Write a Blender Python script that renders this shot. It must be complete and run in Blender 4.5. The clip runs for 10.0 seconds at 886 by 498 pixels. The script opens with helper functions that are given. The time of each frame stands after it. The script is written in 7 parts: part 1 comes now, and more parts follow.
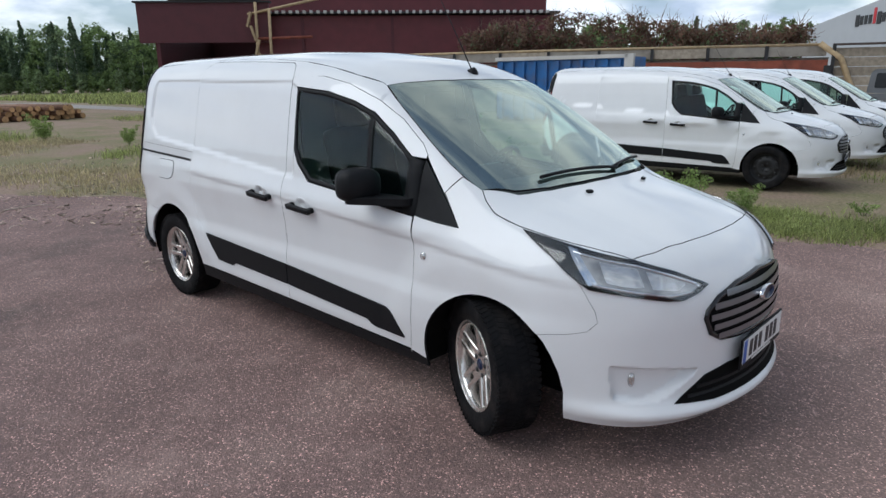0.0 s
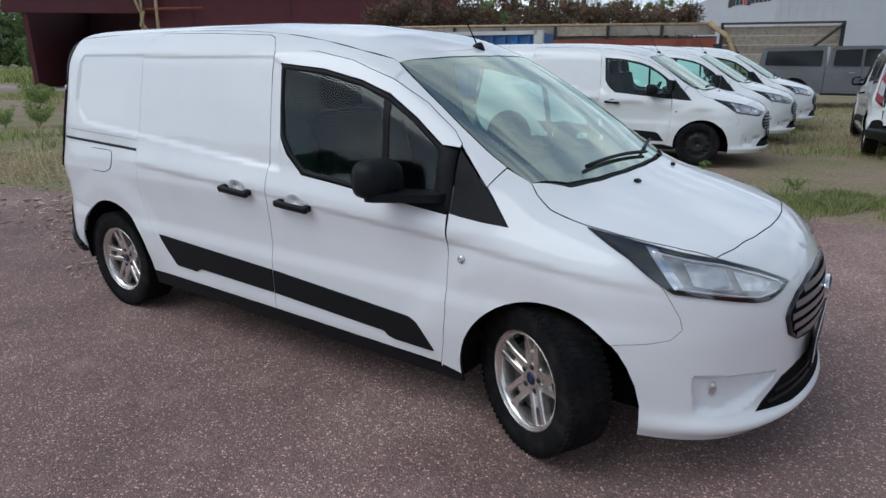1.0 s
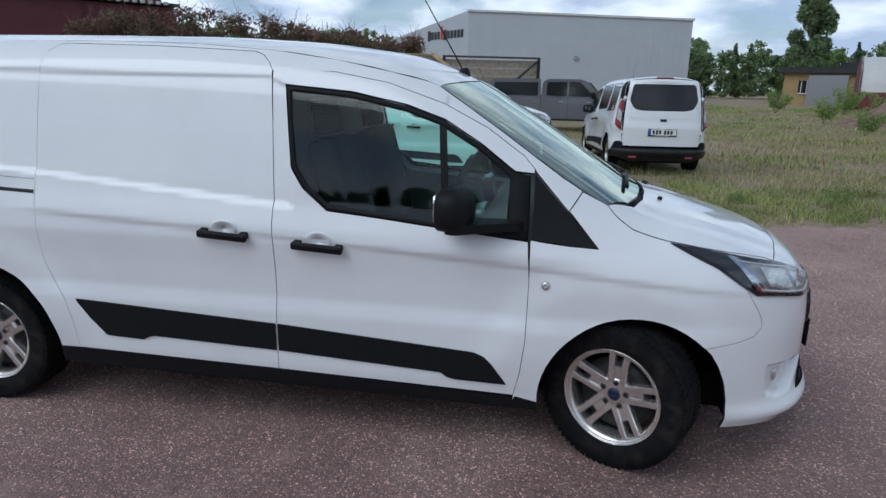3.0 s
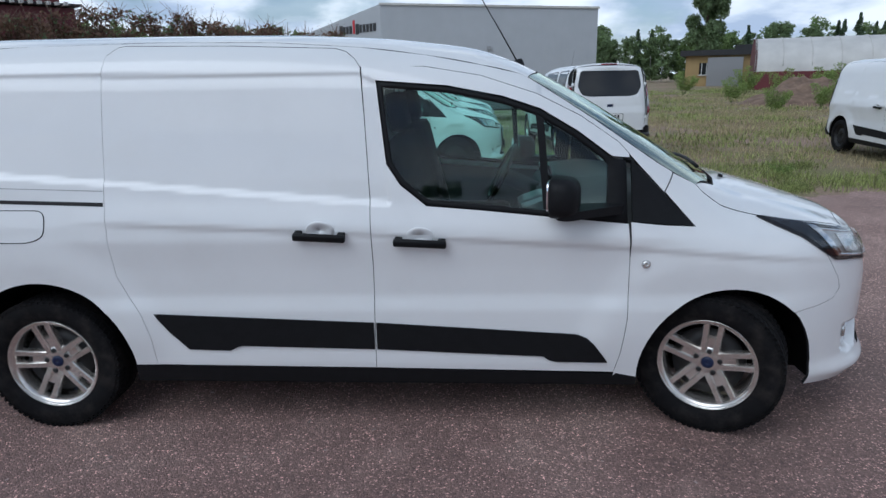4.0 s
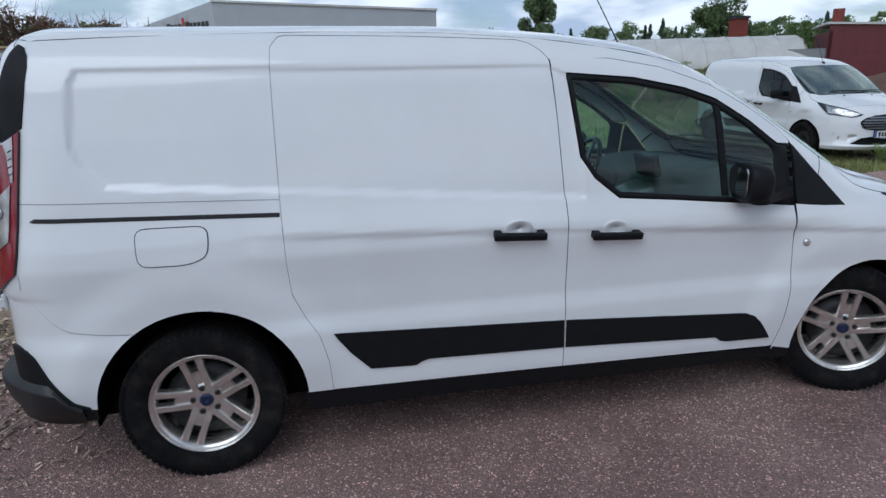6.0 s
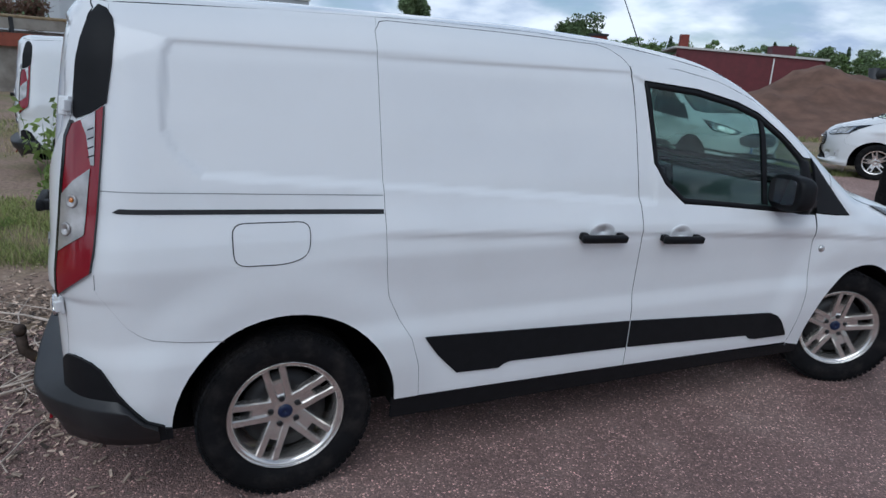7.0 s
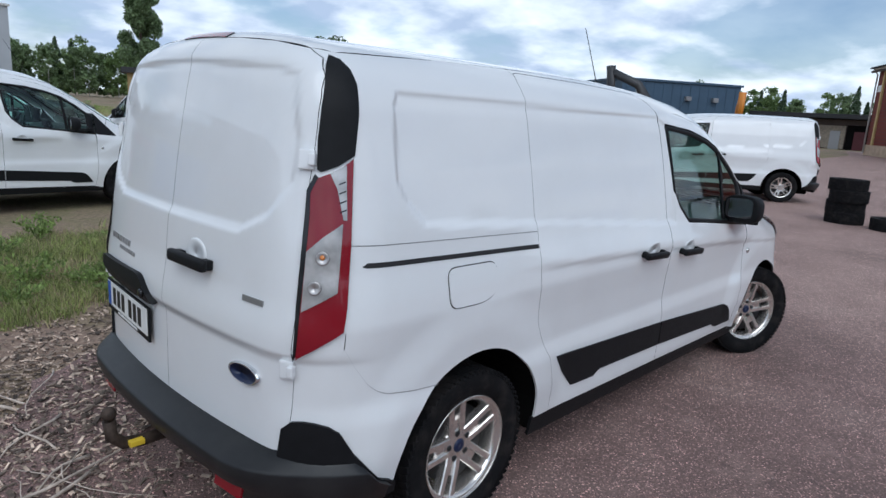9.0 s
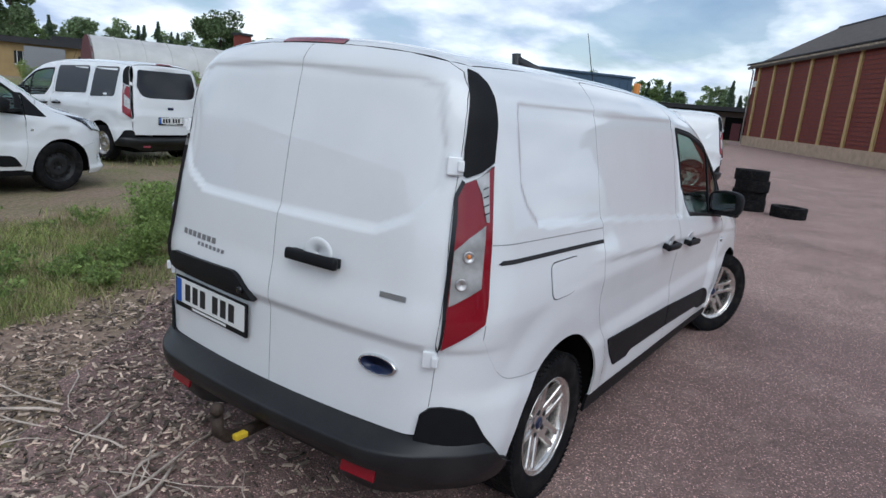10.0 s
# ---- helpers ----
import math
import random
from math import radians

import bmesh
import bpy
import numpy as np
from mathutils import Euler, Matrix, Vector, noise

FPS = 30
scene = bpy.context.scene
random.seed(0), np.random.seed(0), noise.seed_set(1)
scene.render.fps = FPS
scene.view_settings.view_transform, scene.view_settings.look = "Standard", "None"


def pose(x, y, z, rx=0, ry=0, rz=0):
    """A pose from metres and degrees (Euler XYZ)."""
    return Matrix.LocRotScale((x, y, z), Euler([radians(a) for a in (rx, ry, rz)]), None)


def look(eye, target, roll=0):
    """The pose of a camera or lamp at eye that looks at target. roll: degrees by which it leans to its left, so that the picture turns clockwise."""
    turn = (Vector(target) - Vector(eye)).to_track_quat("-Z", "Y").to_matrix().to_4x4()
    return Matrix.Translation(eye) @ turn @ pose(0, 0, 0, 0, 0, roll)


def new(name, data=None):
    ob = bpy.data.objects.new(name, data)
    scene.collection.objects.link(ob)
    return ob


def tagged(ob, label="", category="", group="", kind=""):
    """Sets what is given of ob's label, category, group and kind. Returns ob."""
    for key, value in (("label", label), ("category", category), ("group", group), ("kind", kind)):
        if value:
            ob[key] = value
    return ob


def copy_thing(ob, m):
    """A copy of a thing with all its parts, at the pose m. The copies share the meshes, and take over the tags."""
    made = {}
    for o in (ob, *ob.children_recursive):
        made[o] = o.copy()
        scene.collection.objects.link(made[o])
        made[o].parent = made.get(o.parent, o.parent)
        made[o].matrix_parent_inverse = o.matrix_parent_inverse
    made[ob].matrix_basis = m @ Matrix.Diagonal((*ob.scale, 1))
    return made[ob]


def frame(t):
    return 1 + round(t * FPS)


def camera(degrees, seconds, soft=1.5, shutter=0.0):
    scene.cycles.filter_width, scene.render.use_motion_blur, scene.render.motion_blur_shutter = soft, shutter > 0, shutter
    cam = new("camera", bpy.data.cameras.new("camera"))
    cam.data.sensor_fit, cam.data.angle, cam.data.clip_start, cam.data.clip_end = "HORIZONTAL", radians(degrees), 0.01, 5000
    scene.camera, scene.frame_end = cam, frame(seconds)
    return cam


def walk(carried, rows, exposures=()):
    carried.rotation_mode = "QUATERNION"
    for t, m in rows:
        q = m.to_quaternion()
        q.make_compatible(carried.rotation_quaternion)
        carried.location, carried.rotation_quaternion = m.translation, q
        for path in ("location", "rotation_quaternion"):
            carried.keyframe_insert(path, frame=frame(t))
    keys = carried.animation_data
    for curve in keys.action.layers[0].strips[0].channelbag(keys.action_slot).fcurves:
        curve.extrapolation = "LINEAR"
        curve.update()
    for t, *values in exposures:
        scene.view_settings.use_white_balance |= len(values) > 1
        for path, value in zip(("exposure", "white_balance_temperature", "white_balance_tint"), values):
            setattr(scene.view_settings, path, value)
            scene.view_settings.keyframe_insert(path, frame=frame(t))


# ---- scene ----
cam = camera(69.1, 10.0)
PATH = [
    (0, (4.872, -3.056, 1.631), (3.558, -1.635, 1.127), -0.6),
    (0.5, (4.499, -3.041, 1.643), (3.234, -1.582, 1.122), 0.0),
    (1, (4.134, -3.12, 1.638), (3.072, -1.525, 1.065), -0.3),
    (1.5, (3.721, -3.211, 1.658), (2.502, -1.724, 1.11), 0.4),
    (2, (3.365, -3.221, 1.647), (2.555, -1.472, 1.112), -0.0),
    (2.2, (3.252, -3.263, 1.635), (2.674, -1.416, 1.134), 2.6),
    (3.3, (2.49, -3.558, 1.622), (2.219, -1.643, 1.111), 0.7),
    (3.5, (2.341, -3.559, 1.631), (2.041, -1.665, 1.063), -0.6),
    (4, (1.938, -3.633, 1.617), (1.885, -1.701, 1.103), -1.0),
    (4.5, (1.561, -3.641, 1.608), (1.585, -1.701, 1.123), -0.0),
    (5, (1.239, -3.517, 1.606), (1.472, -1.589, 1.128), 0.2),
    (5.5, (0.832, -3.481, 1.592), (1.287, -1.594, 1.11), 1.2),
    (5.7, (0.673, -3.472, 1.617), (1.019, -1.576, 1.082), -1.7),
    (6.8, (-0.236, -3.092, 1.581), (0.555, -1.309, 1.137), 1.7),
    (7, (-0.421, -3.047, 1.592), (0.392, -1.296, 1.07), 2.9),
    (7.5, (-0.77, -2.911, 1.609), (0.152, -1.215, 1.088), 2.5),
    (8, (-1.118, -2.711, 1.627), (-0.054, -1.111, 1.074), 1.6),
    (8.5, (-1.511, -2.532, 1.621), (-0.171, -1.129, 1.137), 3.4),
    (9, (-1.788, -2.3, 1.61), (-0.351, -0.974, 1.189), 3.6),
    (9.5, (-2.021, -2.036, 1.618), (-0.431, -0.924, 1.13), 4.0),
    (10, (-2.408, -1.822, 1.645), (-0.783, -0.745, 1.197), 5.2),
]
EXPOSURES = [(0, -0.02, 5900, 7), (1, -0.12, 5750, 7), (1.5, -0.04, 5850, 8), (2.2, -0.22, 5580, 7), (3.3, -0.26, 5540, 7), (7.5, -0.32, 5520, 7), (8.5, -0.18, 5560, 7), (10, -0.08, 5700, 7)]
walk(cam, [(t, look(eye, target, roll)) for t, eye, target, roll in PATH], EXPOSURES)

# ---- light ----
SUN_ELEVATION, SUN_AZIMUTH = 48.0, -128.0
world = bpy.data.worlds.new("sky")
scene.world = world
world.use_nodes = True


def sky_world():
    nt = world.node_tree
    nt.nodes.clear()
    out = nt.nodes.new("ShaderNodeOutputWorld")
    bg = nt.nodes.new("ShaderNodeBackground")
    sky = nt.nodes.new("ShaderNodeTexSky")
    sky.sky_type, sky.sun_disc = "NISHITA", False
    sky.sun_elevation, sky.sun_rotation = radians(SUN_ELEVATION), radians(90 - SUN_AZIMUTH)
    sky.air_density, sky.dust_density = 1.0, 1.0
    co = nt.nodes.new("ShaderNodeTexCoord")
    sep = nt.nodes.new("ShaderNodeSeparateXYZ")
    nt.links.new(co.outputs["Generated"], sep.inputs[0])
    lift = nt.nodes.new("ShaderNodeMath")
    lift.operation = "MAXIMUM"
    lift.inputs[1].default_value = 0.0
    nt.links.new(sep.outputs[2], lift.inputs[0])
    add = nt.nodes.new("ShaderNodeMath")
    add.inputs[1].default_value = 0.30
    nt.links.new(lift.outputs[0], add.inputs[0])
    div = nt.nodes.new("ShaderNodeVectorMath")
    div.operation = "DIVIDE"
    comb = nt.nodes.new("ShaderNodeCombineXYZ")
    for n in range(3):
        nt.links.new(add.outputs[0], comb.inputs[n])
    nt.links.new(co.outputs["Generated"], div.inputs[0])
    nt.links.new(comb.outputs[0], div.inputs[1])
    cover = nt.nodes.new("ShaderNodeTexNoise")
    cover.inputs["Scale"].default_value, cover.inputs["Detail"].default_value = 2.1, 9.0
    cover.inputs["Roughness"].default_value, cover.inputs["Distortion"].default_value = 0.50, 0.1
    nt.links.new(div.outputs[0], cover.inputs["Vector"])
    ramp = nt.nodes.new("ShaderNodeValToRGB")
    ramp.color_ramp.elements[0].position, ramp.color_ramp.elements[1].position = 0.37, 0.50
    ramp.color_ramp.elements[0].color = (0.22, 0.22, 0.22, 1)
    nt.links.new(cover.outputs[0], ramp.inputs[0])
    shade = nt.nodes.new("ShaderNodeTexNoise")
    shade.inputs["Scale"].default_value, shade.inputs["Detail"].default_value = 3.4, 7.0
    nt.links.new(div.outputs[0], shade.inputs["Vector"])
    grey = nt.nodes.new("ShaderNodeValToRGB")
    grey.color_ramp.elements[0].position, grey.color_ramp.elements[1].position = 0.36, 0.62
    grey.color_ramp.elements[0].color, grey.color_ramp.elements[1].color = (6.0, 6.8, 8.2, 1), (12.6, 12.6, 12.5, 1)
    nt.links.new(shade.outputs[0], grey.inputs[0])
    thick = nt.nodes.new("ShaderNodeMapRange")
    thick.interpolation_type = "SMOOTHSTEP"
    thick.inputs["From Min"].default_value, thick.inputs["From Max"].default_value = 0.12, 0.85
    thick.inputs["To Min"].default_value, thick.inputs["To Max"].default_value = 0.98, 0.52
    nt.links.new(lift.outputs[0], thick.inputs["Value"])
    base = nt.nodes.new("ShaderNodeVectorMath")
    base.operation = "SCALE"
    nt.links.new(grey.outputs[0], base.inputs[0])
    nt.links.new(thick.outputs[0], base.inputs["Scale"])
    mix = nt.nodes.new("ShaderNodeMix")
    mix.data_type = "RGBA"
    nt.links.new(ramp.outputs[0], mix.inputs[0])
    nt.links.new(sky.outputs[0], mix.inputs[6])
    nt.links.new(base.outputs[0], mix.inputs[7])
    nt.links.new(mix.outputs[2], bg.inputs[0])
    bg.inputs[1].default_value = 0.1
    nt.links.new(bg.outputs[0], out.inputs[0])


sky_world()
sun = new("sun", bpy.data.lights.new("sun", "SUN"))
sun.data.energy, sun.data.angle, sun.data.color = 1.5, radians(50), (1.0, 0.96, 0.9)
sun.matrix_world = pose(0, 0, 30, 90 - SUN_ELEVATION, 0, 90 + SUN_AZIMUTH)


# ---- materials ----
def material(name, color, rough=0.6, metal=0.0, coat=0.0, vary=0.0, vary_scale=8.0, bump=0.0, bump_scale=60.0, dirt=None, dirt_scale=3.0, island=False, rnd=0.0, shine=0.5):
    m = bpy.data.materials.new(name)
    m.use_nodes = True
    nt = m.node_tree
    p = nt.nodes["Principled BSDF"]
    p.inputs["Base Color"].default_value = (*color, 1)
    p.inputs["Roughness"].default_value, p.inputs["Metallic"].default_value = rough, metal
    p.inputs["Coat Weight"].default_value, p.inputs["Coat Roughness"].default_value = coat, 0.03
    p.inputs["Specular IOR Level"].default_value = shine
    co = nt.nodes.new("ShaderNodeTexCoord")
    last = None
    if vary or rnd:
        noise_node = nt.nodes.new("ShaderNodeTexNoise")
        noise_node.inputs["Scale"].default_value, noise_node.inputs["Detail"].default_value = vary_scale, 6.0
        nt.links.new(co.outputs["Object"], noise_node.inputs["Vector"])
        hsv = nt.nodes.new("ShaderNodeHueSaturation")
        hsv.inputs["Color"].default_value = (*color, 1)
        span = nt.nodes.new("ShaderNodeMapRange")
        span.inputs["From Min"].default_value, span.inputs["From Max"].default_value = 0.3, 0.7
        span.inputs["To Min"].default_value, span.inputs["To Max"].default_value = 1 - vary, 1 + vary
        nt.links.new(noise_node.outputs[0], span.inputs["Value"])
        value = span.outputs[0]
        if rnd:
            src = nt.nodes.new("ShaderNodeNewGeometry").outputs["Random Per Island"] if island else nt.nodes.new("ShaderNodeObjectInfo").outputs["Random"]
            r2 = nt.nodes.new("ShaderNodeMapRange")
            r2.inputs["To Min"].default_value, r2.inputs["To Max"].default_value = 1 - rnd, 1 + rnd
            nt.links.new(src, r2.inputs["Value"])
            mul = nt.nodes.new("ShaderNodeMath")
            mul.operation = "MULTIPLY"
            nt.links.new(value, mul.inputs[0])
            nt.links.new(r2.outputs[0], mul.inputs[1])
            value = mul.outputs[0]
        nt.links.new(value, hsv.inputs["Value"])
        last = hsv.outputs[0]
    if dirt:
        dn = nt.nodes.new("ShaderNodeTexNoise")
        dn.inputs["Scale"].default_value, dn.inputs["Detail"].default_value, dn.inputs["Roughness"].default_value = dirt_scale, 8.0, 0.65
        nt.links.new(co.outputs["Object"], dn.inputs["Vector"])
        dr = nt.nodes.new("ShaderNodeMapRange")
        dr.inputs["From Min"].default_value, dr.inputs["From Max"].default_value = 0.48, 0.72
        dr.inputs["To Max"].default_value = dirt[3]
        nt.links.new(dn.outputs[0], dr.inputs["Value"])
        mx = nt.nodes.new("ShaderNodeMix")
        mx.data_type = "RGBA"
        mx.inputs[6].default_value, mx.inputs[7].default_value = (*color, 1), (*dirt[:3], 1)
        if last:
            nt.links.new(last, mx.inputs[6])
        nt.links.new(dr.outputs[0], mx.inputs[0])
        last = mx.outputs[2]
    if last:
        nt.links.new(last, p.inputs["Base Color"])
    if bump:
        bn = nt.nodes.new("ShaderNodeTexNoise")
        bn.inputs["Scale"].default_value, bn.inputs["Detail"].default_value = bump_scale, 5.0
        nt.links.new(co.outputs["Object"], bn.inputs["Vector"])
        b = nt.nodes.new("ShaderNodeBump")
        b.inputs["Strength"].default_value, b.inputs["Distance"].default_value = bump, 0.01
        nt.links.new(bn.outputs[0], b.inputs["Height"])
        nt.links.new(b.outputs[0], p.inputs["Normal"])
    return m


def glass(name, tint, gloss=0.07, sheen=(0.95, 0.97, 0.96)):
    m = bpy.data.materials.new(name)
    m.use_nodes = True
    nt = m.node_tree
    nt.nodes.clear()
    out, mix = nt.nodes.new("ShaderNodeOutputMaterial"), nt.nodes.new("ShaderNodeMixShader")
    clear, shine, fres = nt.nodes.new("ShaderNodeBsdfTransparent"), nt.nodes.new("ShaderNodeBsdfGlossy"), nt.nodes.new("ShaderNodeLayerWeight")
    power, span = nt.nodes.new("ShaderNodeMath"), nt.nodes.new("ShaderNodeMapRange")
    power.operation, power.inputs[1].default_value = "POWER", 5.0
    span.inputs["To Min"].default_value = gloss
    clear.inputs[0].default_value = (*tint, 1)
    shine.inputs["Roughness"].default_value = 0.01
    shine.inputs[0].default_value = (*sheen, 1)
    nt.links.new(fres.outputs["Facing"], power.inputs[0])
    nt.links.new(power.outputs[0], span.inputs["Value"])
    nt.links.new(span.outputs[0], mix.inputs[0])
    nt.links.new(clear.outputs[0], mix.inputs[1])
    nt.links.new(shine.outputs[0], mix.inputs[2])
    nt.links.new(mix.outputs[0], out.inputs[0])
    return m


PAINT = material("white_paint", (0.80, 0.81, 0.82), 0.5, coat=1.0, vary=0.015, vary_scale=2.5, dirt=(0.55, 0.53, 0.5, 0.10), dirt_scale=2.2)
# near-black: rubber round the glass, and painted-in shade of the panel gaps
SEAL_SHADE = material("seam_shade_rubber", (0.02, 0.02, 0.022), 0.8)
TRIM = material("black_trim", (0.008, 0.0085, 0.010), 0.55, shine=0.20, vary=0.15, vary_scale=30, bump=0.08, bump_scale=900)
GLOSS_BLACK = material("gloss_black", (0.012, 0.012, 0.014), 0.15)
BUMPER = material("weathered_black_plastic", (0.009, 0.0095, 0.011), 0.42, shine=0.45, vary=0.2, vary_scale=7, bump=0.1, bump_scale=700, dirt=(0.05, 0.048, 0.046, 0.3), dirt_scale=4)
RUBBER = material("tyre_rubber", (0.008, 0.008, 0.009), 0.75, shine=0.12, vary=0.25, vary_scale=14, bump=0.15, bump_scale=220, dirt=(0.06, 0.05, 0.045, 0.4), dirt_scale=9)
ALLOY = material("alloy", (0.70, 0.665, 0.63), 0.22, metal=0.85, vary=0.08, vary_scale=20, dirt=(0.22, 0.18, 0.15, 0.35), dirt_scale=11)
STEEL_BLACK = material("black_steel", (0.012, 0.012, 0.013), 0.5, metal=0.2)
DARK = material("dark_void", (0.005, 0.005, 0.005), 0.9, shine=0.1)
CHROME = material("chrome", (0.75, 0.76, 0.78), 0.12, metal=1.0)
GRILLE_BAR = material("grille_bar", (0.24, 0.25, 0.27), 0.3, metal=0.8)
LAMP_RED = material("lamp_red", (0.22, 0.003, 0.012), 0.18, shine=0.4, coat=0.6, vary=0.10, vary_scale=9)
LAMP_CLEAR = material("lamp_clear", (0.62, 0.61, 0.60), 0.22, metal=0.75, coat=0.6, vary=0.2, vary_scale=30, bump=0.4, bump_scale=25)
TAIL_CLEAR = material("tail_clear", (0.46, 0.44, 0.43), 0.25, metal=0.5, coat=0.5, vary=0.35, vary_scale=16)
LAMP_DARK = material("lamp_reflector", (0.42, 0.41, 0.40), 0.28, metal=0.8, coat=0.3, vary=0.35, vary_scale=14, bump=0.5, bump_scale=18)
ORANGE = material("indicator_orange", (0.7, 0.22, 0.03), 0.3, coat=1.0)
BADGE_BLUE = material("badge_blue", (0.010, 0.018, 0.055), 0.35, coat=0.2, shine=0.3)
PLATE_WHITE = material("plate_white", (0.78, 0.78, 0.76), 0.4)
PLATE_BLUE = material("plate_blue", (0.02, 0.10, 0.45), 0.4)
INK = material("ink", (0.015, 0.015, 0.017), 0.5)
BADGE_GREY = material("badge_grey", (0.33, 0.33, 0.34), 0.3, metal=0.6)
GLASS = glass("window_glass", (0.68, 0.94, 0.87), 0.04)
GLASS_DARK = glass("tinted_glass", (0.16, 0.19, 0.19))
LENS = glass("lens", (0.95, 0.96, 0.97))
SCREEN = glass("windscreen_glass", (0.70, 0.84, 0.79), 0.45, (0.90, 1.0, 0.90))
FABRIC = material("seat_fabric", (0.010, 0.010, 0.011), 0.9, shine=0.05, vary=0.2, vary_scale=40, bump=0.2, bump_scale=400)
DASH = material("dashboard_plastic", (0.10, 0.105, 0.108), 0.6, shine=0.25, vary=0.1, vary_scale=10, bump=0.1, bump_scale=500)
MIRROR = material("mirror", (0.85, 0.86, 0.87), 0.02, metal=1.0)
GREY_PAINT = material("grey_paint", (0.13, 0.135, 0.145), 0.3, coat=1.0, vary=0.05)


# ---- mesh tools ----
def part(name, bm, mat, parent=None, label="", smooth=False):
    me = bpy.data.meshes.new(name)
    if smooth:
        for f in bm.faces:
            f.smooth = True
    bm.to_mesh(me)
    bm.free()
    for m in (mat if isinstance(mat, (list, tuple)) else [mat]):
        me.materials.append(m)
    ob = new(name, me)
    if parent:
        ob.parent = parent
    if label:
        ob["label"] = label
    return ob


def empty(name, m=None):
    ob = new(name)
    if m is not None:
        ob.matrix_world = m
    return ob


def add_box(bm, size, at, bevel=0.0, turn=None, taper=None, mat=0):
    m = Matrix.Translation(at) @ (turn.to_matrix().to_4x4() if turn else Matrix.Identity(4)) @ Matrix.Diagonal((*size, 1))
    got = bmesh.ops.create_cube(bm, size=1.0, matrix=m)["verts"]
    if taper:
        for v in got:
            if v.co.z > at[2]:
                v.co.x = at[0] + (v.co.x - at[0]) * taper
                v.co.y = at[1] + (v.co.y - at[1]) * taper
    faces = list({f for v in got for f in v.link_faces})
    for f in faces:
        f.material_index = mat
    if bevel:
        edges = list({e for v in got for e in v.link_edges})
        bmesh.ops.bevel(bm, geom=edges, offset=bevel, segments=2, affect="EDGES", profile=0.6)
    return bm


def box(size, at, bevel=0.0, turn=None, taper=None):
    return add_box(bmesh.new(), size, at, bevel, turn, taper)


def lathe(profile, count=48, axis="y", bm=None, mat=0, smooth=True):
    """Turns a closed profile of (radius, along) round an axis."""
    bm = bm or bmesh.new()
    rings = []
    for n in range(count):
        a = 2 * math.pi * n / count
        ring = []
        for r, h in profile:
            c = (r * math.cos(a), h, r * math.sin(a)) if axis == "y" else (r * math.cos(a), r * math.sin(a), h)
            ring.append(bm.verts.new(c))
        rings.append(ring)
    for n in range(count):
        a, b = rings[n], rings[(n + 1) % count]
        for k in range(len(profile)):
            l = (k + 1) % len(profile)
            f = bm.faces.new((a[k], a[l], b[l], b[k]))
            f.smooth, f.material_index = smooth, mat
    return bm


def tube(points, radius, sides=8, bm=None, taper=1.0, mat=0):
    """A round bar along points, thinning to taper times its radius."""
    bm = bm or bmesh.new()
    pts = [Vector(p) for p in points]
    rings = []
    for n, p in enumerate(pts):
        d = (pts[min(n + 1, len(pts) - 1)] - pts[max(n - 1, 0)]).normalized()
        u = d.orthogonal().normalized() if abs(d.z) > 0.95 else d.cross(Vector((0, 0, 1))).normalized()
        v = d.cross(u)
        r = radius * (1 + (taper - 1) * n / max(1, len(pts) - 1))
        rings.append([bm.verts.new(p + r * (math.cos(2 * math.pi * k / sides) * u + math.sin(2 * math.pi * k / sides) * v)) for k in range(sides)])
    for a, b in zip(rings, rings[1:]):
        for k in range(sides):
            f = bm.faces.new((a[k], a[(k + 1) % sides], b[(k + 1) % sides], b[k]))
            f.smooth, f.material_index = True, mat
    for ring in (rings[0][::-1], rings[-1]):
        f = bm.faces.new(ring)
        f.material_index = mat
    return bm


def prism(outline, depth, at=(0, 0, 0), plane="xz", bm=None, mat=0):
    """A flat outline given a depth: plane xz stands along y, xy along z, yz along x."""
    bm = bm or bmesh.new()
    put = {"xz": lambda a, b, d: (a, d, b), "xy": lambda a, b, d: (a, b, d), "yz": lambda a, b, d: (d, a, b)}[plane]
    lo = [bm.verts.new(Vector(put(a, b, 0.0)) + Vector(at)) for a, b in outline]
    hi = [bm.verts.new(Vector(put(a, b, depth)) + Vector(at)) for a, b in outline]
    made = [bm.faces.new(lo), bm.faces.new(hi[::-1])]
    for n in range(len(lo)):
        k = (n + 1) % len(lo)
        made.append(bm.faces.new((lo[n], hi[n], hi[k], lo[k])))
    for f in made:
        f.material_index = mat
    bmesh.ops.recalc_face_normals(bm, faces=made)
    return bm


# ---- the shape of the van body: x ahead of the rear axle, y to the left, z up ----
def smax(a, b, k):
    h = np.maximum(k - np.abs(a - b), 0) / k
    return np.maximum(a, b) + h * h * k * 0.25


def smooth_table(pairs, width):
    xs = np.linspace(pairs[0][0], pairs[-1][0], 800)
    ys = np.interp(xs, [p[0] for p in pairs], [p[1] for p in pairs])
    n = max(1, int(width / (xs[1] - xs[0])))
    ker = np.hanning(2 * n + 1)
    ys = np.convolve(np.pad(ys, n, mode="reflect", reflect_type="odd"), ker / ker.sum(), "valid")
    return xs, ys


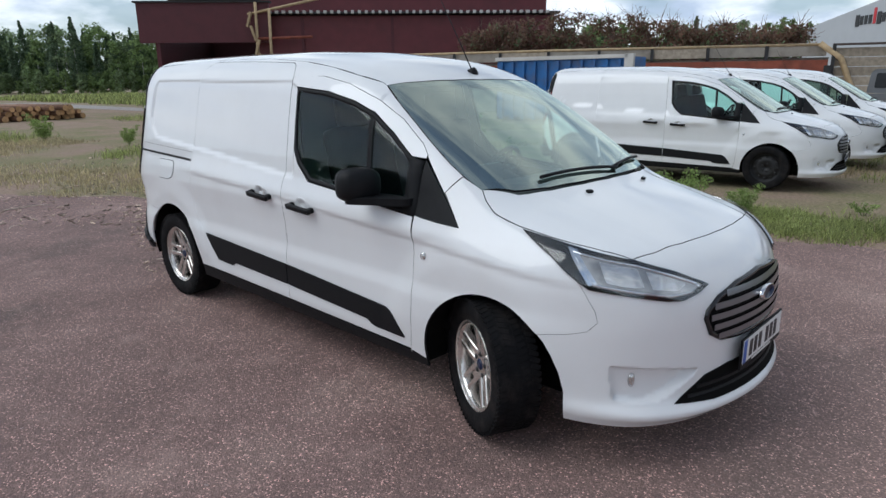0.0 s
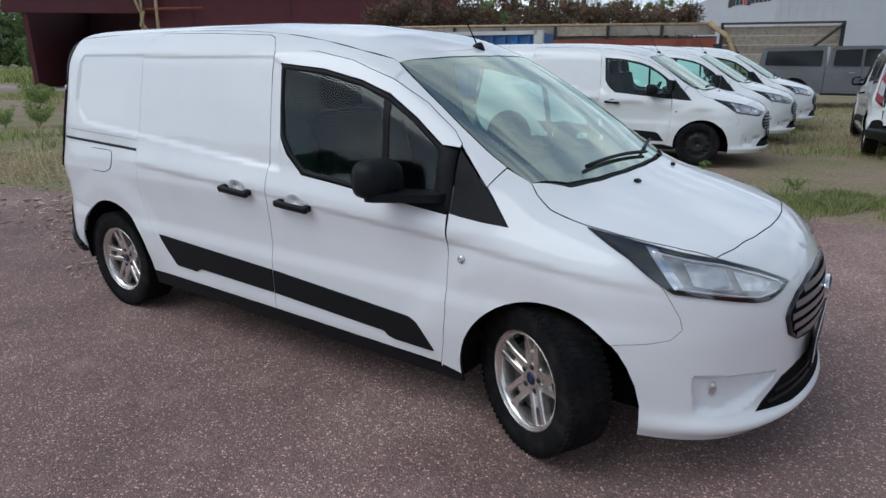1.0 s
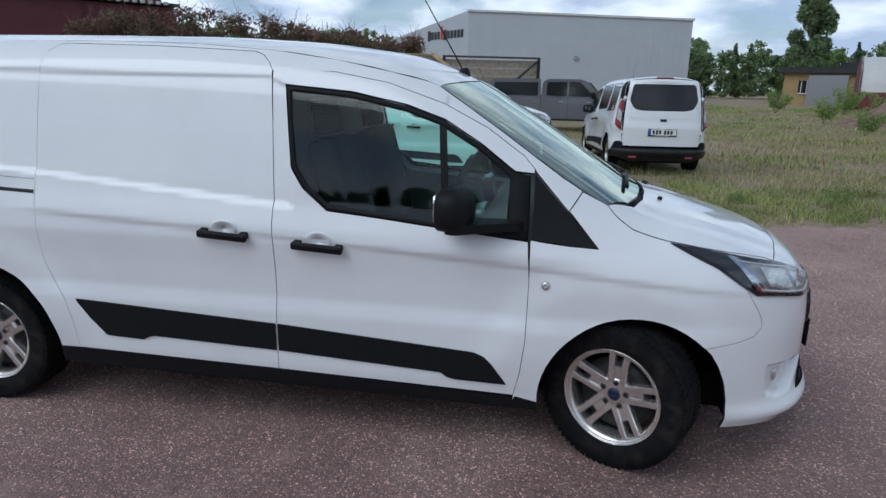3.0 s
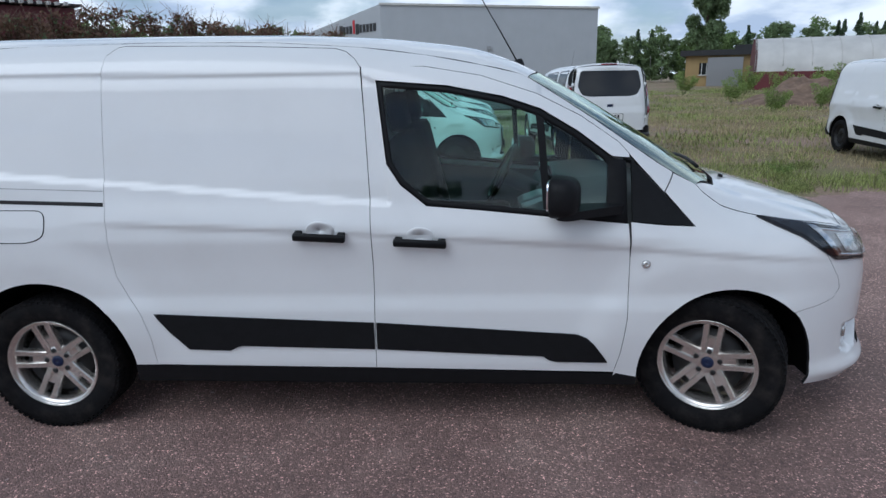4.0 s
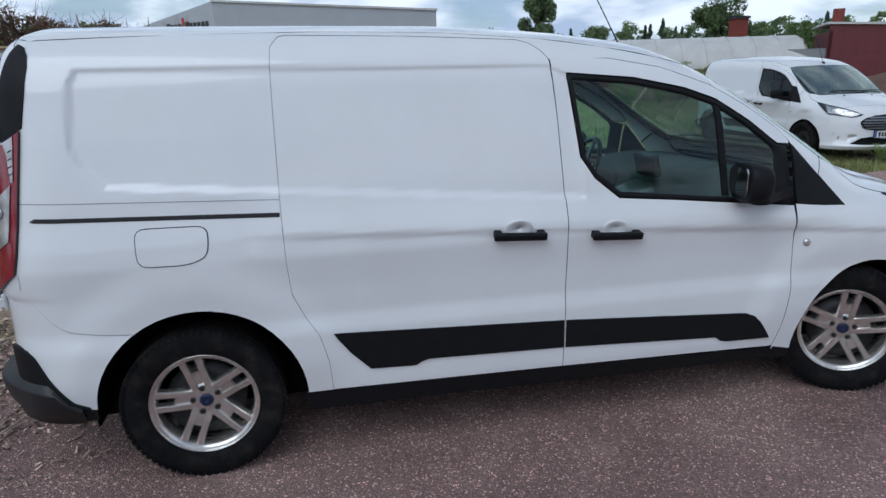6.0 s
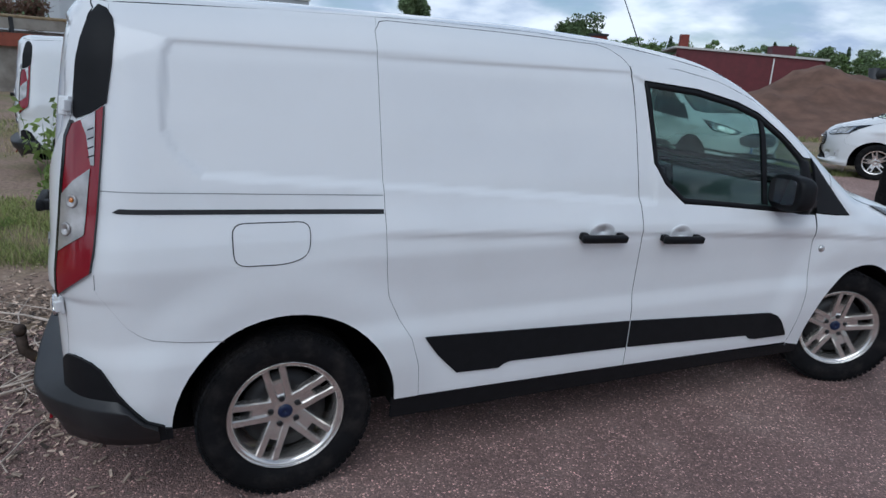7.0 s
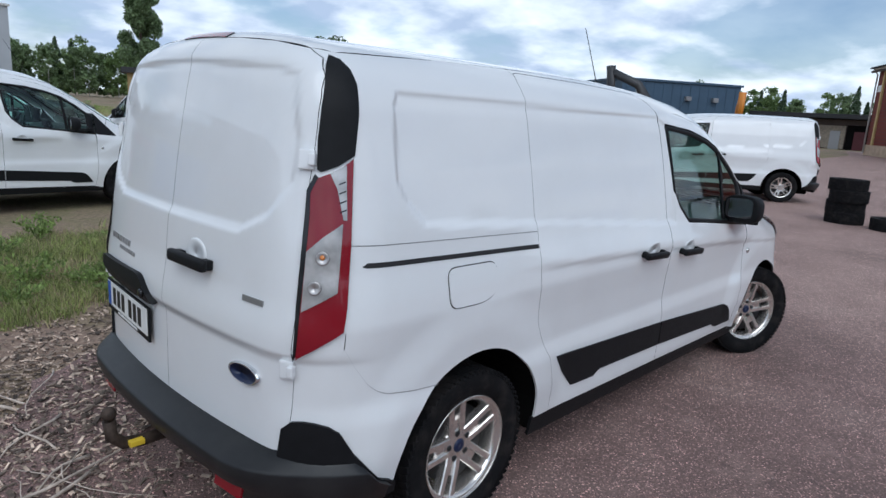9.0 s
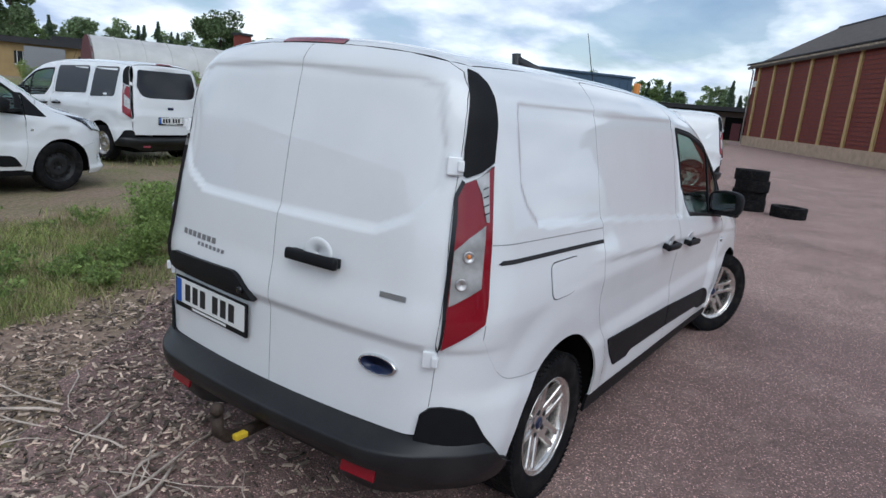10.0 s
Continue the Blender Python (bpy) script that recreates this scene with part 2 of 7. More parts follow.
def poly_dist(u, v, poly):
    """Signed distance to an outline, negative inside."""
    p = np.array(poly, float)
    q = np.roll(p, -1, 0)
    best, inside = np.full(u.shape, 1e9), np.zeros(u.shape, bool)
    for (ax, ay), (bx, by) in zip(p, q):
        ex, ey = bx - ax, by - ay
        t = np.clip(((u - ax) * ex + (v - ay) * ey) / (ex * ex + ey * ey + 1e-12), 0, 1)
        best = np.minimum(best, np.hypot(u - ax - t * ex, v - ay - t * ey))
        if ay != by:
            inside ^= ((ay > v) != (by > v)) & (u < (bx - ax) * (v - ay) / (by - ay) + ax)
    return np.where(inside, -best, best)


def step01(t):
    t = np.clip(t, 0, 1)
    return t * t * (3 - 2 * t)


SIDE = smooth_table([(-0.2, 0.80), (0.15, 0.85), (0.24, 0.888), (0.34, 0.905), (0.60, 0.910), (0.67, 0.896), (0.80, 0.902), (0.93, 0.915), (1.0, 0.905), (1.10, 0.882),
                     (1.2, 0.866), (1.4, 0.828), (1.6, 0.783), (1.75, 0.745), (2.3, 0.62)], 0.03)
ROOF = smooth_table([(-2.0, 1.72), (-0.95, 1.79), (-0.75, 1.838), (-0.55, 1.848), (-0.2, 1.851), (0.5, 1.851), (1.1, 1.845), (1.6, 1.820), (2.0, 1.772), (2.3, 1.70), (2.6, 1.58), (5.0, 0.5)], 0.20)
FOG = [(0.775, 0.475), (0.60, 0.455), (0.475, 0.432), (0.59, 0.35), (0.655, 0.325), (0.76, 0.335)]
PRESSED = [(-0.35, 1.61), (-0.325, 1.652), (0.37, 1.650), (1.51, 1.638), (1.60, 1.60), (1.64, 1.09), (1.56, 1.095), (0.369, 1.190), (-0.25, 1.235), (-0.33, 1.31), (-0.365, 1.38), (-0.36, 1.45)]
REAR_RIGHT = [(-0.63, 1.69), (-0.55, 1.715), (0.0, 1.733), (0.55, 1.715), (0.63, 1.69), (0.685, 1.50), (0.685, 1.36), (0.61, 1.257), (0.48, 1.195), (0.0, 1.192), (-0.48, 1.195), (-0.61, 1.257), (-0.685, 1.36), (-0.685, 1.50)]


def body(x, y, z):
    """Below nought inside the van's outer skin."""
    ay = np.abs(y)
    w = np.interp(z, *SIDE)
    low = 1 - step01((z - 0.75) / 0.5)
    w = w - 0.030 * np.maximum(0, x - 2.7) ** 2 - (1 - low) * 0.10 * np.maximum(0, x - 2.2) ** 2 - 0.06 * np.maximum(0, -0.35 - x) ** 2 * 2.2
    if np.max(ay) > 0.5:
        w = w - 0.014 * (1 - step01((poly_dist(x, z, PRESSED) + 0.013) / 0.029))
    for cx in (0.0, 3.062):
        r = np.hypot(x - cx, z - 0.33)
        w = w + 0.020 * (1 - step01((r - 0.47) / 0.17)) * step01((z - 0.30) / 0.2)
    line = 1.022 - 0.042 * x - 0.010 * np.maximum(0, x - 1) ** 2
    w = w + 0.0105 * step01((z - line + 0.016) / 0.034) * (1 - step01((z - line - 0.03) / 0.13)) * step01((x - 0.15) / 0.4)
    side = (ay - w) * 0.985
    roof = np.interp(x, *ROOF) - 0.11 * y * y - 0.12 * y**4
    screen = 1.745 - 0.645 * (x - 2.25) - 0.17 * y * y
    cabin = -smax(-roof, -screen, 0.14)
    hood = 1.125 - 0.20 * (x - 3.15) - 0.11 * (x - 3.15) ** 2 - 0.11 * y * y + 0.012 * (1 - step01((ay - 0.42 - 0.1 * (3.9 - x)) / 0.10))
    top = smax(cabin, hood, 0.05)
    f = smax(side, (z - top) * np.where(x > 2.3, 0.86, 1.0), 0.16)
    lean = 0.080 * np.maximum(0, (z - 0.90) / 0.7) ** 1.6
    rec = 0.0
    if np.min(x) < -0.5:
        rec = -0.013 * (1 - step01((poly_dist(y, z, REAR_RIGHT) + 0.018) / 0.036))
    ridge = 0.016 * step01((z - 0.810) / 0.035) * (1 - step01((z - 0.86) / 0.16))
    back = -0.78 + lean + 0.09 * y * y + 0.02 * y**4 - rec - ridge
    f = smax(f, back - x, 0.26 - 0.10 * step01((z - 1.35) / 0.40))
    nose = 4.045 - 0.36 * y * y - 0.42 * y**6 - 0.30 * np.maximum(0, z - 0.62) ** 1.5 + 0.048 * np.exp(-((z - 0.262) / 0.042) ** 2) - 0.25 * np.maximum(0, 0.25 - z)
    nose = nose - 0.048 * (1 - step01((poly_dist(ay, z, FOG) + 0.006) / 0.016))
    f = smax(f, x - nose, 0.16)
    return smax(f, 0.165 - z, 0.05)


def solve(make, lo, hi):
    """Where the ray make(t) leaves the body, between lo and hi."""
    a, b = np.array(lo, float), np.array(hi, float)
    for _ in range(9):
        c = (a + b) / 2
        out = body(*make(c)) > 0
        b, a = np.where(out, c, b), np.where(out, a, c)
    fa, fb = body(*make(a)), body(*make(b))
    for _ in range(3):
        c = a + (b - a) * np.clip(fa / (fa - fb - 1e-12), 0.02, 0.98)
        fc = body(*make(c))
        out = fc > 0
        b, fb, a, fa = np.where(out, c, b), np.where(out, fc, fb), np.where(out, a, c), np.where(out, fa, fc)
    return make(a + (b - a) * np.clip(fa / (fa - fb - 1e-12), 0, 1))


def project(kind, u, v, sign=-1):
    u, v = np.asarray(u, float), np.asarray(v, float)
    one = np.ones_like(u)
    if kind == "side":
        return solve(lambda t: (u, sign * t, v), 0.02 * one, 1.3 * one)
    if kind == "top":
        return solve(lambda t: (u, v, t), 0.5 * one, 2.3 * one)
    if kind == "rear":
        return solve(lambda t: (-t, u, v), -0.4 * one, 1.4 * one)
    cx, way = (-0.3, -1.0) if kind == "rear_round" else (3.1, 1.0)
    c, s = np.cos(u), np.sin(u)
    return solve(lambda t: (cx + way * t * c, t * s, v), 0.02 * one, 1.8 * one)


def normals(p, eps=2e-3):
    x, y, z = p
    g = np.stack([body(x + eps, y, z) - body(x - eps, y, z), body(x, y + eps, z) - body(x, y - eps, z), body(x, y, z + eps) - body(x, y, z - eps)], 1)
    return g / np.linalg.norm(g, axis=1, keepdims=True)


def spread(poly, d, closed=True):
    """The outline with points at most d apart."""
    out, n = [], len(poly)
    for k in range(n if closed else n - 1):
        a, b = poly[k], poly[(k + 1) % n]
        m = max(1, int(math.ceil(math.hypot(b[0] - a[0], b[1] - a[1]) / d)))
        out += [(a[0] + (b[0] - a[0]) * q / m, a[1] + (b[1] - a[1]) * q / m) for q in range(m)]
    return out if closed else out + [tuple(poly[-1])]


def rounded(poly, r, n=4, sharp=()):
    """The outline with its corners rounded."""
    out, m = [], len(poly)
    for k in range(m):
        a, b, c = Vector(poly[k - 1]), Vector(poly[k]), Vector(poly[(k + 1) % m])
        if k in sharp:
            out.append(tuple(b))
            continue
        d1, d2 = min(r, (a - b).length * 0.45), min(r, (c - b).length * 0.45)
        p, q = b + (a - b).normalized() * d1, b + (c - b).normalized() * d2
        for i in range(n + 1):
            t = i / n
            out.append(tuple(p * (1 - t) ** 2 + b * 2 * t * (1 - t) + q * t * t))
    return out


def inset(poly, d):
    p = np.array(poly, float)
    area = 0.5 * np.sum(p[:, 0] * np.roll(p[:, 1], -1) - np.roll(p[:, 0], -1) * p[:, 1])
    e = np.roll(p, -1, 0) - p
    e /= np.linalg.norm(e, axis=1, keepdims=True) + 1e-12
    nrm = np.stack([-e[:, 1], e[:, 0]], 1) * (1 if area > 0 else -1)
    mid = nrm + np.roll(nrm, 1, 0)
    mid /= np.maximum(np.linalg.norm(mid, axis=1, keepdims=True), 0.5)
    return [tuple(q) for q in p + d * mid]


def clip_cell(poly, x0, y0, x1, y1):
    for axis, lim, keep in ((0, x0, 1), (0, x1, -1), (1, y0, 1), (1, y1, -1)):
        out = []
        for k in range(len(poly)):
            a, b = poly[k - 1], poly[k]
            ia, ib = (a[axis] - lim) * keep >= 0, (b[axis] - lim) * keep >= 0
            if ia != ib:
                t = (lim - a[axis]) / (b[axis] - a[axis])
                out.append((a[0] + (b[0] - a[0]) * t, a[1] + (b[1] - a[1]) * t))
            if ib:
                out.append(b)
        poly = out
        if not poly:
            return []
    again = True
    while again and len(poly) > 2:
        again, n = False, len(poly)
        for k in range(n):
            a, b, c = poly[k - 1], poly[k], poly[(k + 1) % n]
            u, v = (b[0] - a[0], b[1] - a[1]), (c[0] - b[0], c[1] - b[1])
            if abs(u[0]) + abs(u[1]) < 1e-7 or (abs(u[0] * v[1] - u[1] * v[0]) < 1e-10 and u[0] * v[0] + u[1] * v[1] < 0):
                poly = poly[:k] + poly[k + 1:]
                again = True
                break
    return poly if len(poly) > 2 else []


def tiled(poly, step, holes=()):
    """Cuts an outline into grid cells: points in the plane, and faces."""
    p = np.array(poly)
    lo, hi = p.min(0) - 1e-4, p.max(0) + 1e-4
    nx, ny = max(1, int(math.ceil((hi[0] - lo[0]) / step))), max(1, int(math.ceil((hi[1] - lo[1]) / step)))
    gx, gy = np.linspace(lo[0], hi[0], nx + 1), np.linspace(lo[1], hi[1], ny + 1)
    mx, my = np.meshgrid((gx[1:] + gx[:-1]) / 2, (gy[1:] + gy[:-1]) / 2, indexing="ij")
    edge, full = np.zeros(mx.shape, bool), np.zeros(mx.shape, bool)
    q = np.roll(p, -1, 0)
    for (ax, ay), (bx, by) in zip(p, q):
        m = int(math.hypot(bx - ax, by - ay) / (0.2 * min(gx[1] - gx[0], gy[1] - gy[0]))) + 2
        t = np.linspace(0, 1, m)
        i = np.clip(((ax + (bx - ax) * t - gx[0]) / (gx[1] - gx[0])).astype(int), 0, nx - 1)
        j = np.clip(((ay + (by - ay) * t - gy[0]) / (gy[1] - gy[0])).astype(int), 0, ny - 1)
        edge[i, j] = True
    wide = edge.copy()
    wide[1:] |= edge[:-1]
    wide[:-1] |= edge[1:]
    grown = wide.copy()
    grown[:, 1:] |= wide[:, :-1]
    grown[:, :-1] |= wide[:, 1:]
    edge = grown
    for j in range(ny):
        y = my[0, j]
        hit = (p[:, 1] > y) != (q[:, 1] > y)
        cross = np.sort(p[hit, 0] + (y - p[hit, 1]) / (q[hit, 1] - p[hit, 1]) * (q[hit, 0] - p[hit, 0]))
        for c0, c1 in zip(cross[::2], cross[1::2]):
            full[(mx[:, j] > c0) & (mx[:, j] < c1), j] = True
    gone = np.zeros(mx.shape, bool)
    for hole in holes:
        gone |= poly_dist(mx, my, hole) < 0
    index, pts, faces = {}, [], []

    def vert(c):
        key = (round(c[0] * 1e5), round(c[1] * 1e5))
        if key not in index:
            index[key] = len(pts)
            pts.append(c)
        return index[key]

    for i in range(nx):
        for j in range(ny):
            if gone[i, j] or not (edge[i, j] or full[i, j]):
                continue
            x0, x1, y0, y1 = gx[i], gx[i + 1], gy[j], gy[j + 1]
            cell = [(x0, y0), (x1, y0), (x1, y1), (x0, y1)]
            if edge[i, j]:
                cell = clip_cell(poly, x0, y0, x1, y1)
            ids = []
            for c in cell:
                k = vert(c)
                if k not in ids:
                    ids.append(k)
            if len(ids) >= 3:
                q = np.array([pts[k] for k in ids])
                if abs(np.sum(q[:, 0] * np.roll(q[:, 1], -1) - np.roll(q[:, 0], -1) * q[:, 1])) > 1e-8:
                    faces.append(ids)
    return np.array(pts), faces


def skin(name, poly, kind, mat, parent, step, sign=-1, off=0.0, gap=0.0017, flange=0.014, holes=(), edge=None, label="", flat=False):
    """A panel that follows the body's skin within an outline."""
    line = [tuple(map(float, c)) for c in (inset(poly, gap) if gap else poly)]
    if sum(line[k - 1][0] * line[k][1] - line[k][0] * line[k - 1][1] for k in range(len(line))) < 0:
        line = line[::-1]
    pts, faces = tiled(line, step, holes)
    if kind == "side":
        xyz = project(kind, pts[:, 0], pts[:, 1], sign)
    else:
        xyz = project(kind, pts[:, 0] * (1 if kind in ("top", "rear") else 1.0), pts[:, 1])
    nrm = normals(xyz)
    co = np.stack(xyz, 1) + off * nrm
    a, b, c = (co[[f[k] for f in faces]] for k in range(3))
    want = np.sum(np.cross(b - a, c - a) * nrm[[f[0] for f in faces]])
    if want < 0:
        faces = [f[::-1] for f in faces]
    verts, norms, mats = [tuple(v) for v in co], [tuple(v) for v in nrm], [0] * len(faces)
    if flange:
        seen = {}
        for f in faces:
            for k in range(len(f)):
                e = (f[k], f[(k + 1) % len(f)])
                seen[e] = 1
        for (p, q) in [e for e in seen if (e[1], e[0]) not in seen]:
            i = len(verts)
            d = np.cross(co[q] - co[p], nrm[p])
            d = d / (np.linalg.norm(d) + 1e-9)
            verts += [tuple(co[q]), tuple(co[p]), tuple(co[p] - flange * nrm[p]), tuple(co[q] - flange * nrm[q])]
            norms += [tuple(d)] * 4
            faces.append([i, i + 1, i + 2, i + 3])
            mats.append(1)
    me = bpy.data.meshes.new(name)
    me.from_pydata(verts, [], faces)
    me.materials.append(mat)
    # panel edges default to near-black, so shut gaps carry their shade as colour
    me.materials.append(edge or SEAL_SHADE)
    me.polygons.foreach_set("material_index", mats)
    me.polygons.foreach_set("use_smooth", [True] * len(faces))
    me.update()
    me.normals_split_custom_set_from_vertices(norms)
    ob = new(name, me)
    ob.parent = parent
    if label:
        ob["label"] = label
    return ob


def band(name, outer, inner, kind, mat, parent, step, sign=-1, off=0.0, depth=0.012, label=""):
    """A frame between two outlines with as many corners each."""
    n = len(outer)
    a, b = [], []
    for k in range(n):
        l = (k + 1) % n
        m = max(1, int(math.ceil(math.dist(outer[k], outer[l]) / step)))
        for q in range(m):
            t = q / m
            a.append([outer[k][i] * (1 - t) + outer[l][i] * t for i in (0, 1)])
            b.append([inner[k][i] * (1 - t) + inner[l][i] * t for i in (0, 1)])
    a, b = np.array(a), np.array(b)
    rows = [a + (b - a) * t for t in (0.0, 0.12, 0.5, 0.88, 1.0)]
    lifts = (-depth, 0.0, 0.002, 0.0, -depth)
    bm, rings = bmesh.new(), []
    for uv, lift in zip(rows, lifts):
        xyz = project(kind, uv[:, 0], uv[:, 1], sign)
        co = np.stack(xyz, 1) + (off + lift) * normals(xyz)
        rings.append([bm.verts.new(c) for c in co])
    m = len(a)
    for r, s in zip(rings, rings[1:]):
        for k in range(m):
            bm.faces.new((r[k], r[(k + 1) % m], s[(k + 1) % m], s[k])).smooth = True
    bmesh.ops.recalc_face_normals(bm, faces=bm.faces[:])
    return part(name, bm, mat, parent, label)


def on_body(kind, u, v, sign=-1, off=0.0):
    """A place on the skin, and a turn whose z points out of it and whose y points up."""
    xyz = project(kind, np.array([u]), np.array([v]), sign)
    n = Vector(normals(xyz)[0])
    p = Vector([float(c[0]) for c in xyz]) + off * n
    x = Vector((0, 0, 1)).cross(n).normalized()
    y = n.cross(x)
    return Matrix.Translation(p) @ Matrix((x, y, n)).transposed().to_4x4()


def xz_of(kind, line, sign=-1):
    """A line in another view, as seen from the side (x, z)."""
    q = np.array(line, float)
    x, y, z = project(kind, q[:, 0], q[:, 1], sign)
    return [(float(a), float(c)) for a, c in zip(x, z)]


def xy_of(line, sign=-1):
    q = np.array(line, float)
    x, y, z = project("side", q[:, 0], q[:, 1], sign)
    return [(float(a), float(b)) for a, b in zip(x, y)]


def round_of(kind, line, sign=-1):
    """A line seen from the side, as angle and height round the rear or the nose."""
    q = np.array(line, float)
    x, y, z = project("side", q[:, 0], q[:, 1], sign)
    ang = np.arctan2(y, -(x + 0.3)) if kind == "rear_round" else np.arctan2(y, x - 3.1)
    return [(float(a), float(c)) for a, c in zip(ang, z)]


def rear_of(line):
    """A line seen from behind (y, z), as angle and height round the rear."""
    q = np.array(line, float)
    x, y, z = project("rear", q[:, 0], q[:, 1])
    return [(float(a), float(c)) for a, c in zip(np.arctan2(y, -(x + 0.3)), z)]


def fine(line, d=0.02):
    return spread(line, d, closed=False)


def arch(cx, a0, a1, n, r=0.405, cz=0.335):
    return [(cx + r * math.cos(radians(a0 + (a1 - a0) * k / n)), cz + r * math.sin(radians(a0 + (a1 - a0) * k / n))) for k in range(n + 1)]


# ---- wheels ----
def tyre_mesh(radius=0.326, width=0.205, rim=0.216):
    w = width / 2
    prof = [(rim - 0.004, -w * 0.80), (rim + 0.012, -w * 0.93), (rim + 0.045, -w * 1.02), (radius - 0.028, -w * 1.0), (radius - 0.010, -w * 0.95), (radius - 0.003, -w * 0.82),
            (radius - 0.003, w * 0.82), (radius - 0.010, w * 0.95), (radius - 0.028, w * 1.0), (rim + 0.045, w * 1.02), (rim + 0.012, w * 0.93), (rim - 0.004, w * 0.80)]
    return lathe(prof, 64)


def tread_mesh(radius=0.326, width=0.205):
    bm, n = bmesh.new(), 70
    for k in range(n):
        for row, (h, lean) in enumerate(((-0.40, 0.35), (-0.14, -0.3), (0.14, 0.3), (0.40, -0.35))):
            a = 2 * math.pi * (k + 0.5 * (row % 2)) / n
            long, wide = 2 * math.pi * radius / n * 0.70, width * 0.215
            m = Matrix.Rotation(-a, 4, "Y") @ Matrix.Translation((radius - 0.0045, h * width, 0)) @ Matrix.Rotation(lean, 4, "X") @ Matrix.Diagonal((0.008, wide, long, 1))
            bmesh.ops.create_cube(bm, size=1.0, matrix=m)
    for side in (-1, 1):
        for k in range(n):
            a = 2 * math.pi * (k + 0.25) / n
            m = Matrix.Rotation(-a, 4, "Y") @ Matrix.Translation((radius - 0.0105, side * width * 0.474, 0)) @ Matrix.Rotation(side * 0.85, 4, "Z") @ Matrix.Diagonal((0.0035, 0.020, 2 * math.pi * radius / n * 0.55, 1))
            bmesh.ops.create_cube(bm, size=1.0, matrix=m)
    return bm


def alloy_wheel(parent, at, steer=0.0, side=-1, spin=0.0):
    """A wheel whose outer face looks along side * y."""
    hub = part("wheel", lathe([(0.05, 0.02), (0.16, 0.02), (0.16, -0.03), (0.05, -0.03)], 32), STEEL_BLACK, parent, "alloy wheel with black winter tyre")
    turn = pose(0, 0, 0, 0, 0, steer + (0 if side < 0 else 180))
    hub.matrix_local = Matrix.Translation(at) @ turn
    part("tyre", tyre_mesh(), RUBBER, hub, "black studded winter tyre")
    tagged(part("tread", tread_mesh(), RUBBER, hub), "blocks of the tyre tread", "", kind="stuff")
    bm = lathe([(0.2165, -0.096), (0.219, -0.088), (0.210, -0.086), (0.199, -0.082), (0.192, -0.066), (0.190, 0.07), (0.205, 0.085), (0.214, 0.08), (0.205, 0.07), (0.205, -0.03), (0.2145, -0.075), (0.2155, -0.09)], 64)
    for k in range(5):
        a = radians(90 + spin + 72 * k)
        r, q = Vector((math.cos(a), 0, math.sin(a))), Vector((-math.sin(a), 0, math.cos(a)))
        for d in (-1, 1):
            rows = []
            for t, off, half, out, deep in ((0.040, 0.026, 0.0165, 0.050, 0.030), (0.085, 0.0285, 0.0150, 0.060, 0.034), (0.150, 0.0305, 0.0140, 0.070, 0.036), (0.206, 0.0330, 0.0150, 0.078, 0.032)):
                c = r * t + q * d * off - Vector((0, out, 0))
                rows.append([bm.verts.new(c + q * w * half + Vector((0, y * deep, 0))) for w, y in ((-1.15, 1), (-1.0, 0.16), (-0.72, 0), (0.72, 0), (1.0, 0.16), (1.15, 1))])
            for lo, hi in zip(rows, rows[1:]):
                for n in range(5):
                    bm.faces.new((lo[n], lo[n + 1], hi[n + 1], hi[n]))
        web = [[bm.verts.new(r * t + q * w - Vector((0, out, 0))) for w in (-0.020, -0.008, 0.008, 0.020)] for t, out in ((0.060, 0.046), (0.095, 0.051), (0.122, 0.055), (0.130, 0.044), (0.130, 0.028))]
        for lo, hi in zip(web, web[1:]):
            for n in range(3):
                bm.faces.new((lo[n], lo[n + 1], hi[n + 1], hi[n]))
    lathe([(0.0005, -0.050), (0.030, -0.054), (0.070, -0.050), (0.083, -0.040), (0.083, -0.015), (0.0005, -0.015)], 40, bm=bm)
    bmesh.ops.recalc_face_normals(bm, faces=bm.faces[:])
    rim = part("rim", bm, ALLOY, hub, "silver twin-spoke alloy rim")
    part("brake_disc", lathe([(0.05, -0.012), (0.135, -0.012), (0.135, 0.012), (0.05, 0.012)], 40), STEEL_BLACK, hub)
    part("centre_cap", lathe([(0.0005, -0.062), (0.020, -0.061), (0.028, -0.056), (0.030, -0.045), (0.0005, -0.045)], 28), BADGE_BLUE, hub, "dark blue centre cap")
    for k in range(5):
        a = radians(90 + spin + 72 * k)
        b = lathe([(0.0005, -0.060), (0.012, -0.059), (0.0135, -0.05), (0.015, -0.04), (0.0005, -0.04)], 6)
        nut = part("wheel_nut", b, STEEL_BLACK, hub)
        nut.location = (0.054 * math.cos(a), 0.003, 0.054 * math.sin(a))
    return hub


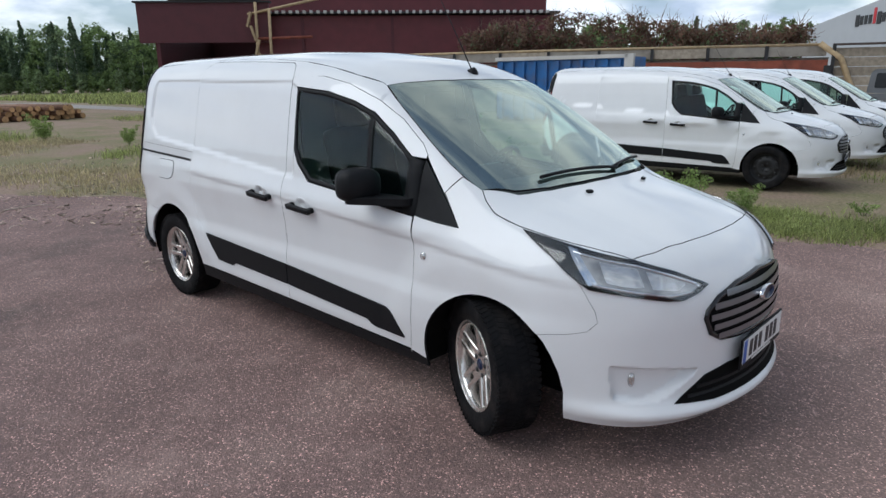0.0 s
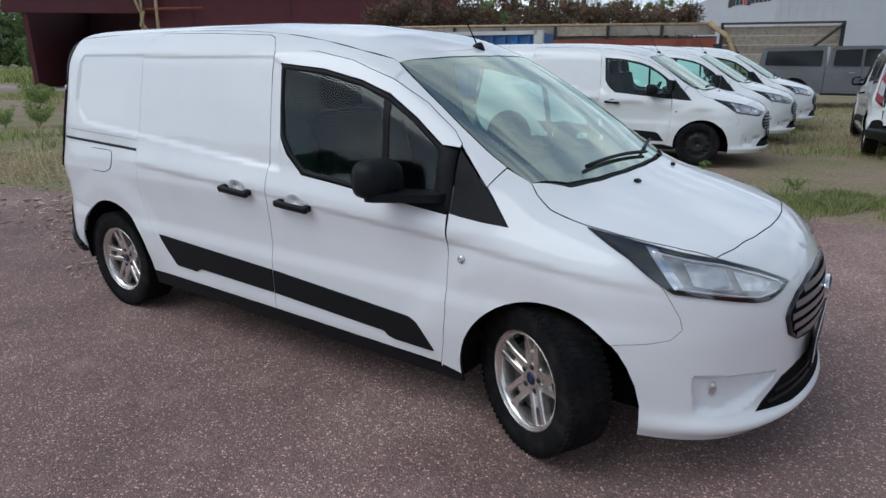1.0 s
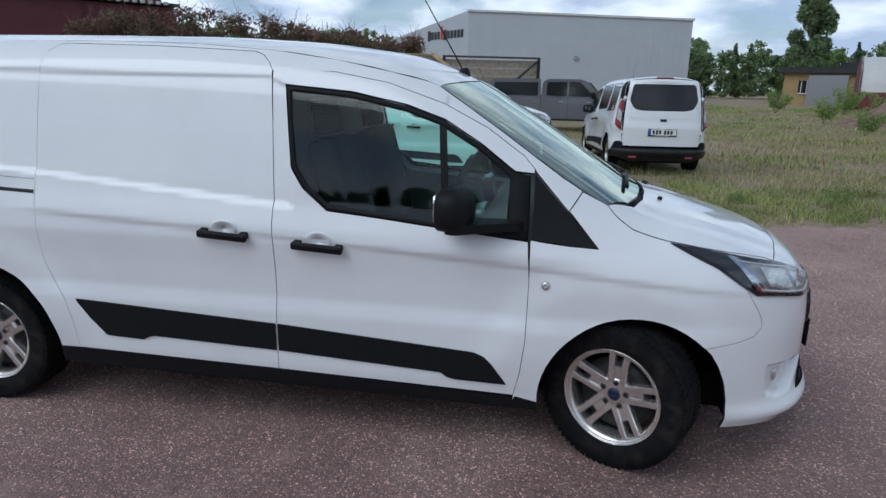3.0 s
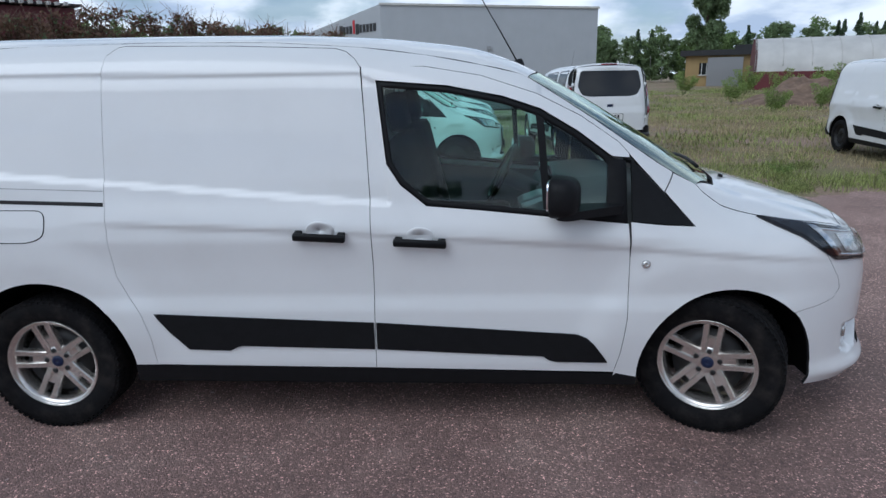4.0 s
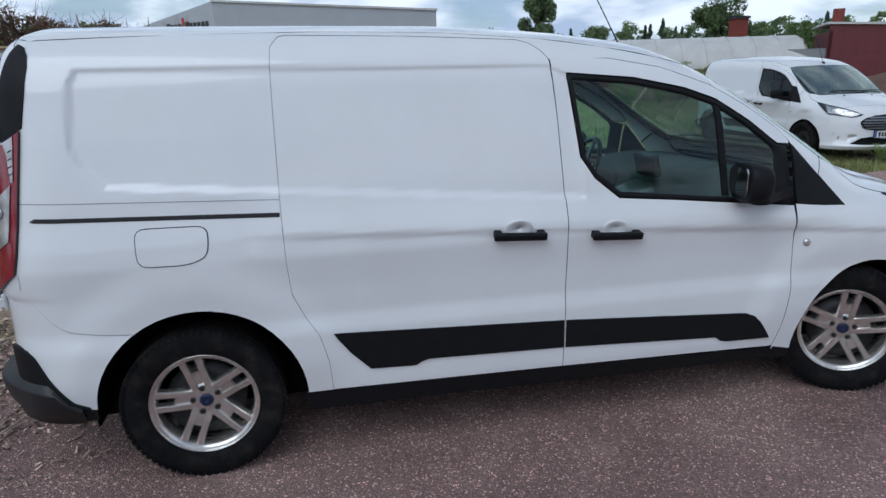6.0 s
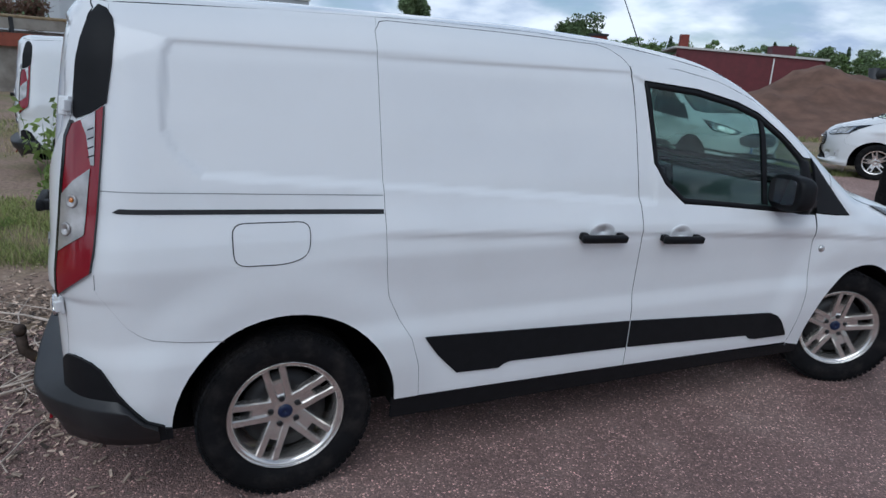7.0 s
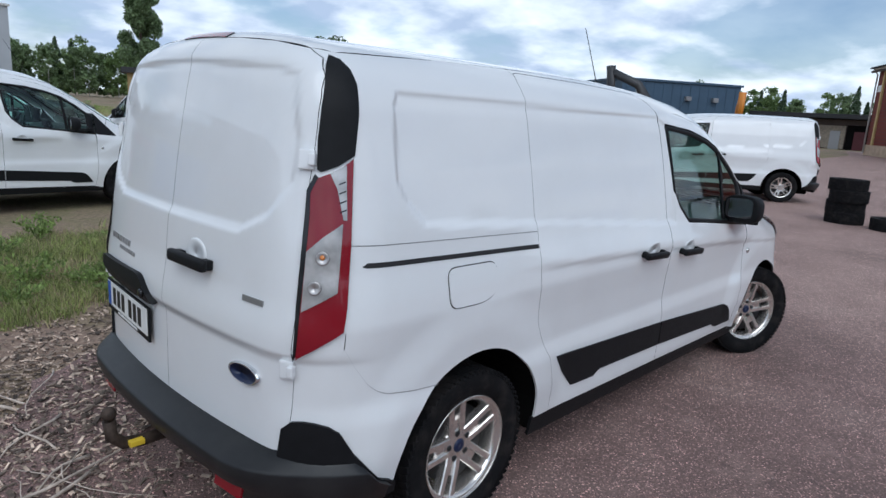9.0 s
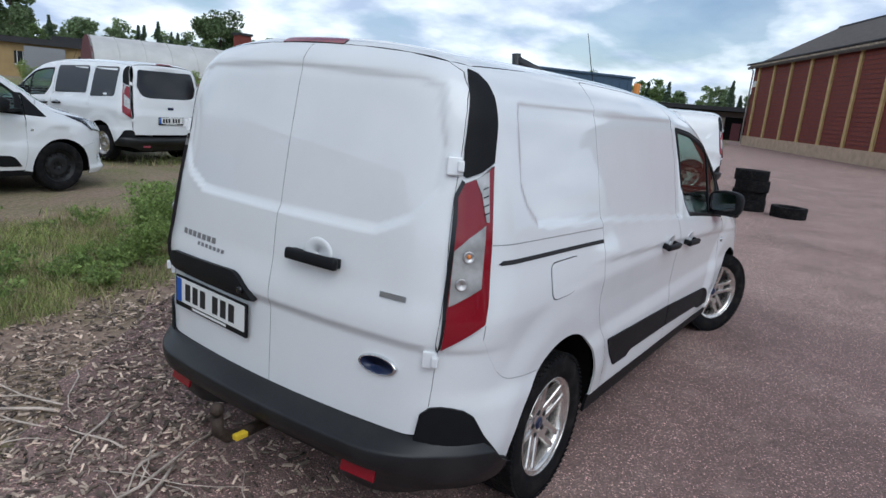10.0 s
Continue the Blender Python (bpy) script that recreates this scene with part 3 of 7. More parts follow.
def steel_wheel(parent, at, steer=0.0, side=-1, silver=False):
    hub = part("wheel", lathe([(0.05, 0.02), (0.16, 0.02), (0.16, -0.03), (0.05, -0.03)], 24), STEEL_BLACK, parent)
    hub.matrix_local = Matrix.Translation(at) @ pose(0, 0, 0, 0, 0, steer + (0 if side < 0 else 180))
    part("tyre", tyre_mesh(), RUBBER, hub)
    bm = lathe([(0.216, -0.084), (0.206, -0.076), (0.196, -0.03), (0.17, -0.02), (0.14, -0.045), (0.10, -0.055), (0.06, -0.035), (0.0005, -0.035), (0.0005, -0.02), (0.18, 0.0), (0.19, 0.07), (0.214, 0.08)], 40)
    for k in range(12):
        a = radians(30 * k)
        b = Matrix.Translation((0.155 * math.cos(a), -0.038, 0.155 * math.sin(a))) @ Matrix.Diagonal((0.024, 0.012, 0.024, 1))
        bmesh.ops.create_icosphere(bm, subdivisions=1, radius=1.0, matrix=b)
    for k in range(5):
        a = radians(72 * k)
        bmesh.ops.create_cube(bm, size=0.02, matrix=Matrix.Translation((0.054 * math.cos(a), -0.045, 0.054 * math.sin(a))))
    part("rim", bm, ALLOY if silver else STEEL_BLACK, hub, "silver rim" if silver else "black steel rim")
    return hub


# ---- the van ----
SLIDE = [(0.366, 1.66), (0.365, 1.45), (0.367, 1.10), (0.372, 0.90), (0.384, 0.77), (0.430, 0.67), (0.480, 0.59), (0.512, 0.47), (0.522, 0.333), (1.556, 0.316), (1.562, 0.80), (1.556, 1.10), (1.537, 1.45),
         (1.519, 1.668), (1.495, 1.702), (1.452, 1.737), (1.400, 1.753), (0.92, 1.772), (0.44, 1.780), (0.405, 1.774), (0.372, 1.735)]
FRONT_TOP = [(1.522, 1.677), (1.80, 1.668), (2.045, 1.626), (2.29, 1.545), (2.485, 1.447), (2.645, 1.337), (2.694, 1.285)]
WINDOW = [(1.588, 1.611), (1.632, 1.258), (1.692, 1.168), (1.804, 1.078), (2.042, 1.058), (2.382, 1.024), (2.682, 0.993), (2.682, 1.261), (2.612, 1.276), (2.465, 1.385), (2.302, 1.482), (2.142, 1.536), (1.897, 1.585)]
PANE = [(1.614, 1.585), (1.656, 1.265), (1.712, 1.185), (1.814, 1.105), (2.042, 1.083), (2.382, 1.050), (2.587, 1.033), (2.592, 1.243), (2.577, 1.268), (2.447, 1.367), (2.287, 1.460), (2.132, 1.512), (1.892, 1.560)]
FRONT_DOOR = [(1.556, 0.316), (1.562, 0.80), (1.556, 1.10), (1.537, 1.45), *FRONT_TOP, (2.692, 1.268), *WINDOW[8:], *WINDOW[:7], (2.695, 0.83), (2.692, 0.56), (2.674, 0.40), (2.650, 0.292)]


def mirror_y(line):
    return [(a, -b) for a, b in line]


PILLAR = [(2.222, 1.630), (2.258, 1.614), (2.40, 1.525), (2.546, 1.430), (2.68, 1.338), (2.814, 1.246), (2.895, 1.196), (3.003, 1.134)]
HOOD_SIDE = [(3.003, -0.750), (3.04, -0.772), (3.11, -0.790), (3.267, -0.780), (3.40, -0.765), (3.505, -0.745), (3.62, -0.710), (3.725, -0.652)]
HOOD_NOSE = [(3.725, -0.652), (3.761, -0.54), (3.805, -0.37), (3.832, -0.16), (3.838, 0.0)]
DOOR_EDGE = [(0.722, 0.505), (0.748, 0.62), (0.757, 0.785), (0.765, 0.92), (0.757, 1.10), (0.746, 1.20), (0.735, 1.34), (0.731, 1.45), (0.728, 1.54), (0.720, 1.62), (0.702, 1.69), (0.660, 1.745), (0.60, 1.775)]
FENDER_NOSE = [(3.46, 0.955), (3.52, 0.90), (3.596, 0.81), (3.655, 0.715), (3.668, 0.668), (3.635, 0.626), (3.562, 0.604), (3.478, 0.592), (3.436, 0.582)]


def van(name, step, kind="cargo", wheels="alloy", steer=0.0, near=True):
    """A compact delivery van. kind: cargo or people."""
    top = empty(name)
    big = step * 1.4
    upper = [(-0.5, 1.765), (0.0, 1.785), (0.6, 1.795), (1.1, 1.785), (1.5, 1.757), (1.8, 1.718), (2.05, 1.670), (2.22, 1.632)]
    for sign in (-1, 1):
        # side panels round the doors
        rear_arch = arch(0.01, 2, 176, 24, 0.41, 0.33)
        skin("quarter_panel", [*[(-0.5, z) for z in (0.36, 0.9, 1.3, 1.765)], *upper[1:2], (0.40, 1.7917), (0.372, 1.735), *SLIDE[:9], (0.42, 0.333), *rear_arch, (-0.400, 0.36)],
             "side", PAINT, top, step, sign, gap=0.0, flange=0.01, edge=PAINT)
        skin("roof_rail", [(0.40, 1.7912), *upper[2:-1], *PILLAR[:7], (2.842, 1.120), (2.698, 1.276), *FRONT_TOP[::-1][:-1], *SLIDE[13:]], "side", PAINT, top, step, sign, gap=0.0008, flange=0.01)
        if kind == "cargo":
            slide = skin("sliding_door", SLIDE, "side", PAINT, top, step, sign)
        else:
            slide = skin("sliding_door", SLIDE, "side", PAINT, top, step, sign)
            for a, b in (((0.50, 1.70), (1.46, 1.66)), ((-0.36, 1.72), (0.33, 1.70))):
                glassed = [(a[0], 1.20), (a[0] - 0.02, a[1] - 0.05), (a[0] + 0.03, a[1]), (b[0], b[1]), (b[0] + 0.03, 1.15)]
                skin("side_window", rounded(glassed, 0.06), "side", GLOSS_BLACK, slide if a[0] > 0 else top, big, sign, off=0.006, gap=0)
        door = skin("front_door", FRONT_DOOR, "side", PAINT, top, step, sign)
        band("window_frame", WINDOW, PANE, "side", TRIM, door, 0.04, sign, off=-0.004)
        pane = skin("window_pane", PANE, "side", GLASS, door, big, sign, off=-0.012, gap=-0.004, flange=0)
        pane.visible_shadow = False
        bar = skin("window_bar", [(2.315, 1.06), (2.345, 1.055), (2.315, 1.462), (2.282, 1.475)], "side", TRIM, door, big, sign, off=-0.006, gap=0, flange=0.012, edge=TRIM)
        skin("mirror_triangle", [(2.697, 1.262), (2.82, 1.135), (2.965, 0.985), (2.972, 0.975), (2.85, 0.985), (2.697, 1.0)], "side", TRIM, top, big, sign, off=0.003, gap=0.002, edge=TRIM)
        front_arch = arch(3.155, 47, 184, 20, 0.40, 0.293)
        hood_edge = xz_of("top", [(q, -sign * w) for q, w in fine(HOOD_SIDE[:6])], sign)
        nose_edge = fine(FENDER_NOSE)
        skin("fender", [(2.650, 0.27), (2.650, 0.292), (2.674, 0.40), (2.692, 0.56), (2.695, 0.83), (2.692, 1.0), (2.75, 0.992), (2.85, 0.982), (2.974, 0.975), (2.846, 1.120), (2.898, 1.192), *hood_edge, *nose_edge, *front_arch, (2.66, 0.285)],
             "side", PAINT, top, step, sign, gap=0.0011)
        skin("sill", [(0.41, 0.331), (1.556, 0.313), (2.66, 0.280), (2.76, 0.277), (2.76, 0.215), (0.41, 0.24)], "side", TRIM, top, big, sign, gap=0.002, off=-0.002, edge=TRIM)
        lower = [(0.538, 0.588), (0.552, 0.564), (0.602, 0.497), (0.685, 0.413), (0.88, 0.406), (0.905, 0.421), (0.935, 0.430), (1.553, 0.413), (1.553, 0.543)]
        ahead = [(1.564, 0.543), (1.564, 0.413), (2.326, 0.376), (2.352, 0.356), (2.392, 0.348), (2.617, 0.347), (2.60, 0.373), (2.552, 0.438), (2.52, 0.468), (2.477, 0.484)]
        skin("door_cladding", lower, "side", TRIM, slide, big, sign, off=0.007, gap=0, flange=0.01, edge=TRIM)
        skin("door_cladding", ahead, "side", TRIM, door, big, sign, off=0.007, gap=0, flange=0.01, edge=TRIM)
        # handles
        for host, x0, z0 in ((slide, 1.335, 0.962), (door, 1.775, 0.930)):
            m = on_body("side", x0, z0, sign)
            bm = bmesh.new()
            add_box(bm, (0.232, 0.034, 0.024), (0, 0, 0.036), 0.010)
            add_box(bm, (0.034, 0.030, 0.034), (-0.095, 0, 0.016), 0.006)
            add_box(bm, (0.034, 0.030, 0.034), (0.095, 0, 0.016), 0.006)
            h = part("door_handle", bm, TRIM, host, "black door handle", smooth=True)
            h.matrix_local = m @ pose(0, 0, 0, 0, 0, -3 if sign < 0 else 3)
            cup = lathe([(0.0005, 0.001), (0.045, 0.0015), (0.056, 0.004), (0.060, 0.0015), (0.062, 0.0), (0.0005, 0.0)], 24, "z")
            c = part("handle_cup", cup, PAINT, host)
            c.matrix_local = m @ pose(0.0, 0.018, 0.0) @ Matrix.Diagonal((1, 0.72, 1, 1))
        rep = part("side_marker", lathe([(0.0005, 0.012), (0.012, 0.011), (0.018, 0.006), (0.020, 0.0), (0.0005, 0.0)], 20, "z"), LAMP_CLEAR, top, "small clear side marker lamp")
        rep.matrix_local = on_body("side", 2.765, 0.812, sign)
        if near:
            # slot of the sliding door, and the seam above it
            skin("slide_rail", [(-0.530, 1.122), (-0.51, 1.133), (0.363, 1.105), (0.363, 1.088), (-0.515, 1.117)], "side", SEAL_SHADE, top, big, sign, off=0.0015, gap=0, flange=0)
            skin("panel_seam", [(-0.585, 1.190), (0.363, 1.1565), (0.363, 1.1535), (-0.585, 1.187)], "side", BADGE_GREY, top, big, sign, off=0.0008, gap=0, flange=0)
            seam = [(-0.596, 0.925), (-0.598, 0.873), (-0.555, 0.800), (-0.512, 0.738), (-0.475, 0.708), (-0.44, 0.693), (-0.33, 0.678), (-0.215, 0.668)]
            skin("panel_seam", [*seam, *[(a + 0.0015, b - 0.003) for a, b in seam[::-1]]], "side", BADGE_GREY, top, 0.03, sign, off=0.0008, gap=0, flange=0)
            if sign < 0:
                flap = rounded([(-0.176, 1.077), (0.094, 1.074), (0.087, 0.955), (0.01, 0.927), (-0.174, 0.929)], 0.045)
                skin("fuel_flap_gap", flap, "side", SEAL_SHADE, top, big, sign, off=0.0008, gap=0, flange=0)
                skin("fuel_flap", flap, "side", PAINT, top, big, sign, off=0.0045, gap=0.004, flange=0.004, edge=PAINT, label="white fuel filler flap")
                skin("flap_grip", rounded([(-0.168, 1.052), (-0.125, 1.050), (-0.125, 1.034), (-0.168, 1.035)], 0.008), "side", PAINT, top, 0.02, sign, off=0.0062, gap=0, flange=0.005, edge=PAINT)
        # wheel arch liners
        for cx, cr, cz in ((0.01, 0.424, 0.33), (3.155, 0.415, 0.293)):
            bm = bmesh.new()
            rim = arch(cx, -8, 188, 20, cr, cz)
            reach = [min(0.897, float(abs(c)) - 0.012) for c in project("side", [q[0] for q in rim], [max(0.2, q[1]) for q in rim])[1]]
            for k in range(20):
                a, b = rim[k], rim[k + 1]
                bm.faces.new([bm.verts.new(c) for c in ((a[0], sign * 0.50, a[1]), (b[0], sign * 0.50, b[1]), (b[0], sign * reach[k + 1], b[1]), (a[0], sign * reach[k], a[1]))])
            bm.faces.new([bm.verts.new((a, sign * 0.50, b)) for a, b in rim])
            part("wheel_arch_liner", bm, DARK, top)
        # tail corner: white skin, lamp and dark pillar trim
        door_side = rear_of([(sign * q, w) for q, w in fine(DOOR_EDGE, 0.04)])
        side_edge = round_of("rear_round", [(-0.5, z) for z in np.arange(1.765, 0.39, -0.04)], sign)
        skin("rear_corner", [(door_side[0][0], 0.40), *door_side, *side_edge], "rear_round", PAINT, top, step, gap=0.0, flange=0.008, edge=PAINT)
        rim_z, rim_a = np.array([c for _, c in door_side]), np.abs([d for d, _ in door_side])
        inner = lambda z, more: (sign * (float(np.interp(z, rim_z, rim_a)) + more), z)
        outline = [inner(0.838, 0.012), inner(1.0, 0.012), inner(1.15, 0.012), inner(1.27, 0.014), (sign * 1.142, 1.343), (sign * 1.170, 1.388), (sign * 1.235, 1.412), (sign * 1.293, 1.447), (sign * 1.272, 1.19), (sign * 1.252, 1.0), (sign * 1.238, 0.93)]
        lamp = skin("tail_lamp", outline, "rear_round", LAMP_RED, top, 0.022, off=0.012, gap=0.001, flange=0.016, edge=GLOSS_BLACK, label="red and clear tail lamp")
        skin("clear_lens", [(sign * q, w) for q, w in ((1.110, 0.985), (1.128, 1.168), (1.180, 1.212), (1.246, 1.254), (1.222, 1.048))], "rear_round", TAIL_CLEAR, lamp, 0.02, off=0.0155, gap=0, flange=0.004, edge=GLOSS_BLACK)
        skin("clear_lens", [(sign * q, w) for q, w in ((1.248, 1.264), (1.232, 1.355), (1.210, 1.402), (1.266, 1.428), (1.260, 1.264))], "rear_round", TAIL_CLEAR, lamp, 0.02, off=0.0155, gap=0, flange=0.004, edge=GLOSS_BLACK)
        skin("lamp_rim", [inner(0.832, 0.001), inner(1.0, 0.001), inner(1.15, 0.001), inner(1.28, 0.002), (sign * 1.132, 1.348), (sign * 1.160, 1.398), (sign * 1.170, 1.389), (sign * 1.144, 1.342), inner(1.27, 0.018), inner(1.15, 0.016), inner(0.845, 0.014)], "rear_round", GLOSS_BLACK, lamp, 0.02, off=0.014, gap=0, flange=0.014, edge=GLOSS_BLACK)
        if near:
            for a0, z0 in ((1.152, 1.060), (1.178, 1.150)):
                b = part("bulb_reflector", lathe([(0.0005, 0.001), (0.010, 0.002), (0.017, 0.006), (0.020, 0.005), (0.022, 0), (0.0005, 0)], 20, "z"), TAIL_CLEAR, lamp)
                b.matrix_local = on_body("rear_round", sign * a0, z0, off=0.016)
            b = part("indicator_bulb", lathe([(0.0005, 0.006), (0.005, 0.005), (0.007, 0.003), (0.008, 0), (0.0005, 0)], 14, "z"), ORANGE, lamp)
            b.matrix_local = on_body("rear_round", sign * 1.178, 1.153, off=0.018)
            for z0 in (1.285, 1.312, 1.340, 1.368):
                skin("lens_rib", [(sign * 1.238, z0), (sign * 1.238, z0 + 0.004), (sign * 1.260, z0 + 0.012), (sign * 1.260, z0 + 0.008)], "rear_round", GLOSS_BLACK, lamp, 0.02, off=0.0165, gap=0, flange=0.001)
        pillar_trim = [(sign * 1.178, 1.405), (sign * 1.166, 1.412), inner(1.50, 0.006), inner(1.60, 0.006), inner(1.66, 0.006), inner(1.72, 0.008), (sign * 1.238, 1.752), (sign * 1.282, 1.740), (sign * 1.314, 1.712), (sign * 1.328, 1.67), (sign * 1.322, 1.58), (sign * 1.300, 1.457), (sign * 1.24, 1.425)]
        skin("pillar_trim", pillar_trim, "rear_round", TRIM, top, 0.03, off=0.006, gap=0, flange=0.01, edge=TRIM, label="matt black pillar trim")
        # hinges of the rear door
        for z0 in (1.440, 0.794):
            bm = bmesh.new()
            add_box(bm, (0.050, 0.060, 0.016), (0, 0, 0.010), 0.005)
            add_box(bm, (0.022, 0.036, 0.026), (0.020 * -sign, 0, 0.020), 0.005)
            h = part("door_hinge", bm, PAINT, top, "white rear door hinge")
            h.matrix_local = on_body("rear_round", inner(z0, -0.02)[0], z0, off=0.0)
        # door mirror
        bm = bmesh.new()
        bmesh.ops.create_uvsphere(bm, u_segments=24, v_segments=16, radius=1.0)
        for v in bm.verts:
            c = v.co
            sq = lambda q, p: math.copysign(abs(q) ** p, q)
            c.x, c.y, c.z = sq(c.x, 0.75) * 0.092, sq(c.y, 0.6) * 0.115, sq(c.z, 0.62) * 0.086
            if c.x < -0.028:
                c.x = -0.028 - (-0.028 - c.x) * 0.12
            c.z *= 1.0 - 0.6 * max(0, -c.y * sign) * (1 if c.z > 0 else 0.3)
        house = part("door_mirror", bm, TRIM, door, "black plastic door mirror", smooth=True)
        house.matrix_local = Matrix.Translation((2.365, sign * 0.975, 1.130)) @ pose(0, 0, 0, 0, 0, sign * 12)
        face = part("mirror_glass", prism(rounded([(-0.088, -0.058), (0.088, -0.058), (0.090, 0.058), (-0.086, 0.066)], 0.035), 0.006, (-0.043, 0, 0.004), "yz"), MIRROR, house)
        arm = part("mirror_arm", prism(rounded([(0.0, sign * 0.08), (0.05, sign * 0.09), (0.16, -sign * 0.02), (0.27, -sign * 0.11), (0.27, -sign * 0.18), (0.12, -sign * 0.15), (-0.02, -sign * 0.08)], 0.03), 0.036, (0, 0, -0.088), "xy"), TRIM, house, smooth=False)
        # headlamp
        eye = [(sign * q, w) for q, w in ((1.36, 0.996), (1.20, 0.974), (1.06, 0.953), (0.80, 0.910), (0.62, 0.862), (0.48, 0.812), (0.45, 0.798), (0.52, 0.770), (0.60, 0.752), (0.67, 0.755), (0.85, 0.784), (1.00, 0.802), (1.08, 0.85), (1.17, 0.912))]
        lampf = skin("headlamp", eye, "nose_round", GLOSS_BLACK, top, 0.02, off=0.008, gap=0, flange=0.012, edge=GLOSS_BLACK, label="clear headlamp with chrome surround")
        bright = [(sign * q, w) for q, w in ((1.08, 0.938), (0.80, 0.893), (0.63, 0.848), (0.50, 0.805), (0.56, 0.775), (0.66, 0.770), (0.85, 0.798), (0.985, 0.818))]
        skin("reflector", bright, "nose_round", LAMP_DARK, lampf, 0.03, off=0.011, gap=0, flange=0.003, edge=CHROME)
        skin("lamp_bowl", [(sign * q, w) for q, w in ((0.96, 0.905), (0.80, 0.880), (0.775, 0.812), (0.86, 0.818), (0.93, 0.832))], "nose_round", LAMP_CLEAR, lampf, 0.03, off=0.0135, gap=0, flange=0.002, edge=CHROME)
        skin("lamp_bowl", [(sign * q, w) for q, w in ((0.765, 0.868), (0.66, 0.842), (0.58, 0.812), (0.63, 0.790), (0.74, 0.806))], "nose_round", LAMP_CLEAR, lampf, 0.03, off=0.0135, gap=0, flange=0.002, edge=CHROME)
        ins = [(q * (1 - 0.012 * (1 if abs(q) > 0.7 else -1.2)), w - 0.009 if k < 4 else w + 0.009) for k, (q, w) in enumerate(bright)]
        band("lamp_surround", bright, ins, "nose_round", CHROME, lampf, 0.05, off=0.0145, depth=0.004)
        skin("daytime_strip", [(sign * q, w) for q, w in ((1.10, 0.948), (1.055, 0.940), (0.965, 0.828), (1.0, 0.818))], "nose_round", CHROME, lampf, 0.03, off=0.0155, gap=0, flange=0.003, edge=CHROME)
        cover = skin("lamp_cover", eye, "nose_round", LENS, lampf, 0.03, off=0.021, gap=0.003, flange=0)
        cover.visible_shadow = False
        fl = part("fog_lamp", lathe([(0.0005, 0.012), (0.02, 0.010), (0.030, 0.003), (0.032, 0), (0.0005, 0)], 20, "z"), LAMP_CLEAR, top)
        fl.matrix_local = on_body("nose_round", sign * 0.80, 0.410, off=0.002) @ Matrix.Diagonal((0.5, 1, 1, 1))
        wheel = alloy_wheel if wheels == "alloy" else (lambda p, at, st=0.0, side=-1, spin=0.0: steel_wheel(p, at, st, side, wheels == "silver"))
        wheel(top, (0.0, sign * 0.797, 0.326), 0.0, sign, 13.0)
        wheel(top, (3.112, sign * 0.815, 0.324), steer, sign, -5.0)
    # roof, screen, hood
    right = xy_of([*upper[:-1], *PILLAR[:2]], -1)
    left = [(a, -b) for a, b in right]
    head = [(2.31, -0.45), (2.345, -0.22), (2.356, 0.0), (2.345, 0.22), (2.31, 0.45)]
    tail = [(y, z) for y, z in ((0.60, 1.775), (0.45, 1.798), (0.25, 1.811), (0.10, 1.815), (-0.10, 1.815), (-0.25, 1.811), (-0.45, 1.798), (-0.60, 1.775))]
    q = np.array(tail)
    tx, ty, tz = project("rear", q[:, 0], q[:, 1])
    skin("roof", [*right, *head, *left[::-1], *[(float(a), float(b)) for a, b in zip(tx, ty)]], "top", PAINT, top, step * 1.5, gap=0.0, flange=0.01, label="white painted roof")
    ws_r = xy_of(PILLAR[1:], -1)
    base = [(3.105, -0.62), (3.165, -0.44), (3.20, -0.22), (3.212, 0.0), (3.20, 0.22), (3.165, 0.44), (3.105, 0.62)]
    screen_line = [*ws_r, *base, *[(a, -b) for a, b in ws_r[::-1]], *[(a + 0.006, b) for a, b in head[::-1]]]
    glazing = skin("windscreen", screen_line, "top", SCREEN, top, step * 2, gap=0.003, flange=0.012)
    glazing.visible_shadow = False
    band("screen_border", screen_line, inset(screen_line, 0.045), "top", GLOSS_BLACK, glazing, 0.06, off=-0.0045, depth=0.001)
    edge = fine([*HOOD_SIDE, *HOOD_NOSE[1:]])
    hood_line = [*edge, *mirror_y(edge[::-1])[1:], *[(a + 0.02, b * 1.02) for a, b in base[::-1]]]
    hood = skin("bonnet", hood_line, "top", PAINT, top, step * 1.2, gap=0.003, label="white bonnet")
    q = np.array(fine([*HOOD_SIDE[5:], *HOOD_NOSE[1:]]))
    px, py, pz = project("top", q[:, 0], q[:, 1])
    seam = [(math.atan2(b, a - 3.1), float(c)) for a, b, c in zip(px, py, pz)]
    corner = round_of("nose_round", [*fine(FENDER_NOSE), (3.462, 0.555), (3.498, 0.498), (3.530, 0.425), (3.550, 0.34), (3.553, 0.28), (3.545, 0.205)], -1)
    rim = [*corner[::-1], *seam, *[(-a, b) for a, b in seam[-2::-1]], *[(-a, b) for a, b in corner]]
    nose = skin("front_bumper", rim, "nose_round", PAINT, top, step * 0.7, gap=0.0007, label="white front bumper")
    g_half = [(0.0, 0.535), (0.22, 0.533), (0.38, 0.548), (0.45, 0.585), (0.488, 0.66), (0.475, 0.70), (0.40, 0.748), (0.25, 0.785), (0.0, 0.803)]
    g_out = [*[(-a, b) for a, b in g_half], *g_half[::-1][1:-1]]
    skin("grille_back", inset(g_out, 0.01), "nose_round", DARK, top, 0.04, off=0.003, gap=0, flange=0.004, label="dark grille backing")
    grille = band("grille_frame", g_out, inset(g_out, 0.022), "nose_round", GLOSS_BLACK, top, 0.05, off=0.012, depth=0.012)
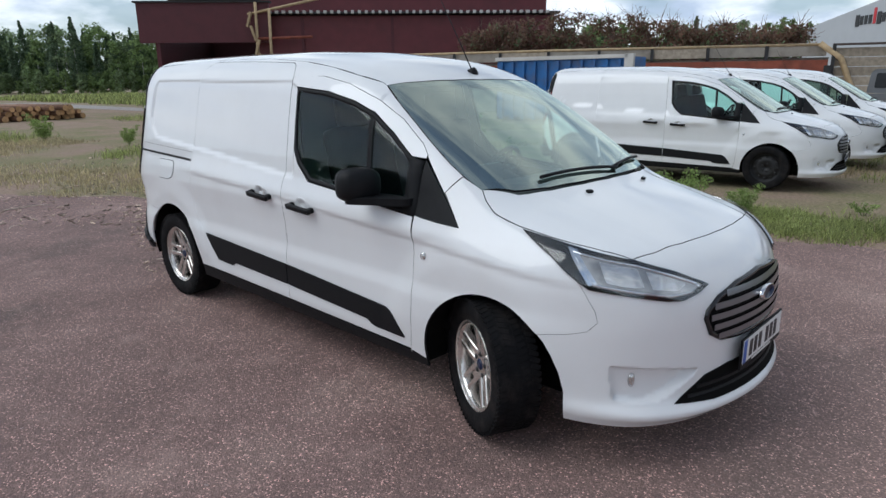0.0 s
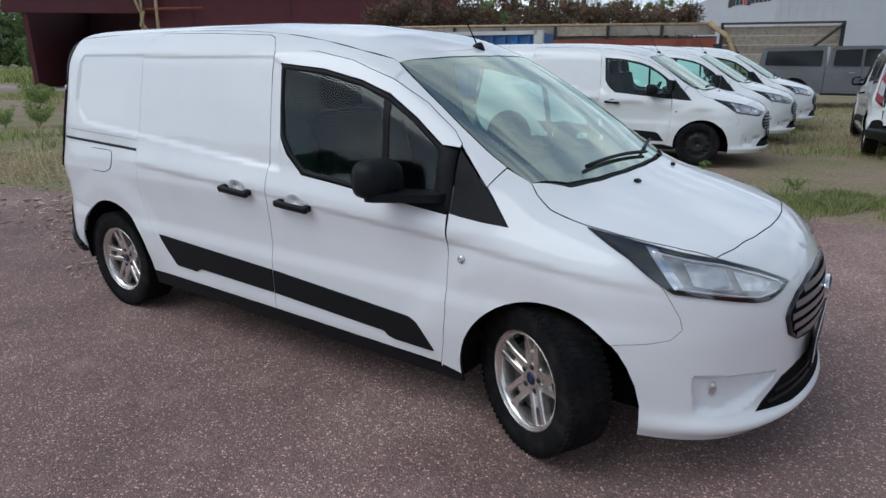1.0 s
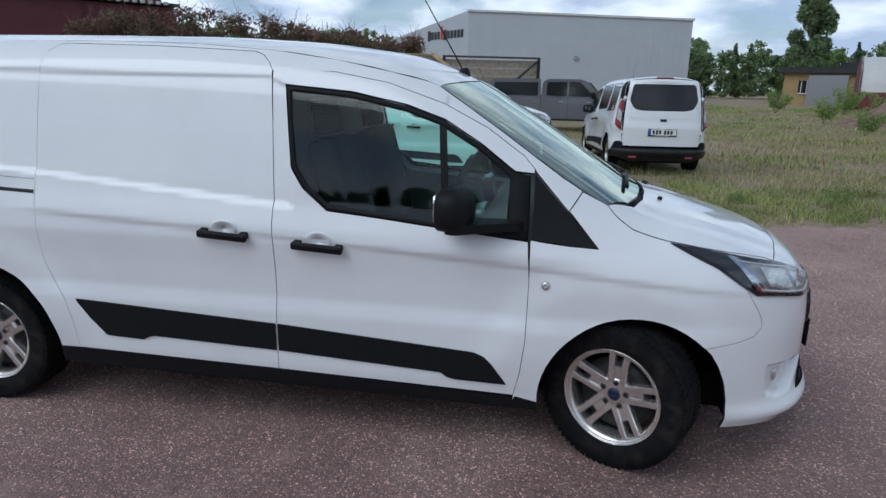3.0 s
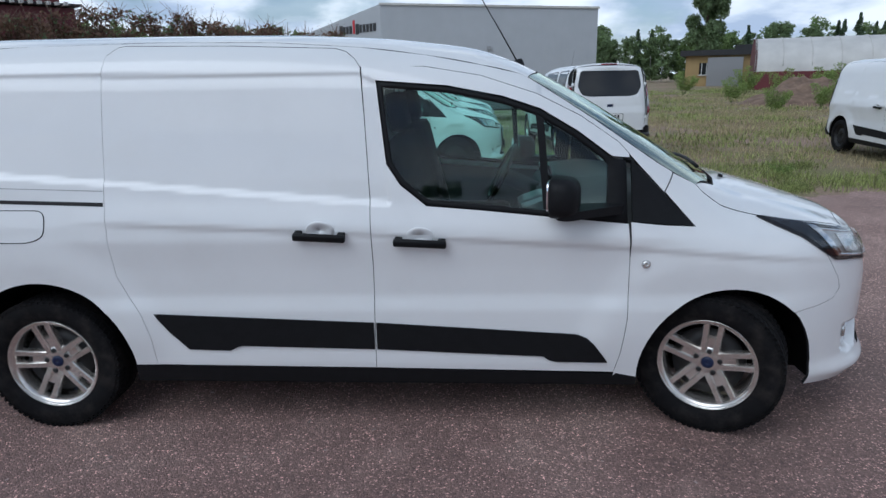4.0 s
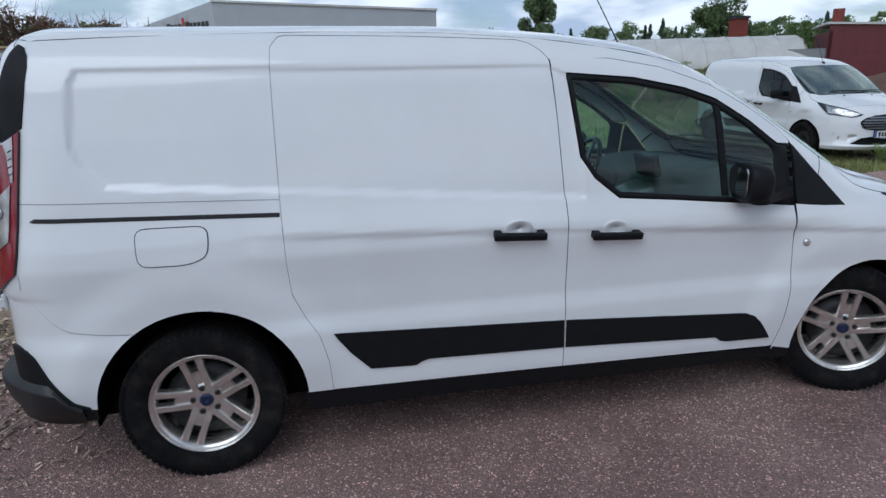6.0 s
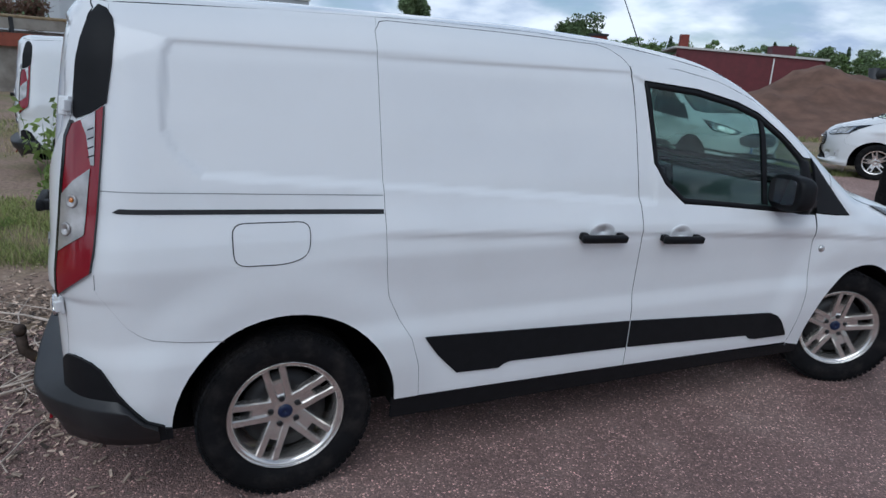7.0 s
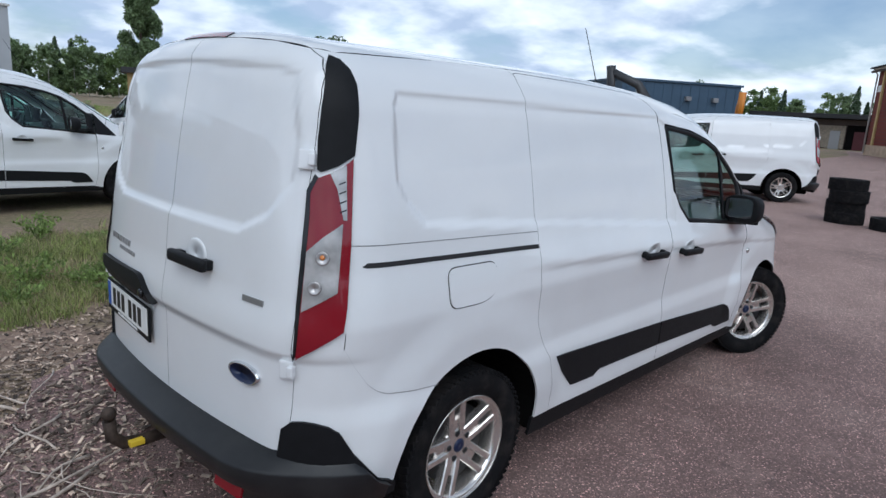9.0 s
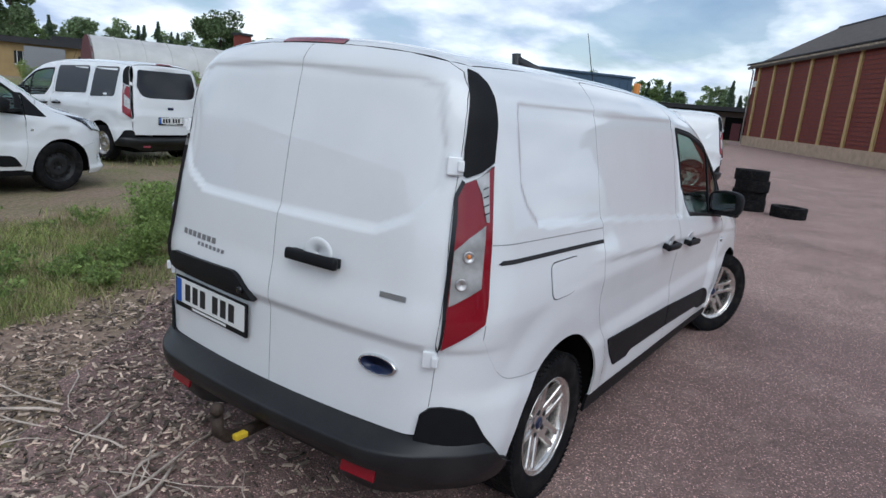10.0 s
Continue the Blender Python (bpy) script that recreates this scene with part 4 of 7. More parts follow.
    for z0, half in ((0.573, 0.40), (0.617, 0.435), (0.661, 0.455), (0.705, 0.435), (0.748, 0.35)):
        skin("grille_bar", [(-half, z0 - 0.013), (half, z0 - 0.013), (half, z0 + 0.013), (-half, z0 + 0.013)], "nose_round", GRILLE_BAR, grille, 0.045, off=0.015, gap=0, flange=0.012, edge=GLOSS_BLACK)
    badge = part("badge", lathe([(0.0005, 0.014), (0.75, 0.013), (0.80, 0.016), (0.95, 0.014), (1.0, 0.0), (0.0005, 0.0)], 40, "z"), [CHROME, BADGE_BLUE], top, "oval chrome badge with dark blue face")
    for f in badge.data.polygons:
        f.material_index = 1 if (Vector(f.center).xy.length < 0.78 and f.center.z > 0.005) else 0
    badge.matrix_local = on_body("nose_round", 0.0, 0.69, off=0.020) @ Matrix.Diagonal((0.085, 0.036, 1, 1))
    low_line = [(-0.62, 0.305), (-0.45, 0.405), (-0.3, 0.425), (0.3, 0.425), (0.45, 0.405), (0.62, 0.305), (0.4, 0.290), (-0.4, 0.290)]
    intake = skin("lower_intake", low_line, "nose_round", DARK, top, 0.04, off=0.004, gap=0, flange=0.004)
    for z0, half in ((0.325, 0.55), (0.36, 0.50)):
        skin("intake_bar", [(-half, z0 - 0.008), (half, z0 - 0.008), (half, z0 + 0.008), (-half, z0 + 0.008)], "nose_round", TRIM, intake, 0.05, off=0.010, gap=0, flange=0.006, edge=TRIM)
    return top


def text_mesh(body_text, size, mat, name, parent, at, bold=0.0):
    cu = bpy.data.curves.new(name, "FONT")
    cu.body, cu.size, cu.align_x, cu.align_y = body_text, size, "CENTER", "CENTER"
    cu.extrude, cu.offset = 0.0006, bold
    tmp = bpy.data.objects.new(name, cu)
    me = bpy.data.meshes.new_from_object(tmp)
    bpy.data.objects.remove(tmp)
    me.materials.append(mat)
    ob = new(name, me)
    ob.parent = parent
    ob.matrix_local = at
    return ob


def number_plate(parent, at, long=0.52, bars=7):
    """A plate whose characters are plain bars."""
    p = part("number_plate", box((long + 0.024, 0.142, 0.010), (0, 0, 0.004), 0.003), TRIM, parent, "white number plate in a black holder")
    p.matrix_local = at
    part("plate_face", box((long, 0.110, 0.004), (0, 0.008, 0.0095), 0.001), PLATE_WHITE, p)
    part("plate_band", box((0.042, 0.108, 0.003), (-long / 2 + 0.022, 0.008, 0.0105), 0.0005), PLATE_BLUE, p)
    x = -long / 2 + 0.075
    for k in range(bars):
        if k != 3:
            part("plate_bar", box((0.040, 0.076, 0.002), (x + 0.02, 0.008, 0.0118)), INK, p)
        x += 0.060 if k != 3 else 0.035
    part("holder_bar", box((0.26, 0.010, 0.002), (0, -0.058, 0.0095)), PLATE_WHITE, p)
    return p


def van_rear(top, step, kind="cargo", near=True):
    doors = []
    if kind == "cargo":
        for hand in ("right", "left"):
            side = fine(DOOR_EDGE, 0.04)
            if hand == "right":
                lim = [(-0.015, 0.495), (-0.015, 1.815), (-0.10, 1.815), (-0.25, 1.811), (-0.45, 1.798), *[(-c, d) for c, d in side[::-1]], (-0.68, 0.498)]
            else:
                lim = [(-0.015, 0.495), (0.68, 0.498), *side, (0.45, 1.798), (0.25, 1.811), (0.10, 1.815), (-0.015, 1.815)]
            d = skin("rear_door", lim, "rear", PAINT, top, step, gap=0.0016, label="white rear door")
            doors.append(d)
        right, left = doors
        m = on_body("rear", -0.245, 1.050)
        bm = bmesh.new()
        add_box(bm, (0.245, 0.044, 0.028), (0, 0, 0.036), 0.012)
        add_box(bm, (0.045, 0.036, 0.034), (-0.092, 0, 0.016), 0.006)
        add_box(bm, (0.045, 0.036, 0.034), (0.092, 0, 0.016), 0.006)
        h = part("door_handle", bm, TRIM, right, "black rear door handle", smooth=True)
        h.matrix_local = m
        c = part("handle_cup", lathe([(0.0005, 0.001), (0.050, 0.0015), (0.064, 0.005), (0.068, 0.002), (0.070, 0.0), (0.0005, 0.0)], 24, "z"), PAINT, right)
        c.matrix_local = m @ pose(0, 0.02, 0) @ Matrix.Diagonal((1, 0.8, 1, 1))
        skin("lock_trim", rounded([(0.055, 0.818), (0.085, 0.804), (0.67, 0.806), (0.69, 0.83), (0.67, 0.892), (0.18, 0.908)], 0.03), "rear", TRIM, left, 0.03, off=0.022, gap=0, flange=0.024, edge=TRIM, label="black number plate light strip")
        lock = part("lock_button", lathe([(0.0005, 0.012), (0.014, 0.011), (0.018, 0.0), (0.0005, 0)], 18, "z"), GLOSS_BLACK, left)
        lock.matrix_local = on_body("rear", 0.125, 0.846, off=0.022)
        number_plate(left, on_body("rear", 0.372, 0.714, off=0.008))
        oval = part("badge", lathe([(0.0005, 0.010), (0.80, 0.010), (0.84, 0.013), (0.96, 0.011), (1.0, 0.0), (0.0005, 0.0)], 40, "z"), [CHROME, BADGE_BLUE], right, "oval chrome badge with dark blue face")
        for f in oval.data.polygons:
            f.material_index = 1 if (Vector(f.center).xy.length < 0.82 and f.center.z > 0.004) else 0
        oval.matrix_local = on_body("rear", -0.552, 0.728, off=0.001) @ Matrix.Diagonal((0.083, 0.036, 1, 1))
        strip = part("model_badge", box((0.105, 0.020, 0.004), (0, 0, 0.002), 0.001), BADGE_GREY, right, "small grey model badge")
        strip.matrix_local = on_body("rear", -0.590, 0.984)
        if near:
            for k in range(7):
                b = part("model_letter_bar", box((0.026, 0.024, 0.003), (0, 0, 0.0015), 0.0008), BADGE_GREY, left)
                b.matrix_local = on_body("rear", 0.595 - 0.038 * k, 0.992)
            for k in range(7):
                b = part("model_letter_bar", box((0.018, 0.016, 0.003), (0, 0, 0.0015), 0.0008), BADGE_GREY, left)
                b.matrix_local = on_body("rear", 0.475 - 0.030 * k, 0.960)
    else:
        lim = [(-0.744, 0.538), (0.744, 0.538), (0.739, 0.877), (0.724, 1.163), (0.690, 1.498), (0.645, 1.751), (0.591, 1.775), (0.295, 1.799), (-0.295, 1.799), (-0.591, 1.775), (-0.645, 1.751), (-0.690, 1.498), (-0.724, 1.163), (-0.739, 0.877)]
        d = skin("tailgate", lim, "rear", PAINT, top, step * 1.1, gap=0.0025, label="white tailgate with a dark window")
        skin("rear_window", rounded([(-0.58, 1.70), (0.58, 1.70), (0.64, 1.40), (0.56, 1.24), (0.40, 1.205), (-0.40, 1.205), (-0.56, 1.24), (-0.64, 1.40)], 0.05), "rear", GLOSS_BLACK, d, 0.06, off=0.006, gap=0)
        number_plate(d, on_body("rear", 0.0, 0.80, off=0.006))
        oval = part("badge", box((0.12, 0.05, 0.012), (0, 0, 0.005), 0.004), BADGE_BLUE, d)
        oval.matrix_local = on_body("rear", 0.0, 1.03)
    skin("third_brake_light", rounded([(-0.605, -0.165), (-0.565, -0.155), (-0.565, 0.155), (-0.605, 0.165)], 0.008), "top", LAMP_RED, top, 0.03, off=0.004, gap=0, flange=0.008)
    # rear bumper: a bar that wraps the corners
    bm, rows = bmesh.new(), []
    prof = [(0.000, 0.240), (0.012, 0.27), (0.034, 0.31), (0.052, 0.352), (0.080, 0.372), (0.094, 0.41), (0.098, 0.446), (0.094, 0.453), (0.086, 0.457), (0.045, 0.477), (0.0, 0.496), (-0.03, 0.500)]
    angs = np.linspace(-1.42, 1.42, 67)
    for out, z0 in prof:
        xyz = project("rear_round", angs, np.full(angs.shape, max(z0, 0.31)))
        nrm = normals(xyz)
        nrm[:, 2] = 0
        side = step01((np.abs(angs) - 0.88) / 0.28)
        mid = (1 - step01((np.abs(angs) - 0.60) / 0.18)) * (z0 < 0.36)
        co = np.stack(xyz, 1) + nrm * (out * (1 - 0.72 * side) + 0.004 - 0.075 * mid)[:, None]
        co[:, 2] = np.minimum(np.maximum(z0, 0.24 + 0.075 * side), np.interp(np.abs(angs), [0, 1.22, 1.29, 1.385, 1.45], [0.6, 0.56, 0.50, 0.395, 0.37]))
        rows.append([bm.verts.new(c) for c in co])
    for r, s in zip(rows, rows[1:]):
        for k in range(len(angs) - 1):
            bm.faces.new((r[k], r[k + 1], s[k + 1], s[k])).smooth = True
    bmesh.ops.recalc_face_normals(bm, faces=bm.faces[:])
    bump = part("rear_bumper", bm, BUMPER, top, "black plastic rear bumper")
    for sign in (-1, 1):
        wing = [(sign * u, w) for u, w in ((1.02, 0.33), (1.035, 0.50), (1.048, 0.59), (1.080, 0.618), (1.115, 0.624), (1.155, 0.622), (1.20, 0.612), (1.237, 0.590), (1.29, 0.510), (1.385, 0.405), (1.44, 0.380), (1.445, 0.325))]
        skin("bumper_wing", wing, "rear_round", TRIM, bump, 0.03, off=0.012, gap=0, flange=0.016, edge=TRIM)
        skin("arch_tip", [(-0.47, 0.378), (-0.397, 0.366), (-0.396, 0.325), (-0.47, 0.325)], "side", TRIM, bump, 0.03, sign, off=0.010, gap=0, flange=0.012, edge=TRIM)
        ref = part("reflector", box((0.15, 0.052, 0.012), (0, 0, 0), 0.004), LAMP_RED, bump, "red rear reflector")
        ref.matrix_local = on_body("rear", sign * 0.53, 0.335, off=0.052) @ pose(0, 0, 0, -14, 0, 0)
    if near:
        hook = [(-0.72, 0.03, 0.285), (-0.86, 0.03, 0.28), (-0.94, 0.03, 0.29), (-0.982, 0.03, 0.33), (-0.988, 0.03, 0.40)]
        bm = tube(hook, 0.024, 12)
        bmesh.ops.create_uvsphere(bm, u_segments=16, v_segments=10, radius=0.028, matrix=Matrix.Translation((-0.988, 0.03, 0.425)))
        rust = material("rusty_steel", (0.06, 0.042, 0.032), 0.7, metal=0.4, vary=0.5, vary_scale=30, bump=0.3, bump_scale=90)
        tow = part("tow_bar", bm, rust, top, "rusty tow bar with ball")
        part("tow_tag", box((0.055, 0.03, 0.022), (-0.905, -0.005, 0.297), 0.004), material("yellow_plastic", (0.75, 0.52, 0.03), 0.5), tow, "yellow plastic tag")


def van_inside(top):
    """Seats, bulkhead, dashboard and wheel of the cab."""
    part("bulkhead", box((0.03, 1.40, 1.22), (1.50, 0, 1.02), 0.005), DASH, top)
    part("cab_floor", box((1.5, 1.56, 0.04), (2.25, 0, 0.42)), DARK, top)
    part("headliner", box((0.60, 1.16, 0.02), (1.83, 0, 1.65), 0.004), material("headliner_cloth", (0.14, 0.14, 0.14), 0.9), top)
    for y in (-0.40, 0.40):
        bm = bmesh.new()
        add_box(bm, (0.50, 0.50, 0.16), (2.02, y, 0.74), 0.05)
        add_box(bm, (0.14, 0.48, 0.62), (1.74, y, 1.06), 0.05, Euler((0, radians(-14), 0)))
        add_box(bm, (0.09, 0.26, 0.19), (1.645, y, 1.46), 0.035, Euler((0, radians(-10), 0)))
        part("seat", bm, FABRIC, top, "dark grey cloth seat", smooth=True)
    bm = prism([(2.42, 0.55), (2.38, 0.80), (2.42, 0.97), (2.52, 1.055), (2.72, 1.075), (3.02, 1.05), (3.02, 0.55)], 1.52, (0, -0.76, 0))
    bmesh.ops.bevel(bm, geom=bm.edges[:], offset=0.02, segments=2, affect="EDGES")
    dash = part("dashboard", bm, DASH, top, "grey plastic dashboard", smooth=True)
    part("infotainment", box((0.05, 0.22, 0.13), (2.43, 0.0, 1.08), 0.015, Euler((0, radians(-15), 0))), GLOSS_BLACK, dash)
    part("centre_console", box((0.16, 0.24, 0.22), (2.38, 0.0, 0.86), 0.03, Euler((0, radians(-20), 0))), BADGE_GREY, dash)
    bm = lathe([(0.182 + 0.015 * math.cos(a), 0.015 * math.sin(a)) for a in np.linspace(0, 2 * math.pi, 11)[:-1]], 36, "z")
    add_box(bm, (0.13, 0.11, 0.035), (0, 0, -0.01), 0.015)
    for a in (0, 180, 270):
        add_box(bm, (0.14, 0.035, 0.014), (0.11 * math.cos(radians(a)), 0.11 * math.sin(radians(a)), -0.008), 0.004, Euler((0, 0, radians(a))))
    wheel = part("steering_wheel", bm, GLOSS_BLACK, top, "black steering wheel", smooth=True)
    wheel.matrix_local = Matrix.Translation((2.20, 0.40, 1.035)) @ pose(0, 0, 0, 0, -64, 0) @ pose(0, 0, 0, 0, 0, 90)
    part("steering_column", tube([(2.21, 0.40, 1.02), (2.48, 0.40, 0.90)], 0.05, 12), DASH, top)
    for sign in (-1, 1):
        skin("door_card", [(1.60, 0.45), (1.60, 1.20), (1.80, 1.06), (2.60, 1.0), (2.66, 0.5)], "side", DASH, top, 0.08, sign, off=-0.06, gap=0, flange=0)


def van_top(top, near=True):
    bm = lathe([(0.0005, 0.034), (0.016, 0.024), (0.030, 0.010), (0.036, 0.0), (0.0005, 0.0)], 20, "z")
    ant = part("antenna", bm, TRIM, top, "black whip antenna")
    ant.matrix_local = on_body("top", 2.27, 0.03)
    base = on_body("top", 2.27, 0.03).translation
    mast = part("antenna_mast", tube([base, base + Vector((-0.13, 0.0, 0.22)), base + Vector((-0.30, 0.0, 0.50))], 0.0042, 8, taper=0.5), TRIM, ant)
    mast.parent = top
    for y in (-0.28, 0.28):
        j = part("washer_jet", box((0.035, 0.022, 0.014), (0, 0, 0.006), 0.004), TRIM, top)
        j.matrix_local = on_body("top", 3.29, y)
    for y0, y1, x0, x1 in ((-0.44, 0.20, 3.135, 3.195), (0.16, 0.66, 3.19, 3.07)):
        pts = []
        for t in np.linspace(0, 1, 7):
            m = on_body("top", x0 + (x1 - x0) * t - 0.03, y0 + (y1 - y0) * t, off=0.016)
            pts.append(m.translation)
        part("wiper", tube(pts, 0.009, 6), TRIM, top, "black wiper")
    bm = prism([(3.02, -0.66), (3.12, -0.60), (3.19, -0.40), (3.225, -0.2), (3.235, 0.0), (3.225, 0.2), (3.19, 0.40), (3.12, 0.60), (3.02, 0.66), (3.0, 0.6), (3.06, 0.3), (3.06, -0.3), (3.0, -0.6)], 0.02, (0, 0, 1.07), "xy")
    part("cowl", bm, TRIM, top, "black cowl below the windscreen")
    part("underbody", box((4.3, 1.30, 0.16), (1.55, 0, 0.28), 0.03), DARK, top)
    # wider unseen floor between the axles, added to block light passing under the van
    part("floor_pan", box((2.15, 1.66, 0.12), (1.56, 0, 0.28), 0.02), DARK, top)


def whole_van(name, step, kind, wheels, steer, near):
    top = van(name, step, kind, wheels, steer, near)
    van_rear(top, step, kind, near)
    van_inside(top)
    van_top(top, near)
    number_plate(top, on_body("nose_round", 0.012, 0.462, off=0.012))
    return top


hero = whole_van("delivery_van", 0.017, "cargo", "alloy", -27.0, True)
tagged(hero, "white compact delivery van with alloy wheels parked on asphalt", "van")
hero.matrix_world = pose(3.06, 0, 0, 0, 0, -0.75) @ pose(-3.06, 0, 0)
parked = whole_van("delivery_van", 0.06, "cargo", "steel", 0.0, False)
tagged(parked, "white compact delivery van with black steel wheels on the verge", "van", "parked delivery vans")
parked.matrix_world = pose(-1.31, 7.9, 0, 0, 0, 6)
copy_thing(parked, pose(-1.25, 11.0, 0, 0, 0, 6))
copy_thing(parked, pose(-1.15, 14.0, 0, 0, 0, 6))
facing = copy_thing(parked, pose(10.65, 9.9, 0, 0, 0, -94))
facing["label"] = "white compact delivery van with dark grille facing the yard"
wagon = whole_van("passenger_van", 0.06, "people", "silver", 0.0, False)
tagged(wagon, "white passenger van with dark rear window on grass", "van")
wagon.matrix_world = pose(4.88, 10.3, 0, 0, 0, 95)
panel = copy_thing(parked, pose(15.17, 2.67, 0, 0, 0, 123))
panel.scale = (1.08, 1.06, 1.06)
panel["label"], panel["group"] = "white long panel van beside stacked tyres", "panel van"
fine_rim = next(o.data for o in hero.children_recursive if o.name.startswith("rim"))
for w in [o for o in panel.children if o.name.startswith("wheel") and "liner" not in o.name]:
    for r in w.children:
        if r.name.startswith("rim"):
            r.data, r["label"] = fine_rim, "silver alloy rim"


# ---- plants and woods ----
def leaf_cloud(rng, centres, radii, count, size, flat=0.0):
    """Small leaf blades in clumps: points and faces of two triangles each."""
    k = rng.integers(0, len(centres), count)
    d = rng.normal(size=(count, 3))
    d /= np.linalg.norm(d, axis=1, keepdims=True)
    r = rng.random(count) ** 0.45
    c = np.array(centres)[k] + d * (np.array(radii)[k] * r[:, None])
    u = rng.normal(size=(count, 3))
    u /= np.linalg.norm(u, axis=1, keepdims=True)
    v = np.cross(u, rng.normal(size=(count, 3)))
    v /= np.linalg.norm(v, axis=1, keepdims=True)
    s = size * (0.6 + 0.8 * rng.random(count))[:, None]
    pts = np.concatenate([c - u * s, c + v * s * 0.55, c + u * s, c - v * s * 0.55], 1).reshape(-1, 3)
    faces = np.arange(4 * count).reshape(-1, 4)
    return pts, faces


def mesh_from(name, pts, faces, mat, parent=None, smooth=False):
    me = bpy.data.meshes.new(name)
    me.from_pydata(pts.tolist() if hasattr(pts, "tolist") else pts, [], faces.tolist() if hasattr(faces, "tolist") else faces)
    for m in (mat if isinstance(mat, (list, tuple)) else [mat]):
        me.materials.append(m)
    if smooth:
        me.polygons.foreach_set("use_smooth", [True] * len(me.polygons))
    ob = new(name, me)
    if parent:
        ob.parent = parent
    return ob


BARK = material("bark", (0.11, 0.085, 0.065), 0.9, vary=0.4, vary_scale=6, bump=0.5, bump_scale=30)
BIRCH_BARK = material("birch_bark", (0.42, 0.41, 0.38), 0.85, vary=0.5, vary_scale=9)


def leaf_material(name, color, rnd=0.45):
    m = material(name, color, 0.6, vary=0.25, vary_scale=0.6, rnd=rnd, island=True)
    nt = m.node_tree
    p, out = nt.nodes["Principled BSDF"], nt.nodes["Material Output"]
    thin, mix = nt.nodes.new("ShaderNodeBsdfTranslucent"), nt.nodes.new("ShaderNodeMixShader")
    nt.links.new(p.inputs["Base Color"].links[0].from_socket, thin.inputs[0])
    mix.inputs[0].default_value = 0.45
    nt.links.new(p.outputs[0], mix.inputs[1])
    nt.links.new(thin.outputs[0], mix.inputs[2])
    nt.links.new(mix.outputs[0], out.inputs[0])
    return m


LEAF = leaf_material("leaf_green", (0.20, 0.28, 0.105))
LEAF_DARK = leaf_material("leaf_dark", (0.15, 0.21, 0.10))
NEEDLE = leaf_material("needles", (0.12, 0.175, 0.10))
LEAF_LIGHT = leaf_material("leaf_light", (0.27, 0.36, 0.11))
LEAF_FAR = leaf_material("leaf_far", (0.20, 0.27, 0.13))


def crown(rng, kind, h, w):
    """Centres and radii of a tree's clumps."""
    cs, rs = [], []
    if kind == "spruce":
        for k in range(26):
            t = 0.12 + 0.86 * k / 25
            r = w * 0.5 * (1 - t) ** 0.8 + 0.08
            for j in range(3):
                a = rng.random() * 6.28
                cs.append((r * 0.55 * math.cos(a), r * 0.55 * math.sin(a), h * t))
                rs.append((r * 0.62, r * 0.62, h * 0.045))
    elif kind == "poplar":
        for k in range(34):
            t = 0.10 + 0.86 * rng.random()
            r = w * 0.5 * (1 - abs(t - 0.5) ** 2 * 2.2) * (0.5 + 0.5 * rng.random())
            a = rng.random() * 6.28
            cs.append((r * 0.75 * math.cos(a), r * 0.75 * math.sin(a), h * t))
            rs.append((w * 0.15, w * 0.15, h * 0.075))
    else:
        for k in range(46):
            t = rng.random()
            z = 0.07 + 0.89 * t
            r = w * 0.5 * math.sqrt(max(0.02, 1 - ((z - 0.46) / 0.54) ** 2)) * (0.35 + 0.65 * rng.random())
            a = rng.random() * 6.28
            cs.append((r * math.cos(a), r * math.sin(a), h * z))
            q = w * (0.10 + 0.10 * rng.random())
            rs.append((q, q, q * 0.8))
    return cs, rs


def tree(seed, kind, h, w, mat, count=1800, size=0.30, bark=BARK):
    rng = np.random.default_rng(seed)
    top = empty("tree")
    cs, rs = crown(rng, kind, h, w)
    bm = tube([(0, 0, -0.2), (0.06 * w * 0.3, 0, h * 0.3), (0, 0.04 * w, h * 0.6), (0, 0, h * 0.92)], 0.025 * h, 8, taper=0.15)
    for k in range(7):
        c = Vector(cs[int(rng.integers(0, len(cs)))])
        base = Vector((0, 0, max(0.2 * h, c.z - 0.22 * h)))
        tube([base, base.lerp(c, 0.5) + Vector((0, 0, 0.03 * h)), c], 0.010 * h, 5, bm=bm, taper=0.3)
    part("trunk", bm, bark, top)
    pts, faces = leaf_cloud(rng, cs, rs, count, size)
    mesh_from("crown", pts, faces, mat, top)
    return top


